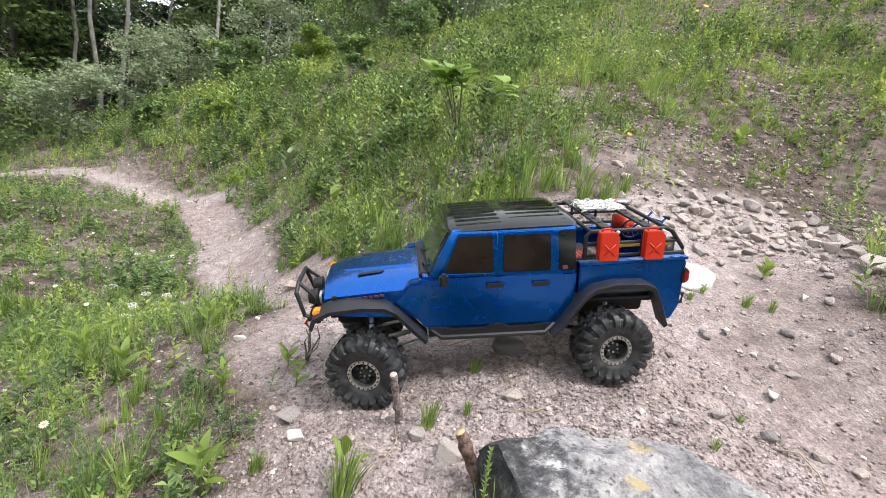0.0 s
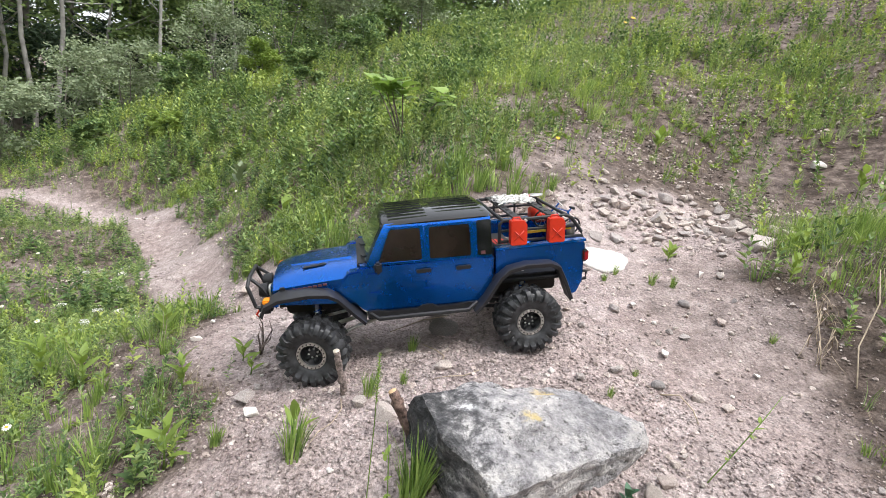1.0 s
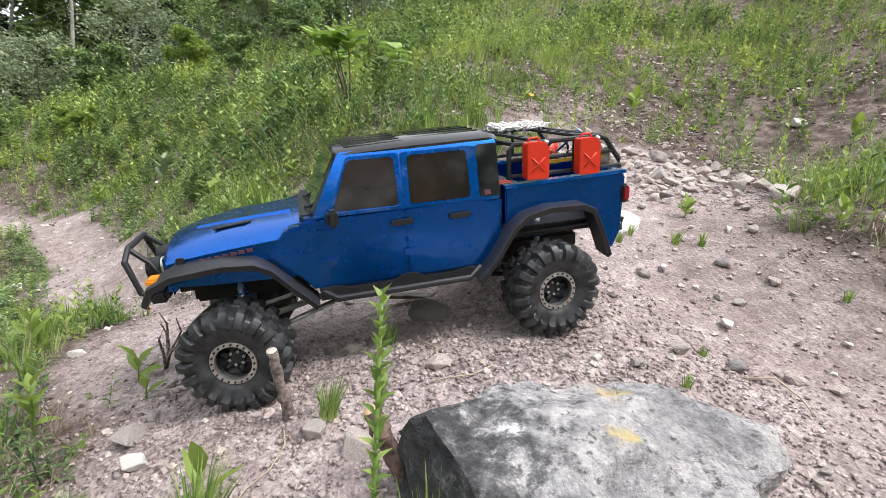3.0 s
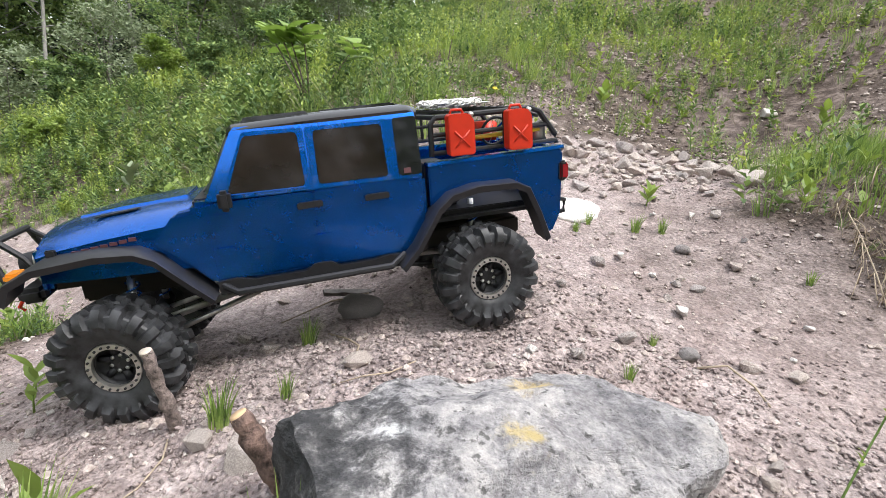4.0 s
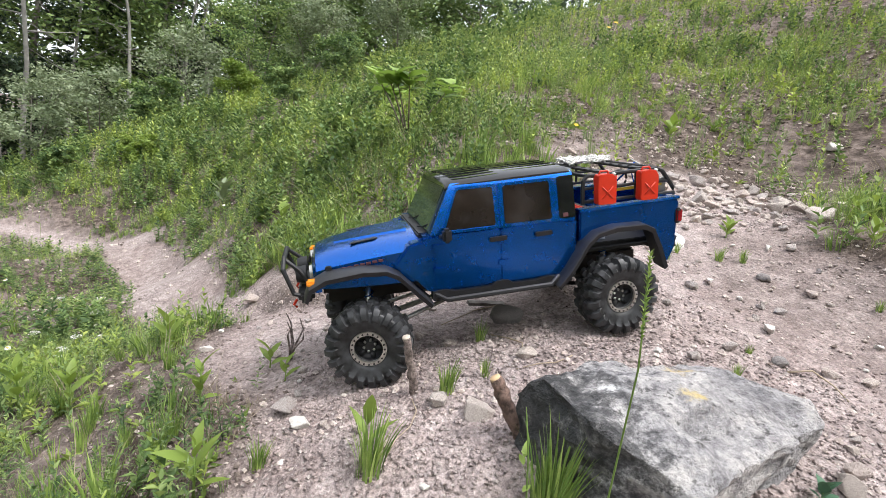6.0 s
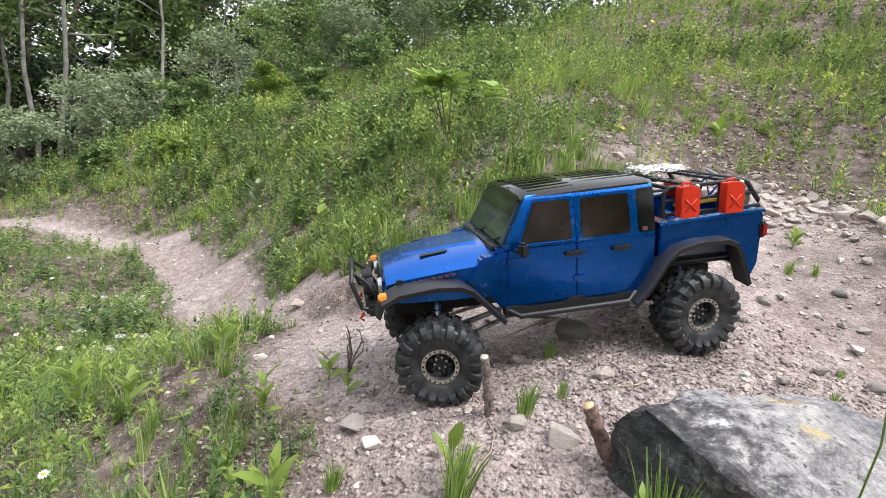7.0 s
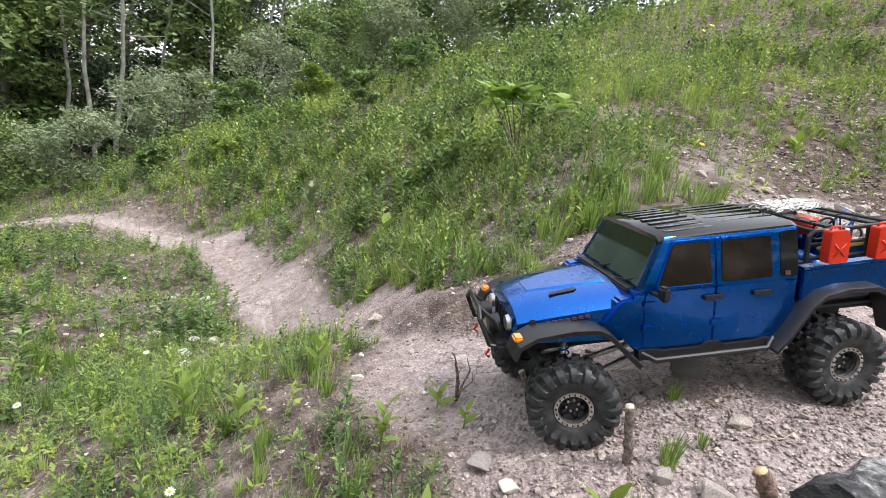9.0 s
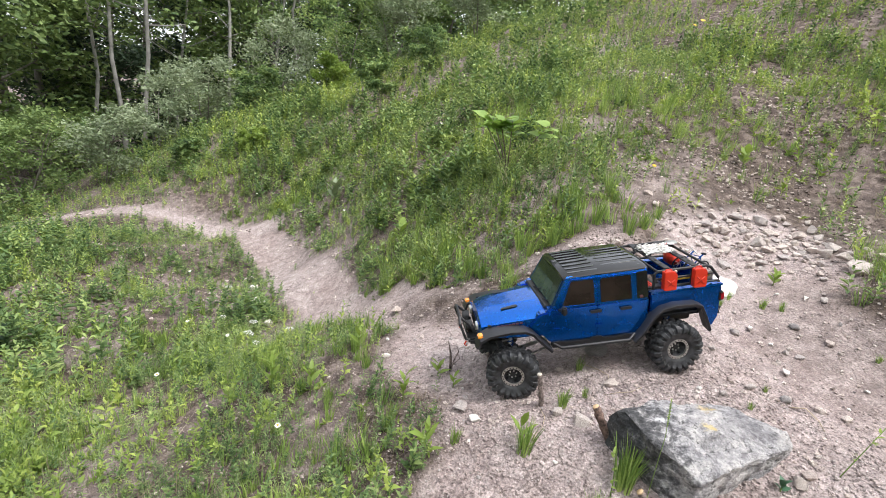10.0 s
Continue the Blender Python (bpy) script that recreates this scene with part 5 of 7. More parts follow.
# ---- shrubs and trees in the hollow
def leaf_cloud(gen, centres, radii, per, size, flat=0.7):
    """Leaves round the ends of branches, in uneven clumps."""
    n = len(centres) * per
    c = np.repeat(centres, per, 0)
    rr = np.repeat(radii, per)
    d = gen.normal(size=(n, 3))
    d /= np.linalg.norm(d, axis=1, keepdims=True)
    p = c + d * (rr * gen.uniform(size=n) ** 0.45)[:, None] * np.array([1, 1, flat])
    u = gen.normal(size=(n, 3))
    u[:, 2] *= 0.5
    u /= np.linalg.norm(u, axis=1, keepdims=True)
    w = np.cross(u, gen.normal(size=(n, 3)))
    w /= np.linalg.norm(w, axis=1, keepdims=True)
    s = size * gen.uniform(0.6, 1.3, n)[:, None]
    a, b = p - u * s, p + u * s
    m1, m2 = p + w * s * 0.42, p - w * s * 0.42
    v = np.stack([a, m1, b, m2], 1).reshape(-1, 3)
    i = np.arange(n)[:, None] * 4
    return v, np.concatenate([i + np.array([[0, 1, 2]]), i + np.array([[0, 2, 3]])])


def child_mesh(name, v, f, mat, parent):
    ob = big_mesh(name, v, f, mat, "", "", "")
    ob.parent = parent
    return ob


def woody(name, x, y, h, crown_w, per, leaf_size, mat, label, seed, category, limbs=12, clear=0.25, lean=0.0, group="", stems=1, crown_r=0.16, bark=None):
    """A tree or shrub: tapered stems with limbs, and a crown of leaves in clumps at their ends."""
    gen, r2 = np.random.default_rng(seed), random.Random(seed)
    root = thing(name, Matrix.Translation((x, y, float(hill(x, y)) - 0.05)), label, category, group)
    ends, rad = [], []
    vs = []
    for s in range(stems):
        a0 = r2.uniform(0, 6.28)
        sway = h * (0.06 if stems == 1 else 0.28)
        top = Vector((sway * math.cos(a0) + lean * h, sway * math.sin(a0), h * r2.uniform(0.85, 1.0)))
        r0 = h * (0.010 if stems > 1 else 0.013 if bark is None else 0.0065)
        pts = [top * (k / 6) + Vector((r2.uniform(-1, 1), r2.uniform(-1, 1), 0)) * h * 0.012 * (0 < k < 6) for k in range(7)]
        bm = tube(pts, [r0 * (1 - 0.85 * k / 6) for k in range(7)], 8)
        for k in range(limbs // stems):
            t = clear + (1 - clear) * (k + r2.random()) / max(1, limbs // stems)
            a = r2.uniform(0, 6.28)
            reach = crown_w * (1.15 - 0.75 * abs(t - clear - 0.25)) * r2.uniform(0.5, 1.0)
            p0 = top * t
            p1 = p0 + Vector((reach * math.cos(a), reach * math.sin(a), reach * r2.uniform(0.15, 0.6)))
            tmp = tube([p0, p0.lerp(p1, 0.5) + Vector((0, 0, -0.03 * reach)), p1], [r0 * 0.4 * (1.1 - t), r0 * 0.25, r0 * 0.08], 5)
            me = bpy.data.meshes.new("tmp")
            tmp.to_mesh(me)
            tmp.free()
            bm.from_mesh(me)
            bpy.data.meshes.remove(me)
            for q in (0.55, 0.8, 1.0):
                ends.append(p0.lerp(p1, q) + Vector((r2.uniform(-1, 1), r2.uniform(-1, 1), r2.uniform(-0.5, 1))) * crown_w * 0.14)
                rad.append(crown_w * crown_r * r2.uniform(0.7, 1.5))
        ends.append(top)
        rad.append(crown_w * crown_r)
        part("trunk" if stems == 1 else "stem", bm, bark or TRUNK, root)
    v, f = leaf_cloud(gen, np.array([tuple(e) for e in ends]), np.array(rad), per, leaf_size)
    child_mesh("crown" if stems == 1 else "foliage", v, f, mat, root)
    return root


def polar(az, d):
    return d * math.sin(radians(az)), d * math.cos(radians(az))


# willows and bushes at the foot of the spur
for k, (az, d, h, mat, words) in enumerate((
        (-38, 6.5, 1.0, WILLOW, "greyish-green willow bush at the edge of the wood"), (-33, 7.5, 1.1, WILLOW, "greyish-green willow bush at the edge of the wood"), (-28, 9.5, 1.2, WILLOW, "spreading grey-green willow bush"),
        (-44, 7.0, 1.2, TREE, "dense dark green bush in the hollow"), (-20, 9.0, 1.3, WILLOW, "silvery willow bush on the spur"), (-14, 8.6, 1.2, WEED, "leafy green bush on the spur"),
        (-24, 8.0, 0.7, WEED, "low green bush on the spur"), (-9, 8.5, 1.2, WILLOW, "tall silvery willow bush on the spur"), (-6, 6.2, 0.7, WEED, "light green bush on the slope"),
        (-11, 5.6, 0.6, WEED, "light green bush with feathery leaves"), (0, 8.5, 1.2, WILLOW, "grey-green bush above the slope"), (-49, 6.5, 1.4, TREE, "dark green bush in the hollow"),
        (-54, 6.0, 1.4, TREE, "dark green bush in the hollow"), (-16, 6.8, 0.6, BROAD, "bright yellow-green compound-leaved bush"), (-25, 5.6, 0.4, BROAD, "low yellow-green bush on the slope"), (-31, 6.0, 0.4, WEED, "low green bush beside the trail"))):
    x, y = polar(az, d)
    woody("bush", x, y, h * d / 7.5, 0.42 * h * d / 7.5, 80, 0.022 * d / 7, mat, words, 200 + k, "bush", 21, 0.2, 0, "bushes", 3, 0.30)

# the wood behind
for k, (az, d, h, kind) in enumerate((
        (-46, 11, 6, "leaf"), (-41, 12, 6.5, "leaf"), (-36, 13, 7, "pine"), (-31, 12, 6.5, "bare"), (-29.5, 12.5, 7, "bare"), (-24, 12, 5.5, "leaf"), (-27, 14, 7, "pine"), (-20, 14, 7, "pine"),
        (-16, 13, 6, "bare"), (-13, 13.5, 6, "leaf"), (-8, 13, 5.5, "leaf"), (-3, 13, 5.5, "leaf"), (3, 13.5, 5.5, "leaf"), (9, 14, 5.5, "leaf"), (-52, 10, 6, "leaf"), (-58, 10, 6, "pine"),
        (-33, 15, 8, "leaf"), (-22, 15.5, 8, "bare"), (-10, 15, 8, "pine"), (-39, 16, 8, "pine"), (-18, 16, 8, "leaf"), (-5, 15.5, 8, "pine"), (-43, 15, 8, "leaf"), (-48, 14, 8, "pine"), (-35, 10.5, 7, "bare"), (-25.5, 11, 7, "bare"), (-22, 11.5, 7, "bare"), (-37.5, 11.5, 7, "bare"), (-19, 12, 7, "bare"), (-33.5, 10.0, 7, "bare"))):
    x, y = polar(az, d)
    if kind == "leaf":
        woody("tree", x, y, h, 1.5, 150, 0.06, TREE, "leafy dark green deciduous tree at the edge of the wood", 300 + k, "tree", 26, 0.1, 0.02, "trees of the wood", 1, 0.30)
    elif kind == "pine":
        woody("tree", x, y, h, 1.4, 150, 0.06, PINE, "dark pine with dense needles in the wood", 300 + k, "tree", 30, 0.12, 0.0, "trees of the wood", 1, 0.26)
    else:
        woody("tree", x, y, h, 1.0, 20, 0.055, TREE, "slender pale grey trunk with few leaves", 300 + k, "tree", 16, 0.4, 0.05, "trees of the wood", 1, 0.30, PALE_TRUNK)


def build_far_wood():
    gen = np.random.default_rng(90)
    n = 560
    az, d = np.radians(gen.uniform(-75, -6, n)), gen.uniform(17, 26, n)
    x, y = d * np.sin(az), d * np.cos(az)
    z = hill(x, y) + gen.uniform(0.0, 13.0, n)
    low = 150                        # only a low line of trees shows over the hill
    az, d = np.radians(gen.uniform(-6, 36, low)), gen.uniform(17, 24, low)
    x, y = np.append(x, d * np.sin(az)), np.append(y, d * np.cos(az))
    z = np.append(z, hill(d * np.sin(az), d * np.cos(az)) + gen.uniform(0.5, 8.5, low))
    v, f = leaf_cloud(gen, np.stack([x, y, z], -1), gen.uniform(0.9, 1.9, n + low), 170, 0.115)
    big_mesh("far_woods", v, f, PINE, "dim dark green wood in the distance", "woods")
    # unseen wood added behind the camera, so the truck's sides reflect something dark
    n = 420
    az, d = np.radians(gen.uniform(105, 265, n)), gen.uniform(7.5, 14, n)
    x, y = d * np.sin(az), d * np.cos(az)
    z = hill(x, y) + gen.uniform(0.0, 6.5, n)
    v, f = leaf_cloud(gen, np.stack([x, y, z], -1), gen.uniform(0.8, 1.6, n), 70, 0.20)
    big_mesh("near_woods", v, f, TREE, "unseen dark green wood added behind the camera to darken reflections", "woods")


build_far_wood()


# ---- the model truck: x ahead from the front axle, y to its left, z up from the axles
BLUE, bnd, blk, bb = nodes("metallic_blue_paint")
flake = texture(bnd, blk, 2600.0, 2)
blk.new(ramp(bnd, blk, flake.outputs["Fac"], [(0.35, (0.0002, 0.050, 0.26)), (0.65, (0.0004, 0.17, 0.72))]), bb.inputs["Base Color"])
grime = texture(bnd, blk, 55.0, 6, 0.7)
blk.new(ramp(bnd, blk, grime.outputs["Fac"], [(0.35, (0.20,) * 3), (0.7, (0.30,) * 3)]), bb.inputs["Roughness"])
bb.inputs["Metallic"].default_value = 0.9
bb.inputs["Coat Weight"].default_value, bb.inputs["Coat Roughness"].default_value = 0.5, 0.02
GLOSS_BLACK = plain("gloss_black_roof", (0.006, 0.006, 0.007), 0.08, coat=0.35, spread=0.3)
MATT_BLACK = plain("matt_black_plastic", (0.014, 0.014, 0.016), 0.5, spread=0.25, grain=0.25, scale=160, distance=0.0004)
FLARE = plain("grey_black_flare_plastic", (0.018, 0.018, 0.021), 0.45, spread=0.25, grain=0.25, scale=130, distance=0.0004)
TYRE = plain("dusty_tyre_rubber", (0.031, 0.032, 0.035), 0.5, spread=0.9, grain=0.3, scale=75, distance=0.0006)
STEEL = plain("worn_silver_metal", (0.62, 0.61, 0.58), 0.35, 0.9, spread=0.25, scale=120)
RED = plain("red_plastic", (0.62, 0.035, 0.012), 0.38, spread=0.12, scale=60)
RED_LENS = plain("red_lens", (0.28, 0.01, 0.015), 0.12, coat=0.6, spread=0.2)
AMBER = plain("amber_lens", (0.75, 0.26, 0.02), 0.15, coat=0.5)
YELLOW = plain("yellow_paint", (0.62, 0.44, 0.03), 0.45)
DECAL = plain("dull_red_decal", (0.10, 0.035, 0.04), 0.5)
BRIGHT_BLUE = plain("bright_blue_metal", (0.01, 0.13, 0.55), 0.25, 0.6, coat=0.5)
GREY_BLADE = plain("grey_blade", (0.45, 0.45, 0.44), 0.4, 0.6)
INTERIOR = plain("dark_interior", (0.03, 0.025, 0.022), 0.8)
TINT = plain("smoked_window", (0.016, 0.011, 0.009), 0.08, spread=0.5, scale=18)
TINT.node_tree.nodes["Principled BSDF"].inputs["Specular IOR Level"].default_value = 0.45
SCREEN = plain("greenish_windscreen", (0.06, 0.085, 0.07), 0.05, coat=0.5, spread=0.25, scale=12)
SCREEN_EDGE = plain("dark_green_tint_band", (0.02, 0.03, 0.015), 0.08, coat=0.5)

def stand_on_wheels():
    """The pose of the axles over the four places where the tyres touch the ground, and how far each wheel hangs off their plane."""
    lf, lr, rf, rr = (Vector((x, y, float(hill(x, y)))) for x, y in WHEELS_AT)
    ahead = ((lf + rf) / 2 - (lr + rr) / 2).normalized()
    left = ((lf + lr) / 2 - (rf + rr) / 2).normalized()
    up = ahead.cross(left).normalized()
    left = up.cross(ahead)
    turn = Matrix((ahead, left, up)).transposed().to_4x4()
    twist = ((lf - rf).dot(up) - (lr - rr).dot(up)) / 4
    mid = (lf + lr + rf + rr) / 4 + up * 0.0525
    return Matrix.Translation(mid + ahead * 0.1715) @ turn @ Matrix.Scale(0.98, 4), twist / 0.98


AXLES, TWIST = stand_on_wheels()
# how the body sits on its springs
BODY = Matrix.Translation((-0.35, 0, 0)) @ Matrix.Rotation(radians(-4.6), 4, "Y") @ Matrix.Rotation(radians(-1.5), 4, "X") @ Matrix.Translation((0.35, 0, 0))
truck = thing("model_truck", AXLES, "metallic blue radio-controlled pickup truck with muddy oversized tyres", "model truck")


def box(x0, x1, y0, y1, z0, z1, bevel=0.0, segs=2):
    bm = bmesh.new()
    bmesh.ops.create_cube(bm, size=1, matrix=Matrix.Translation(((x0 + x1) / 2, (y0 + y1) / 2, (z0 + z1) / 2)) @ Matrix.Diagonal((abs(x1 - x0), abs(y1 - y0), abs(z1 - z0), 1)))
    if bevel:
        bmesh.ops.bevel(bm, geom=bm.edges[:], offset=bevel, segments=segs, affect="EDGES", clamp_overlap=True)
    return bm


def side_plate(outline, y0, y1, bevel=0.0, inset=None):
    """A plate cut to an outline of (x, z), from y0 to y1. inset: how far y moves in for each metre above z = 0.11."""
    bm = bmesh.new()
    lo = [bm.verts.new((x, y0, z)) for x, z in outline]
    hi = [bm.verts.new((x, y1, z)) for x, z in outline]
    bm.faces.new(lo)
    bm.faces.new(hi[::-1])
    n = len(outline)
    for k in range(n):
        bm.faces.new((lo[k], hi[k], hi[(k + 1) % n], lo[(k + 1) % n]))
    bmesh.ops.recalc_face_normals(bm, faces=bm.faces[:])
    if bevel:
        bmesh.ops.bevel(bm, geom=bm.edges[:], offset=bevel, segments=2, affect="EDGES", clamp_overlap=True)
    if inset:
        for v in bm.verts:
            if v.co.z > 0.11:
                v.co.y -= math.copysign((v.co.z - 0.11) * inset, v.co.y)
    return bm


def loft(sections):
    """sections: lists of points of equal length, joined one after another and capped."""
    bm = bmesh.new()
    rings = [[bm.verts.new(p) for p in s] for s in sections]
    n = len(rings[0])
    for a, b in zip(rings, rings[1:]):
        for k in range(n):
            bm.faces.new((a[k], a[(k + 1) % n], b[(k + 1) % n], b[k]))
    bm.faces.new(rings[0][::-1])
    bm.faces.new(rings[-1])
    bmesh.ops.recalc_face_normals(bm, faces=bm.faces[:])
    return bm


def sharp_shade(ob, deg=35):
    for p in ob.data.polygons:
        p.use_smooth = True
    me = ob.data
    bm = bmesh.new()
    bm.from_mesh(me)
    for e in bm.edges:
        if len(e.link_faces) == 2 and e.calc_face_angle(0) > radians(deg):
            e.smooth = False
    bm.to_mesh(me)
    bm.free()


def bpart(name, bm, mat, parent=None, label=""):
    """A part of the body, raised with it."""
    if parent is None or parent is truck:
        bm.transform(BODY)
        ob = part(name, bm, mat, truck, label)
    else:
        bm.transform(BODY)
        ob = part(name, bm, mat, parent, label)
    sharp_shade(ob)
    return ob


def rod(name, points, r, mat, parent=None, label="", sides=8):
    return bpart(name, tube(points, r, sides), mat, parent, label)


# --- bonnet, grille and front
def hood_section(x, hw, top, low, crown):
    pts = []
    for k in range(15):
        t = math.sin((-1 + 2 * k / 14) * math.pi / 2)
        pts.append((x, hw * t, top - 0.005 * t * t - (0.003 + 1.3 * crown) * t ** 4))
    return [(x, -hw - 0.001, low)] + pts + [(x, hw + 0.001, low)]


bonnet = bpart("bonnet", loft([hood_section(0.060, 0.060, 0.081, 0.052, 0.006), hood_section(0.056, 0.067, 0.090, 0.050, 0.007), hood_section(0.035, 0.074, 0.0965, 0.05, 0.0075), hood_section(0.0, 0.080, 0.102, 0.05, 0.0075),
                               hood_section(-0.045, 0.085, 0.1065, 0.05, 0.007), hood_section(-0.077, 0.088, 0.108, 0.05, 0.006)]), BLUE)
bpart("bulge", loft([[(0.03, -0.022, 0.095), (0.03, 0.022, 0.095), (0.03, 0.018, 0.0985), (0.03, -0.018, 0.0985)], [(-0.01, -0.034, 0.1), (-0.01, 0.034, 0.1), (-0.01, 0.029, 0.1045), (-0.01, -0.029, 0.1045)],
                     [(-0.068, -0.038, 0.105), (-0.068, 0.038, 0.105), (-0.068, 0.033, 0.1095), (-0.068, -0.033, 0.1095)]]), BLUE, bonnet)
for s in (-1, 1):
    vent = side_plate([(0.005, 0.0), (-0.028, 0.0), (-0.033, 0.004), (-0.030, 0.010), (0.002, 0.007)], 0, 0.0012)
    vent.transform(Matrix.Translation((0.005, s * 0.047, 0.0992)) @ Matrix.Rotation(radians(6), 4, "Y") @ Matrix.Rotation(radians(90), 4, "X") @ Matrix.Scale(s, 4, (0, 0, 1)))
    bmesh.ops.recalc_face_normals(vent, faces=vent.faces[:])
    bpart("vent", vent, FLARE, bonnet, "dark bonnet vent")
    bpart("latch", box(0.036, 0.044, s * 0.0735, s * 0.0775, 0.074, 0.081, 0.001), MATT_BLACK, bonnet)
    # unreadable lettering along the side of the bonnet, as bars
    y0 = 0.0782
    for k in range(7):
        x = 0.024 - k * 0.0078
        bpart("bar", box(x, x - 0.0058, s * (y0 + 0.0011 * k - 0.004), s * (y0 + 0.0011 * k + 0.0006), 0.0745 + 0.0011 * k, 0.0775 + 0.0011 * k), DECAL, bonnet, "dull red bar")
cowl = bpart("cowl", box(-0.077, -0.094, -0.074, 0.074, 0.098, 0.1095, 0.002), MATT_BLACK, None, "matt black cowl with wiper mounts")
for s in (-0.03, 0.036):
    rod("wiper", [(-0.084, s, 0.111), (-0.088, s + 0.02, 0.114), (-0.095, s + 0.035, 0.121)], 0.0011, MATT_BLACK, cowl)
grille = bpart("grille", box(0.0605, 0.052, -0.062, 0.062, 0.038, 0.081, 0.004), BLUE, None)
for k in range(7):
    y = -0.027 + k * 0.009
    bpart("slot", box(0.0618, 0.058, y - 0.0027, y + 0.0027, 0.048, 0.077, 0.0012), MATT_BLACK, grille)
for s in (-1, 1):
    bm = bmesh.new()
    bmesh.ops.create_cone(bm, cap_ends=True, segments=20, radius1=0.011, radius2=0.0095, depth=0.006, matrix=Matrix.Translation((0.062, s * 0.0415, 0.066)) @ Matrix.Rotation(radians(90), 4, "Y"))
    bpart("headlight", bm, STEEL, grille, "round silver headlight")
    bpart("indicator", box(0.068, 0.056, s * 0.082, s * 0.100, 0.063, 0.070, 0.002), AMBER, truck, "amber turn signal")

# --- tub, doors and cab
tub = bpart("tub", side_plate([(-0.070, 0.050), (-0.088, 0.030), (-0.272, 0.030), (-0.296, 0.055), (-0.296, 0.110), (-0.077, 0.1085)], -0.0905, 0.0905, 0.004), BLUE)
for s in (-1, 1):
    bpart("front_quarter", side_plate([(-0.040, 0.074), (-0.0655, 0.055), (-0.085, 0.032), (-0.092, 0.032), (-0.092, 0.1045), (-0.062, 0.1)], s * 0.070, s * 0.0915, 0.003), BLUE)
# upper cab: sloping screen, pillars and sides drawn in towards the roof
cab = bpart("upper_cab", loft([[(-0.090, -0.090, 0.108), (-0.090, 0.090, 0.108), (-0.292, 0.091, 0.108), (-0.292, -0.091, 0.108)],
                               [(-0.120, -0.079, 0.166), (-0.120, 0.079, 0.166), (-0.292, 0.080, 0.170), (-0.292, -0.080, 0.170)],
                               [(-0.124, -0.075, 0.170), (-0.124, 0.075, 0.170), (-0.290, 0.076, 0.174), (-0.290, -0.076, 0.174)]]), BLUE)
TILT = 0.19       # how far the cab's sides lean in


def cab_side(name, outline, s, out, thick, mat, parent, label="", bevel=0.0012):
    bm = side_plate(outline, 0, thick, bevel)
    for v in bm.verts:
        v.co.y = s * (0.0908 + out - TILT * max(0.0, v.co.z - 0.109) - v.co.y)
    bmesh.ops.recalc_face_normals(bm, faces=bm.faces[:])
    return bpart(name, bm, mat, parent, label)


def round_corners(pts, r, n=3):
    out = []
    m = len(pts)
    for k in range(m):
        p, a, b = Vector(pts[k]), Vector(pts[k - 1]), Vector(pts[(k + 1) % m])
        u, v = (a - p).normalized() * r, (b - p).normalized() * r
        for t in range(n + 1):
            q = t / n
            c = (p + u) * (1 - q) ** 2 + p * 2 * q * (1 - q) + (p + v) * q * q
            out.append((c.x, c.y))
    return out


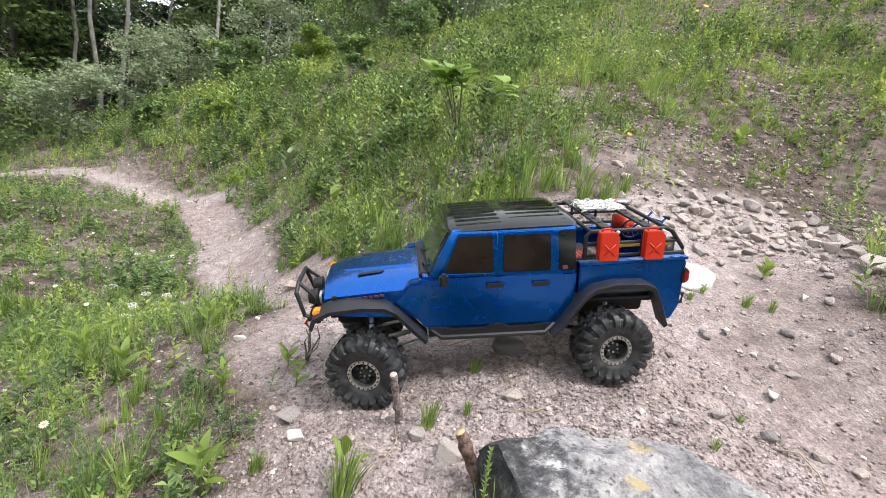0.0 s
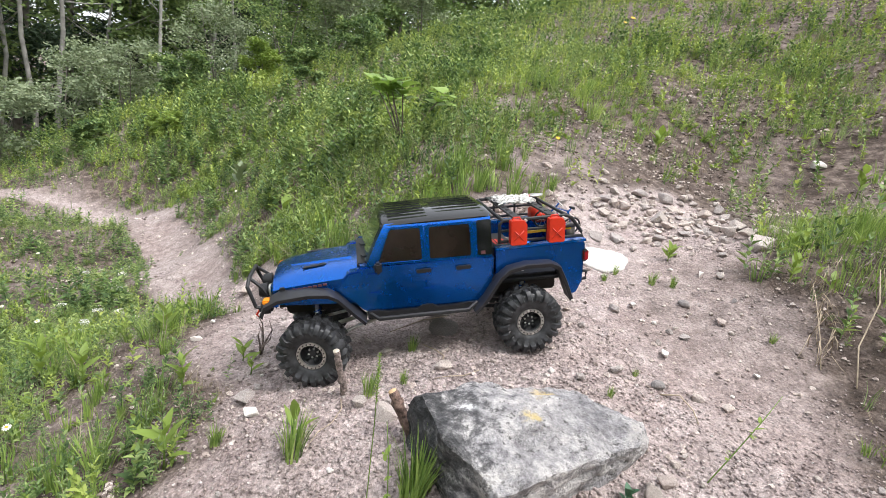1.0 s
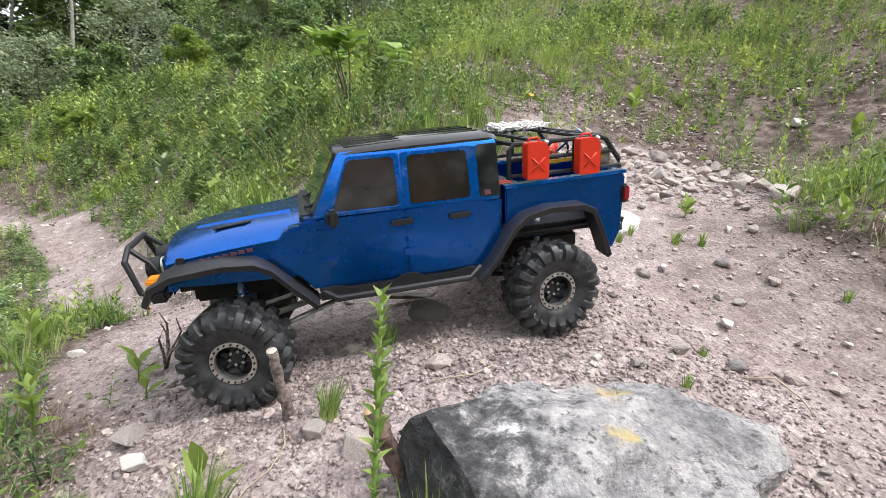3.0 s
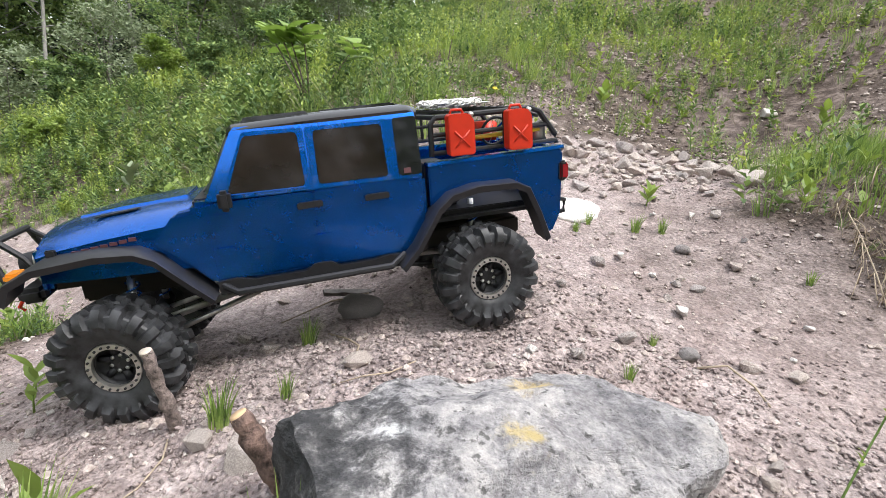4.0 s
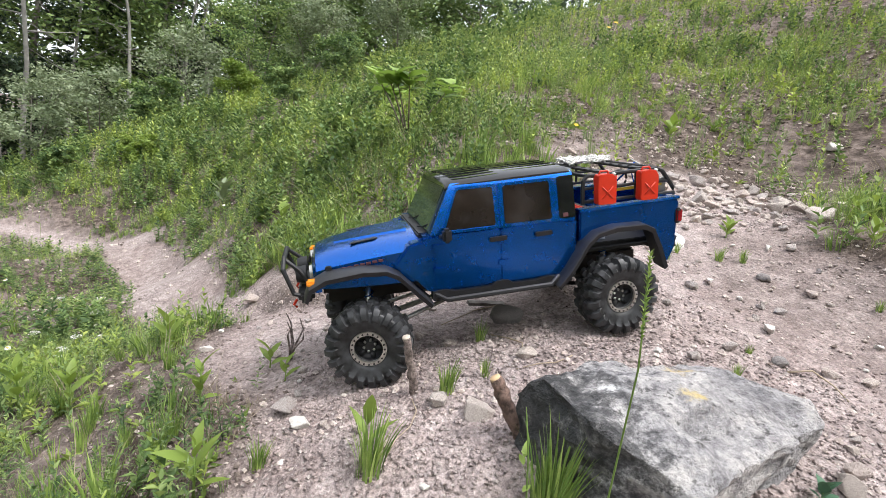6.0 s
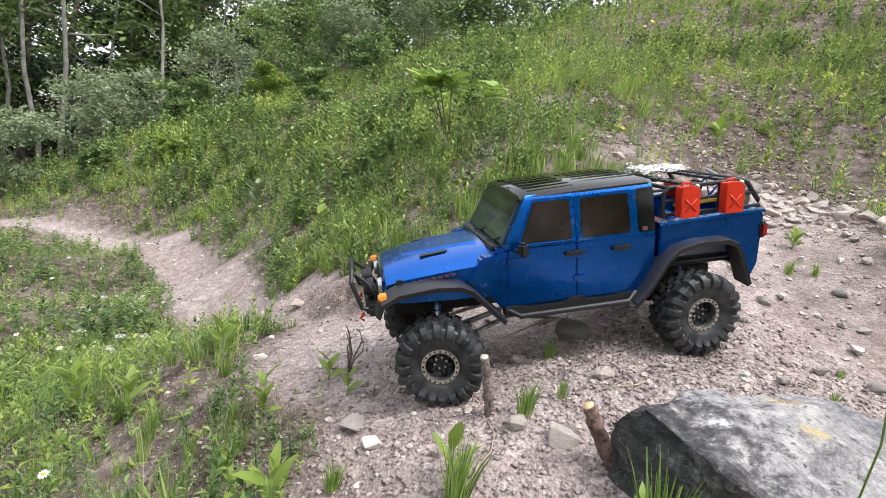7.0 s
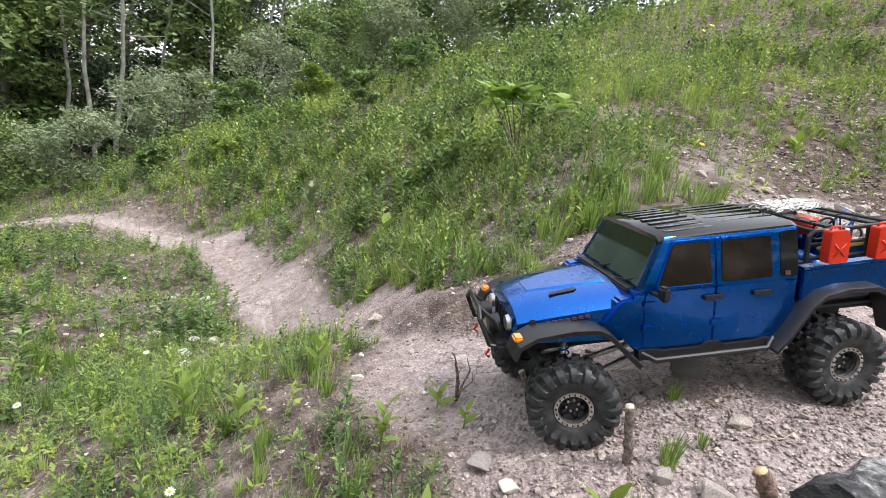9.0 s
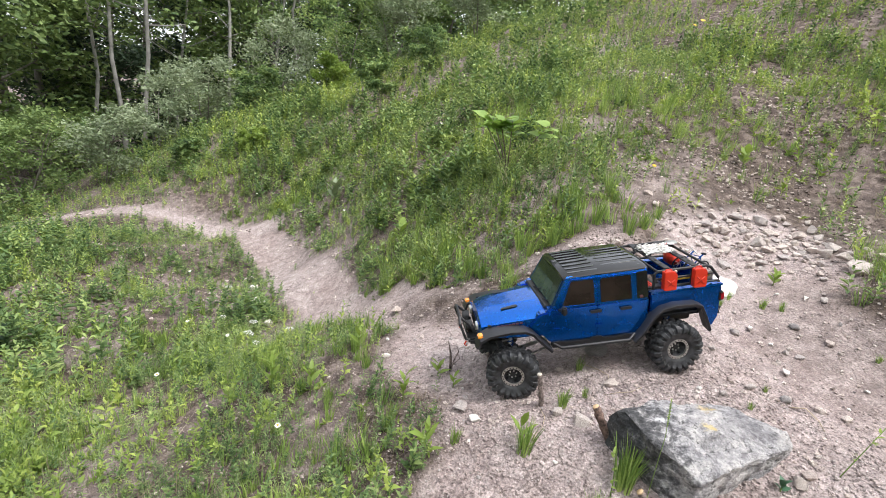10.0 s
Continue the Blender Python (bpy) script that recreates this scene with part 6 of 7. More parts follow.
for s in (-1, 1):
    fd = cab_side("front_door", round_corners([(-0.0935, 0.036), (-0.183, 0.036), (-0.183, 0.1075), (-0.0935, 0.1065)], 0.004), s, 0.0014, 0.003, BLUE, truck)
    rd = cab_side("rear_door", round_corners([(-0.1845, 0.036), (-0.255, 0.036), (-0.276, 0.062), (-0.276, 0.109), (-0.1845, 0.1075)], 0.004), s, 0.0014, 0.003, BLUE, truck)
    ufd = cab_side("upper_frame", round_corners([(-0.104, 0.1085), (-0.1835, 0.1085), (-0.1835, 0.1655), (-0.130, 0.1655)], 0.003), s, 0.0012, 0.002, BLUE, fd)
    urd = cab_side("upper_frame", round_corners([(-0.1845, 0.1085), (-0.272, 0.1085), (-0.272, 0.167), (-0.1845, 0.1655)], 0.003), s, 0.0012, 0.002, BLUE, rd)
    cab_side("window", round_corners([(-0.110, 0.113), (-0.1785, 0.113), (-0.1775, 0.162), (-0.1305, 0.162)], 0.0035), s, 0.0020, 0.0012, TINT, fd, "dark smoked side window")
    cab_side("window", round_corners([(-0.191, 0.113), (-0.258, 0.113), (-0.257, 0.163), (-0.192, 0.162)], 0.0035), s, 0.0020, 0.0012, TINT, rd, "dark smoked side window")
    # thin bright blue strip standing in for the highlight along the sill
    cab_side("window_trim", [(-0.110, 0.1118), (-0.1785, 0.1118), (-0.1785, 0.1130), (-0.110, 0.1130)], s, 0.0026, 0.001, BRIGHT_BLUE, fd, "", 0.0003)
    cab_side("quarter_panel", round_corners([(-0.268, 0.112), (-0.2925, 0.112), (-0.2925, 0.168), (-0.268, 0.167)], 0.003), s, 0.0018, 0.0014, GLOSS_BLACK, truck, "gloss black rear quarter panel")
    cab_side("badge", [(-0.274, 0.114), (-0.281, 0.114), (-0.281, 0.119), (-0.274, 0.119)], s, 0.0028, 0.001, DECAL, truck, "tiny dull red badge", 0)
    for door, x in ((fd, -0.168), (rd, -0.232)):
        cab_side("handle", round_corners([(x, 0.092), (x - 0.024, 0.0925), (x - 0.024, 0.0985), (x, 0.098)], 0.002), s, 0.006, 0.004, MATT_BLACK, door, "black door handle")
    for door, x in ((fd, -0.098), (rd, -0.186)):
        for z in (0.058, 0.089):
            cab_side("hinge", round_corners([(x + 0.006, z), (x - 0.010, z), (x - 0.010, z + 0.0075), (x + 0.006, z + 0.0075)], 0.0015), s, 0.0034, 0.002, BLUE, door, "blue door hinge")
    # rock rail below the doors
    rail = bpart("rock_rail", side_plate(round_corners([(-0.088, 0.021), (-0.262, 0.023), (-0.274, 0.031), (-0.252, 0.034), (-0.235, 0.031), (-0.2, 0.031), (-0.192, 0.037), (-0.176, 0.037), (-0.168, 0.031), (-0.12, 0.031), (-0.105, 0.035), (-0.088, 0.034)], 0.002), s * 0.082, s * 0.0945, 0.001), MATT_BLACK, truck, "black rock rail below the doors")
    rod("step_bar", [(-0.092, s * 0.092, 0.030), (-0.105, s * 0.103, 0.024), (-0.25, s * 0.104, 0.025), (-0.266, s * 0.093, 0.032)], 0.0035, MATT_BLACK, rail)
    mirror = bpart("mirror", box(-0.103, -0.114, s * 0.099, s * 0.113, 0.101, 0.119, 0.003), MATT_BLACK, truck, "black wing mirror")
    rod("mirror_arm", [(-0.104, s * 0.091, 0.106), (-0.107, s * 0.101, 0.107)], 0.003, MATT_BLACK, mirror)

# windscreen, with a dark band along its top
scr = bmesh.new()
q = [(-0.0905, -0.076, 0.1125), (-0.0905, 0.076, 0.1125), (-0.1185, 0.068, 0.1635), (-0.1185, -0.068, 0.1635)]
lo = [scr.verts.new((x + 0.0012, y, z + 0.0007)) for x, y, z in q]
hi = [scr.verts.new((x - 0.003, y, z - 0.0016)) for x, y, z in q]
scr.faces.new(lo), scr.faces.new(hi[::-1])
for k in range(4):
    scr.faces.new((lo[k], hi[k], hi[(k + 1) % 4], lo[(k + 1) % 4]))
bmesh.ops.recalc_face_normals(scr, faces=scr.faces[:])
screen = bpart("windscreen", scr, SCREEN, truck, "greenish tinted windscreen")
bd = bmesh.new()
q = [(-0.1082, -0.0705, 0.1445), (-0.1082, 0.0705, 0.1445), (-0.1188, 0.0675, 0.1638), (-0.1188, -0.0675, 0.1638)]
lo = [bd.verts.new((x + 0.0022, y, z + 0.0012)) for x, y, z in q]
hi = [bd.verts.new((x + 0.0005, y, z + 0.0003)) for x, y, z in q]
bd.faces.new(lo), bd.faces.new(hi[::-1])
for k in range(4):
    bd.faces.new((lo[k], hi[k], hi[(k + 1) % 4], lo[(k + 1) % 4]))
bmesh.ops.recalc_face_normals(bd, faces=bd.faces[:])
bpart("tint_band", bd, SCREEN_EDGE, screen)
bpart("rear_window", box(-0.2915, -0.294, -0.055, 0.055, 0.122, 0.160, 0.001), TINT, truck, "dark rear window")

# roof: gloss black, ribbed lengthways, in two halves
def roof_section(x, hw, z):
    return [(x, -hw, z - 0.007), (x, -hw - 0.001, z - 0.003), (x, -hw + 0.006, z + 0.002), (x, 0, z + 0.0045), (x, hw - 0.006, z + 0.002), (x, hw + 0.001, z - 0.003), (x, hw, z - 0.007)]


roof = bpart("roof", loft([roof_section(-0.117, 0.073, 0.1675), roof_section(-0.122, 0.0765, 0.1705), roof_section(-0.2, 0.0785, 0.1745), roof_section(-0.285, 0.0785, 0.1765), roof_section(-0.295, 0.0765, 0.1735)]), GLOSS_BLACK, truck, "gloss black ribbed roof")
for x0, x1 in ((-0.130, -0.192), (-0.206, -0.284)):
    for k in range(8):
        y = -0.063 + k * 0.018
        z0, z1 = (0.1755 - 0.00105 * (abs(y) / 0.03) ** 1.6 + 0.0135 * (-0.13 - xx) / 0.155 * 0.28 for xx in (x0, x1))
        zb = 0.0028
        bpart("rib", loft([[(x0, y - 0.0042, z0 - zb), (x0, y + 0.0042, z0 - zb), (x0, y + 0.003, z0 + 0.0022), (x0, y - 0.003, z0 + 0.0022)],
                           [(x1, y - 0.0042, z1 - zb), (x1, y + 0.0042, z1 - zb), (x1, y + 0.003, z1 + 0.0030), (x1, y - 0.003, z1 + 0.0030)]]), GLOSS_BLACK, roof)
bpart("seam", loft([[(-0.196, -0.076, 0.168), (-0.202, -0.076, 0.168), (-0.202, 0, 0.1785), (-0.196, 0, 0.1785)], [(-0.196, 0.076, 0.168), (-0.202, 0.076, 0.168), (-0.202, 0.02, 0.1785), (-0.196, 0.02, 0.1785)]]), GLOSS_BLACK, roof)

# --- load bed
bed = bpart("bed_floor", box(-0.299, -0.446, -0.080, 0.080, 0.056, 0.060), MATT_BLACK)
arch = [(-0.299, 0.118), (-0.448, 0.122), (-0.453, 0.118), (-0.450, 0.050), (-0.440, 0.030), (-0.427, 0.030), (-0.410, 0.072), (-0.395, 0.086), (-0.330, 0.088), (-0.312, 0.078), (-0.299, 0.058)]
for s in (-1, 1):
    wall = bpart("bed_side", side_plate(arch, s * 0.0795, s * 0.0915, 0.0018), BLUE)
    bpart("bed_rail", loft([[(-0.2985, s * 0.078, 0.1175), (-0.2985, s * 0.0925, 0.1175), (-0.2985, s * 0.0915, 0.121), (-0.2985, s * 0.079, 0.121)], [(-0.4535, s * 0.078, 0.1215), (-0.4535, s * 0.0925, 0.1215), (-0.4535, s * 0.0915, 0.125), (-0.4535, s * 0.079, 0.125)]]), BLUE, wall)
    lamp = bpart("tail_lamp", box(-0.4475, -0.4565, s * 0.076, s * 0.0945, 0.086, 0.108, 0.002), MATT_BLACK, truck, "square red tail lamp")
    bpart("lens", box(-0.449, -0.4578, s * 0.0775, s * 0.0952, 0.0885, 0.1055, 0.0015), RED_LENS, lamp, "red lens")
bpart("bed_front", box(-0.2975, -0.302, -0.0795, 0.0795, 0.056, 0.119, 0.001), MATT_BLACK)
gate = bpart("tailgate", box(-0.446, -0.4535, -0.0755, 0.0755, 0.052, 0.1235, 0.0025), BLUE)
bpart("ridge", box(-0.4515, -0.4555, -0.072, 0.072, 0.062, 0.066, 0.0012), BRIGHT_BLUE, gate)
bpart("latch_plate", box(-0.4525, -0.4555, -0.016, 0.016, 0.099, 0.110, 0.0015), MATT_BLACK, gate)
bpart("bar", box(-0.4548, -0.4562, -0.012, 0.012, 0.1025, 0.1065), DECAL, gate, "small dull red bar")
bpart("bar", box(-0.4525, -0.4545, -0.020, 0.020, 0.078, 0.088), MATT_BLACK, gate, "dark bar")
bumper = bpart("rear_bumper", box(-0.449, -0.462, -0.070, 0.070, 0.036, 0.047, 0.003), MATT_BLACK, truck, "black rear bumper")
for s in (-1, 1):
    rod("bumper_tube", [(-0.452, s * 0.064, 0.042), (-0.468, s * 0.068, 0.046), (-0.470, s * 0.066, 0.058), (-0.458, s * 0.073, 0.062)], 0.0028, MATT_BLACK, bumper)
bm = bmesh.new()
bmesh.ops.create_cone(bm, cap_ends=False, segments=14, radius1=0.0045, radius2=0.0045, depth=0.004, matrix=Matrix.Translation((-0.452, 0.058, 0.028)) @ Matrix.Rotation(radians(90), 4, "X"))
bpart("tow_shackle", bm, STEEL, bumper, "silver tow shackle")

# --- wheel-arch flares
def flare(outline, s, w0, w1, t=0.006):
    secs = []
    for k, (x, z) in enumerate(outline):
        a, b = Vector(outline[max(0, k - 1)]), Vector(outline[min(len(outline) - 1, k + 1)])
        d = (b - a).normalized()
        nrm = Vector((d.y, -d.x))
        if nrm.y < 0 and abs(nrm.y) > 0.3:
            nrm = -nrm
        i = Vector((x, z)) - nrm * t
        secs.append([(x, s * w0, z), (x, s * w1, z - 0.001), (x + (i.x - x) * 0.35, s * (w1 + 0.003), z + (i.y - z) * 0.4), (i.x, s * (w1 + 0.001), i.y - 0.003), (i.x, s * w0, i.y)])
    return loft(secs)


for s in (-1, 1):
    bpart("front_flare", flare([(0.073, 0.050), (0.066, 0.065), (0.045, 0.075), (0.0, 0.079), (-0.030, 0.0765), (-0.046, 0.068), (-0.068, 0.043), (-0.086, 0.024)], s, 0.074, 0.108, 0.005), FLARE, truck, "wide grey-black front wheel flare")
    bpart("rear_flare", flare([(-0.258, 0.024), (-0.276, 0.042), (-0.300, 0.078), (-0.316, 0.091), (-0.345, 0.097), (-0.388, 0.096), (-0.404, 0.088), (-0.417, 0.060), (-0.428, 0.030)], s, 0.084, 0.108), FLARE, truck, "wide grey-black rear wheel flare")
    bpart("inner_arch", side_plate([(0.050, 0.040), (0.050, 0.080), (-0.06, 0.080), (-0.07, 0.040)], s * 0.050, s * 0.058), INTERIOR)

# --- front bumper and bull bar
fb = bpart("front_bumper", box(0.083, 0.062, -0.058, 0.058, 0.030, 0.044, 0.004), MATT_BLACK, truck, "black front bumper with a winch")
rod("bull_bar", [(0.070, 0.052, 0.036), (0.088, 0.050, 0.042), (0.098, 0.044, 0.075), (0.096, 0.030, 0.086), (0.096, -0.030, 0.086), (0.098, -0.044, 0.075), (0.088, -0.050, 0.042), (0.070, -0.052, 0.036)], 0.0032, MATT_BLACK, fb)
for s in (-1, 1):
    rod("brace", [(0.096, s * 0.030, 0.085), (0.078, s * 0.034, 0.068), (0.066, s * 0.036, 0.046)], 0.0028, MATT_BLACK, fb)
    bm = bmesh.new()
    bmesh.ops.create_cone(bm, cap_ends=True, segments=18, radius1=0.0125, radius2=0.0105, depth=0.014, matrix=Matrix.Translation((0.077, s * 0.024, 0.060)) @ Matrix.Rotation(radians(90), 4, "Y"))
    lampf = bpart("spot_lamp", bm, MATT_BLACK, fb, "round black spot lamp")
    rod("tow_hook", [(0.086, s * 0.040, 0.031), (0.091, s * 0.040, 0.024), (0.087, s * 0.040, 0.020)], 0.0018, RED, fb, "red tow hook", 6)
bm = bmesh.new()
bmesh.ops.create_cone(bm, cap_ends=True, segments=16, radius1=0.008, radius2=0.008, depth=0.034, matrix=Matrix.Translation((0.074, 0, 0.046)) @ Matrix.Rotation(radians(90), 4, "X"))
bpart("winch_drum", bm, STEEL, fb)

# --- bed rack: tubes, straps and plates
rack = bpart("rack_base", box(-0.318, -0.438, -0.072, 0.072, 0.060, 0.066, 0.001), MATT_BLACK, truck, "black tubular bed rack")
for s in (-1, 1):
    y = s * 0.0845
    rod("rail", [(-0.306, y, 0.126), (-0.3065, y, 0.158), (-0.312, y, 0.164), (-0.418, y, 0.166), (-0.428, y, 0.162), (-0.447, y, 0.137), (-0.449, y, 0.127)], 0.0030, MATT_BLACK, rack)
    rod("lower_rail", [(-0.306, y, 0.129), (-0.449, y, 0.130)], 0.0026, MATT_BLACK, rack)
    rod("middle_rail", [(-0.307, y, 0.147), (-0.438, y, 0.148)], 0.0024, MATT_BLACK, rack)
    for x in (-0.345, -0.387):
        rod("post", [(x, y, 0.128), (x, y, 0.165)], 0.0022, MATT_BLACK, rack)
for x in (-0.334, -0.394):
    plate = bpart("cross_plate", box(x + 0.007, x - 0.007, -0.0845, 0.0845, 0.1665, 0.1695, 0.001), MATT_BLACK, rack)
    for k in range(6):
        bm = bmesh.new()
        bmesh.ops.create_cone(bm, cap_ends=True, segments=10, radius1=0.0032, radius2=0.0032, depth=0.0012, matrix=Matrix.Translation((x, -0.058 + k * 0.0232, 0.1698)))
        bpart("hole", bm, INTERIOR, plate)
rod("cross_tube", [(-0.312, -0.084, 0.164), (-0.312, 0.084, 0.164)], 0.0028, MATT_BLACK, rack)
rod("cross_tube", [(-0.420, -0.084, 0.166), (-0.420, 0.084, 0.166)], 0.0028, MATT_BLACK, rack)
bpart("battery_box", box(-0.306, -0.345, -0.030, 0.050, 0.066, 0.112, 0.003), MATT_BLACK, rack)
for k in range(4):
    bpart("bar", box(-0.312 - k * 0.006, -0.315 - k * 0.006, 0.012, 0.040, 0.1115, 0.1128), RED, rack, "red bar")

# --- chassis, axles and springs
chassis = bpart("chassis", box(0.045, -0.43, -0.026, 0.026, 0.014, 0.036, 0.003), INTERIOR, truck)
bpart("inner_body", box(-0.098, -0.296, -0.080, 0.080, 0.026, 0.104, 0.002), INTERIOR, truck)
for x in (0.0, -0.35):
    ax = part("axle", tube([(x, -0.085, 0), (x, -0.02, 0.001), (x, 0.02, 0.001), (x, 0.085, 0)], [0.008, 0.0075, 0.0075, 0.008], 12), MATT_BLACK, truck)
    bm = bmesh.new()
    bmesh.ops.create_uvsphere(bm, u_segments=14, v_segments=10, radius=0.017, matrix=Matrix.Translation((x, 0.012, 0.002)))
    part("differential", bm, MATT_BLACK, ax)
    for s in (-1, 1):
        part("link", tube([(x, s * 0.055, -0.004), (-0.13 if x == 0 else -0.22, s * 0.03, 0.018)], 0.003, 8), STEEL if x == 0 else MATT_BLACK, ax)
        sh = part("shock", tube([(x - 0.004, s * 0.06, 0.006), (x - 0.012, s * 0.056, 0.07)], [0.0035, 0.0035], 10), STEEL, truck, "silver shock absorber")
        coil = []
        for k in range(49):
            a, t = k * 2 * math.pi / 8, k / 48
            coil.append((x - 0.004 - 0.008 * t + 0.0062 * math.cos(a), s * (0.06 - 0.004 * t) + 0.0062 * math.sin(a), 0.012 + 0.05 * t))
        part("spring", tube(coil, 0.0011, 5), BRIGHT_BLUE, sh, "blue coil spring")
part("drive_shaft", tube([(-0.015, 0.012, 0.004), (-0.17, 0.0, 0.022), (-0.335, 0.012, 0.004)], 0.004, 8), STEEL, truck)

# --- wheels
R_OUT, R_BEAD, HALF = 0.0535, 0.0215, 0.0215


def tyre_mesh():
    """A mud tyre moulded in one piece: staggered lugs over the tread that run down the sidewalls."""
    bm = bmesh.new()
    half = [(R_BEAD, 0.72, 0), (R_BEAD + 0.004, 0.93, 0), (0.0300, 1.02, 0), (0.0365, 1.05, 0), (0.0385, 1.05, 3), (0.0440, 1.03, 3), (0.0480, 0.96, 3), (0.0494, 0.88, 2), (0.0498, 0.64, 2), (0.0500, 0.40, 2),
            (0.0500, 0.345, 0), (0.0500, 0.31, 0), (0.0500, 0.27, 1), (0.0500, 0.07, 1), (0.0500, 0.02, 0)]
    prof = [(r, y, k, 1) for r, y, k in half] + [(r, -y, k, -1) for r, y, k in half[::-1]]
    lugs, per = 20, 9
    n = lugs * per
    rings = []
    for q in range(n):
        a, ring = 2 * math.pi * q / n, []
        for r, y, kind, side in prof:
            u = (q / per + (0.5 if side > 0 else 0.0) + (0.30 * (1 - abs(y)) if kind > 1 else 0.62 + 0.5 * abs(y))) % 1.0
            wide = u < (0.60 if kind > 1 else 0.52)
            if kind and wide:
                r, y = (r + 0.0050, y) if kind == 1 else (r + 0.0056, y * 1.03) if kind == 2 else (r + 0.0028, y * 1.15)
            ring.append(bm.verts.new((r * math.cos(a), y * HALF, r * math.sin(a))))
        rings.append(ring)
    for q in range(n):
        for j in range(len(prof) - 1):
            bm.faces.new((rings[q][j], rings[q][j + 1], rings[(q + 1) % n][j + 1], rings[(q + 1) % n][j]))
    bmesh.ops.recalc_face_normals(bm, faces=bm.faces[:])
    return bm


def lathe_y(prof, n=36):
    bm = bmesh.new()
    rings = [[bm.verts.new((r * math.cos(2 * math.pi * k / n), y, r * math.sin(2 * math.pi * k / n))) for r, y in prof] for k in range(n)]
    for k in range(n):
        for j in range(len(prof) - 1):
            bm.faces.new((rings[k][j], rings[k][j + 1], rings[(k + 1) % n][j + 1], rings[(k + 1) % n][j]))
    bmesh.ops.recalc_face_normals(bm, faces=bm.faces[:])
    return bm


def build_wheel(x, y, turn, spin):
    hang = TWIST * (1 if y > 0 else -1) * (1 if x > -0.1 else -1)
    w = part("wheel", lathe_y([(0.004, -0.008), (0.019, -0.010), (0.0205, -0.014), (0.0212, 0.013), (0.0192, 0.016), (0.0184, 0.009), (0.015, 0.004), (0.0095, 0.003), (0.0085, 0.008), (0.004, 0.009), (0.0005, 0.009)]), MATT_BLACK, truck, "black beadlock wheel with a chunky tyre")
    w.matrix_basis = pose(x, y, hang, 0, spin, turn) if y > 0 else pose(x, y, hang, 0, spin, 180 + turn)
    t = part("tyre", tyre_mesh(), TYRE, w, "dusty black mud tyre with chunky lugs")
    sharp_shade(t, 30)
    ring = part("beadlock_ring", lathe_y([(0.0182, 0.0145), (0.0182, 0.0190), (0.0228, 0.0190), (0.0234, 0.0175), (0.0234, 0.0145), (0.0182, 0.0145)]), STEEL, w, "silver beadlock ring")
    sharp_shade(ring)
    for k in range(20):
        a = 2 * math.pi * k / 20
        bm = bmesh.new()
        bmesh.ops.create_cone(bm, cap_ends=True, segments=6, radius1=0.0012, radius2=0.0011, depth=0.0016, matrix=Matrix.Translation((0.0206 * math.cos(a), 0.0195, 0.0206 * math.sin(a))) @ Matrix.Rotation(radians(90), 4, "X"))
        part("bolt", bm, MATT_BLACK, ring)
    for k in range(6):
        a = 2 * math.pi * k / 6
        bm = bmesh.new()
        bmesh.ops.create_cone(bm, cap_ends=True, segments=6, radius1=0.0019, radius2=0.0017, depth=0.003, matrix=Matrix.Translation((0.0075 * math.cos(a), 0.0075, 0.0075 * math.sin(a))) @ Matrix.Rotation(radians(90), 4, "X"))
        part("wheel_nut", bm, STEEL, w)
        bm = box(0.008, 0.019, 0.002, 0.009, -0.003, 0.003, 0.001)
        bm.transform(Matrix.Rotation(a + 0.5, 4, "Y"))
        part("spoke", bm, MATT_BLACK, w)
    return w


build_wheel(0.0, 0.1, -13, 10)
build_wheel(-0.35, 0.1, 0, 33)
build_wheel(0.0, -0.1, -13, 50)
build_wheel(-0.35, -0.1, 0, 20)

# --- what the truck carries
LOAD = AXLES @ BODY


def carried(name, x, y, z, label, category, group="", rx=0, ry=0, rz=0):
    return thing(name, LOAD @ pose(x, y, z, rx, ry, rz), label, category, group)


for x in (-0.334, -0.398):
    can = carried("jerry_can", x, 0.0945, 0.146, "red plastic jerry can strapped to the bed rack", "jerry can", "jerry cans")
    b = part("can_body", side_plate(round_corners([(0.0135, -0.020), (-0.0135, -0.020), (-0.0135, 0.014), (-0.0075, 0.0205), (0.0135, 0.0205)], 0.003), -0.0065, 0.0065, 0.0018), RED, can)
    sharp_shade(b)
    for a in (-45, 45):
        bm = box(-0.011, 0.011, 0.0066, 0.0074, -0.0009, 0.0009)
        bm.transform(Matrix.Translation((0, 0, -0.004)) @ Matrix.Rotation(radians(a), 4, "Y"))
        part("pressed_cross", bm, RED, can)
    part("spout", tube([(-0.011, 0, 0.017), (-0.0135, 0, 0.0205)], 0.0028, 10), STEEL, can, "silver spout cap")
    part("handle", tube([(0.010, 0, 0.0205), (0.008, 0, 0.0245), (-0.002, 0, 0.0245), (-0.004, 0, 0.0205)], 0.0014, 6), RED, can)

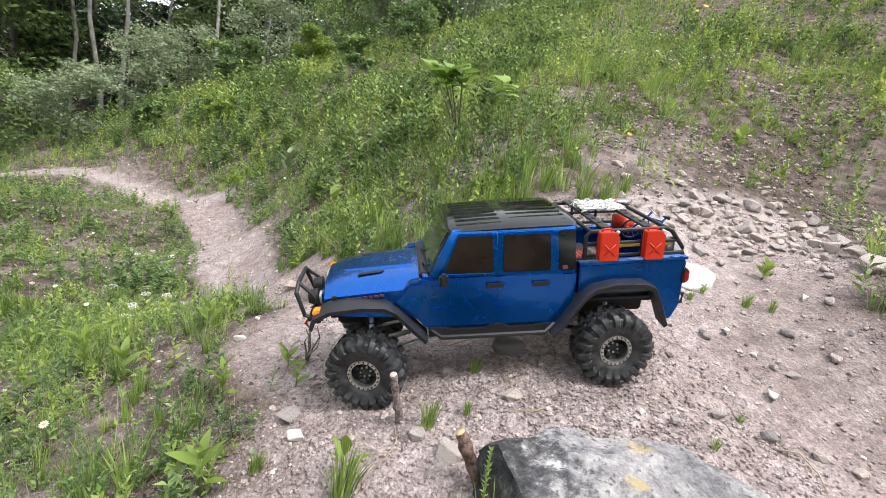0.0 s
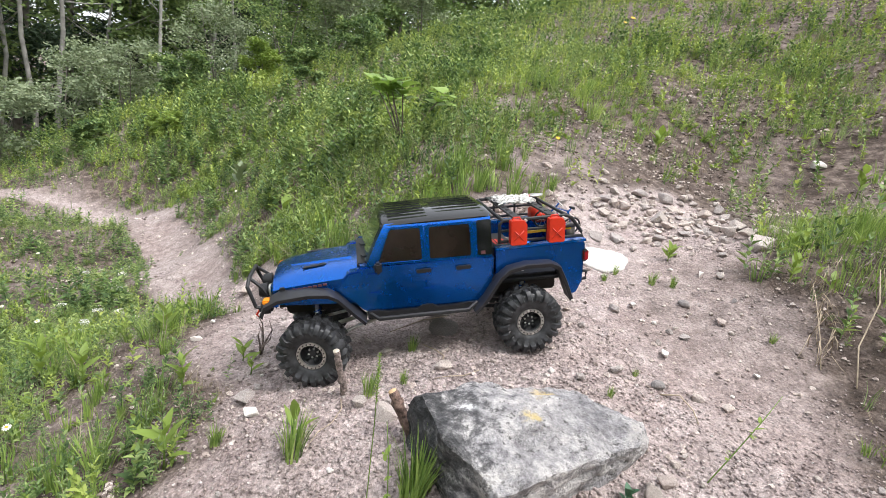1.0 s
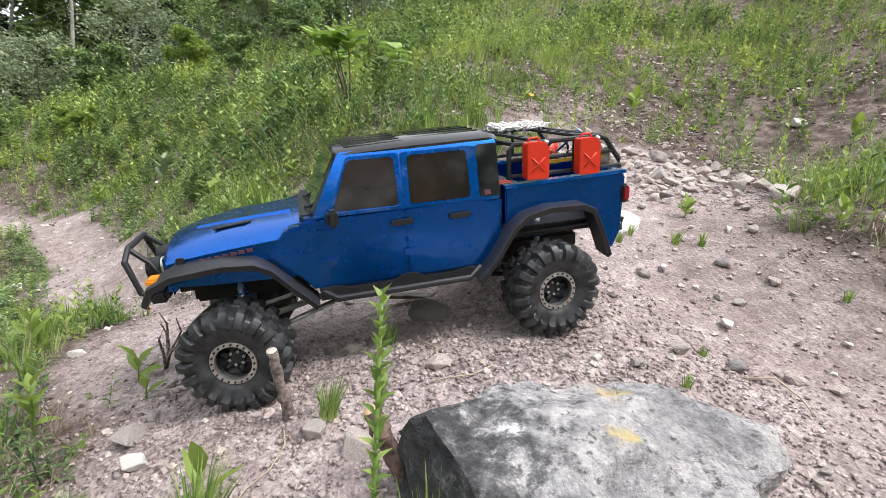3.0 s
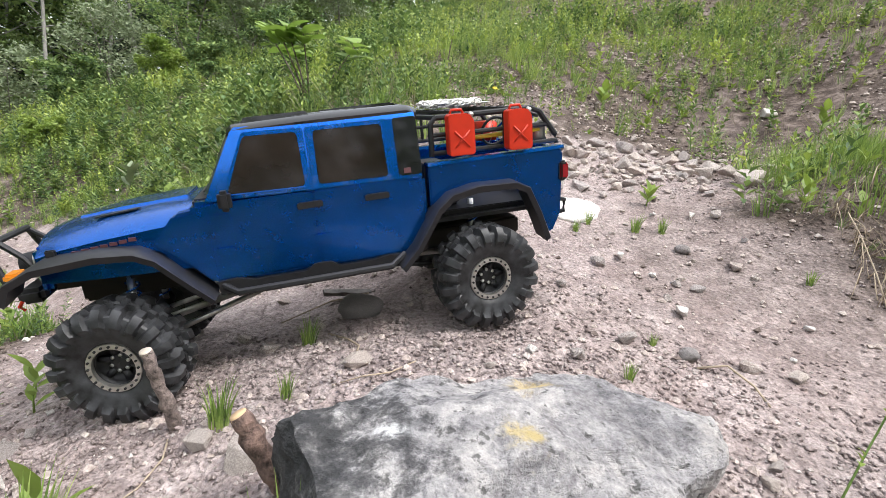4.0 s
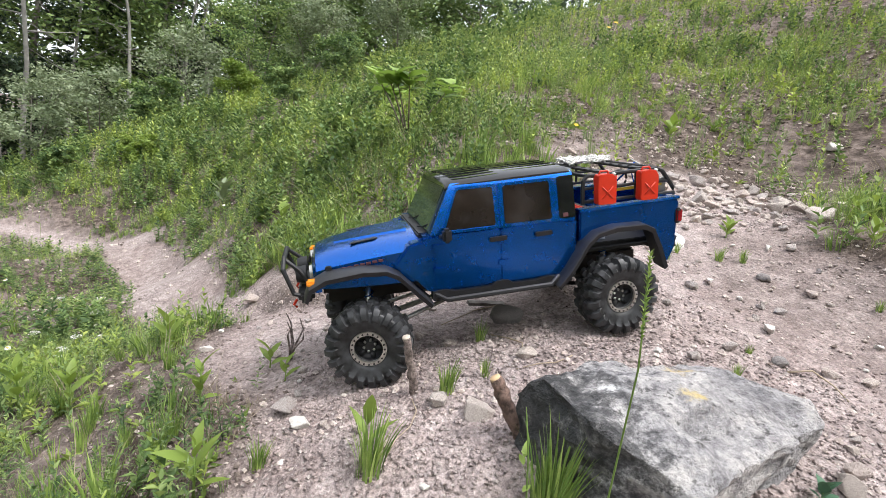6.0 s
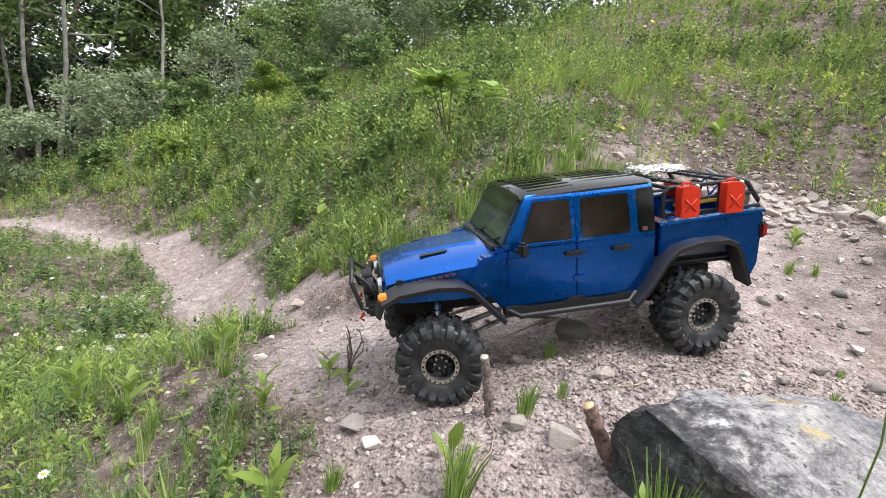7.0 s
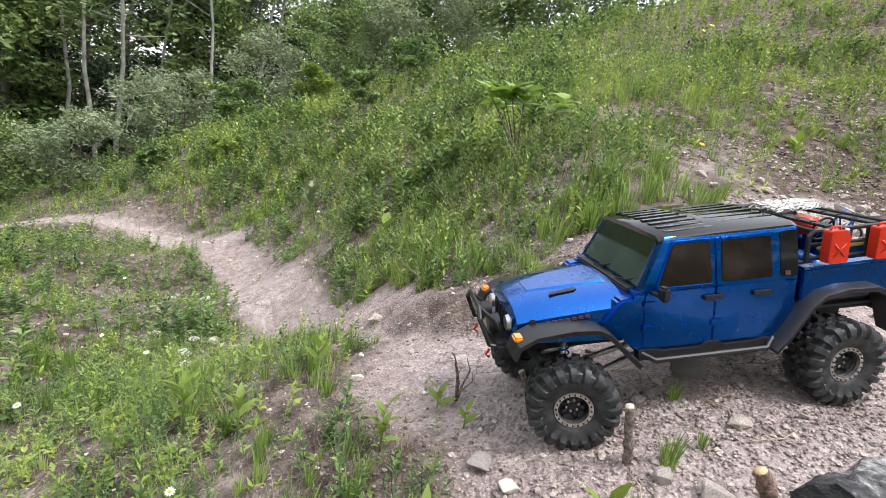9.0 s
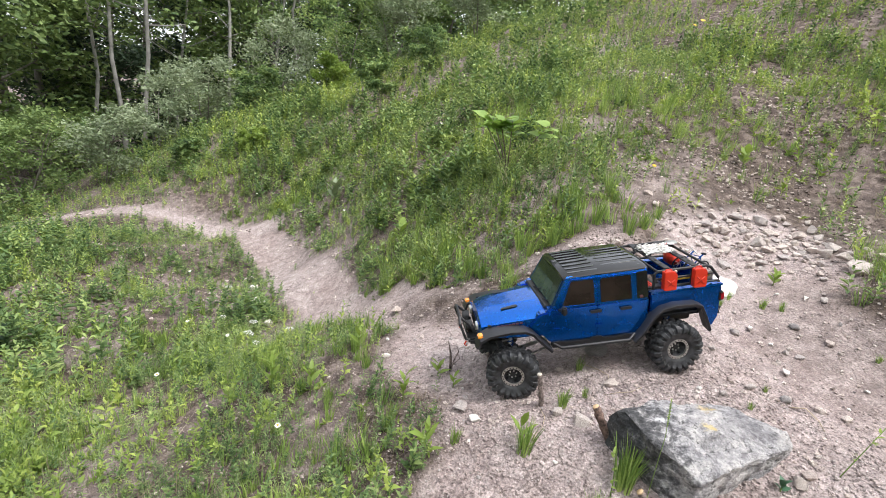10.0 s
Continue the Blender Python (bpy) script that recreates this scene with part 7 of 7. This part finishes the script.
chain = carried("chain", -0.362, -0.02, 0.1715, "heap of pale silver steel chain on the rack", "chain")
rc = random.Random(12)
LINK = tube([(0.0042 * math.cos(2 * math.pi * k / 12), 0.0026 * math.sin(2 * math.pi * k / 12), 0) for k in range(13)], 0.0009, 5, False)
LINK_ME = bpy.data.meshes.new("link")
for f in LINK.faces:
    f.smooth = True
LINK.to_mesh(LINK_ME)
LINK.free()
LINK_ME.materials.append(plain("pale_chain_metal", (0.72, 0.71, 0.68), 0.4, 0.6, spread=0.2, scale=200))
for k in range(170):
    t = k / 169
    row = int(t * 7)
    u = (t * 7) % 1
    xx = (-0.032 + 0.064 * (u if row % 2 == 0 else 1 - u)) + rc.uniform(-0.002, 0.002)
    yy = -0.024 + row * 0.0078 + rc.uniform(-0.003, 0.003)
    ob = new("link", LINK_ME)
    ob.parent = chain
    ob.matrix_basis = pose(xx, yy, 0.001 + rc.uniform(0, 0.006), rc.uniform(-70, 70), rc.uniform(-30, 30), rc.uniform(-35, 35))

bottle = carried("gas_bottle", -0.372, 0.012, 0.104, "small metallic blue gas bottle in the truck bed", "gas bottle", rz=80)
part("cylinder", tube([(-0.03, 0, 0), (-0.027, 0, 0), (0.022, 0, 0), (0.028, 0, 0), (0.033, 0, 0)], [0.007, 0.0105, 0.0105, 0.007, 0.003], 16), BRIGHT_BLUE, bottle)
part("valve", tube([(0.033, 0, 0), (0.038, 0, 0)], 0.003, 8), STEEL, bottle)
spade = carried("spade", -0.395, -0.045, 0.174, "spade with a grey blade and red handle on the rack", "spade", rz=20)
part("shaft", tube([(0.06, 0, 0), (-0.01, 0, 0)], 0.002, 8), RED, spade, "red shaft")
part("spade_blade", side_plate(round_corners([(-0.008, -0.010), (-0.03, -0.012), (-0.042, 0.0), (-0.03, 0.012), (-0.008, 0.010)], 0.003), -0.0008, 0.0008), GREY_BLADE, spade, "pale grey blade").matrix_basis = pose(0, 0, 0, 90, 0, 0)
axe = carried("axe", -0.375, 0.080, 0.140, "toy axe with a yellow handle strapped inside the rack", "axe")
part("axe_handle", tube([(0.05, 0, 0), (-0.055, 0, 0.003)], 0.0024, 8), YELLOW, axe, "yellow handle")
part("axe_head", side_plate([(-0.048, -0.008), (-0.062, -0.014), (-0.062, 0.014), (-0.048, 0.010)], -0.0015, 0.0015, 0.0005), GREY_BLADE, axe, "grey axe head")
ext = carried("fire_extinguisher", -0.302, -0.03, 0.152, "small red extinguisher behind the cab", "extinguisher", rx=90)
part("tank", tube([(0, 0, -0.018), (0, 0, -0.016), (0, 0, 0.012), (0, 0, 0.017)], [0.004, 0.0055, 0.0055, 0.002], 12), RED, ext)
toolbox = carried("tool_box", -0.418, -0.045, 0.138, "small red tool case in the truck bed", "tool case")
part("case", box(-0.012, 0.012, -0.018, 0.018, -0.012, 0.012, 0.002), RED, toolbox)

bike = carried("toy_bicycle", -0.447, -0.015, 0.128, "tiny blue toy bicycle leaning over the tailgate", "toy bicycle", rx=-18, ry=-20, rz=10)
for x in (-0.032, 0.032):
    wv = part("bicycle_wheel", tube([(x + 0.0175 * math.cos(a * math.pi / 12), 0, 0.0175 * math.sin(a * math.pi / 12)) for a in range(25)], 0.0018, 6, False), MATT_BLACK, bike, "black bicycle wheel")
    for k in range(8):
        a = k * math.pi / 4
        part("bicycle_spoke", tube([(x, 0, 0), (x + 0.0165 * math.cos(a), 0, 0.0165 * math.sin(a))], 0.0004, 4), STEEL, wv)
for name, pts in (("frame_tube", [(-0.032, 0, 0), (-0.006, 0, 0.002), (0.020, 0, 0.026), (-0.010, 0, 0.026), (-0.032, 0, 0)]), ("frame_tube", [(-0.006, 0, 0.002), (-0.012, 0, 0.034)]), ("fork", [(0.032, 0, 0), (0.020, 0, 0.026), (0.018, 0, 0.036)])):
    part(name, tube(pts, 0.0016, 6), BRIGHT_BLUE, bike)
part("handlebar", tube([(0.018, -0.012, 0.037), (0.018, 0.012, 0.037)], 0.0012, 6), STEEL, bike)
part("saddle", tube([(-0.018, 0, 0.035), (-0.006, 0, 0.035)], [0.003, 0.0015], 6), MATT_BLACK, bike)
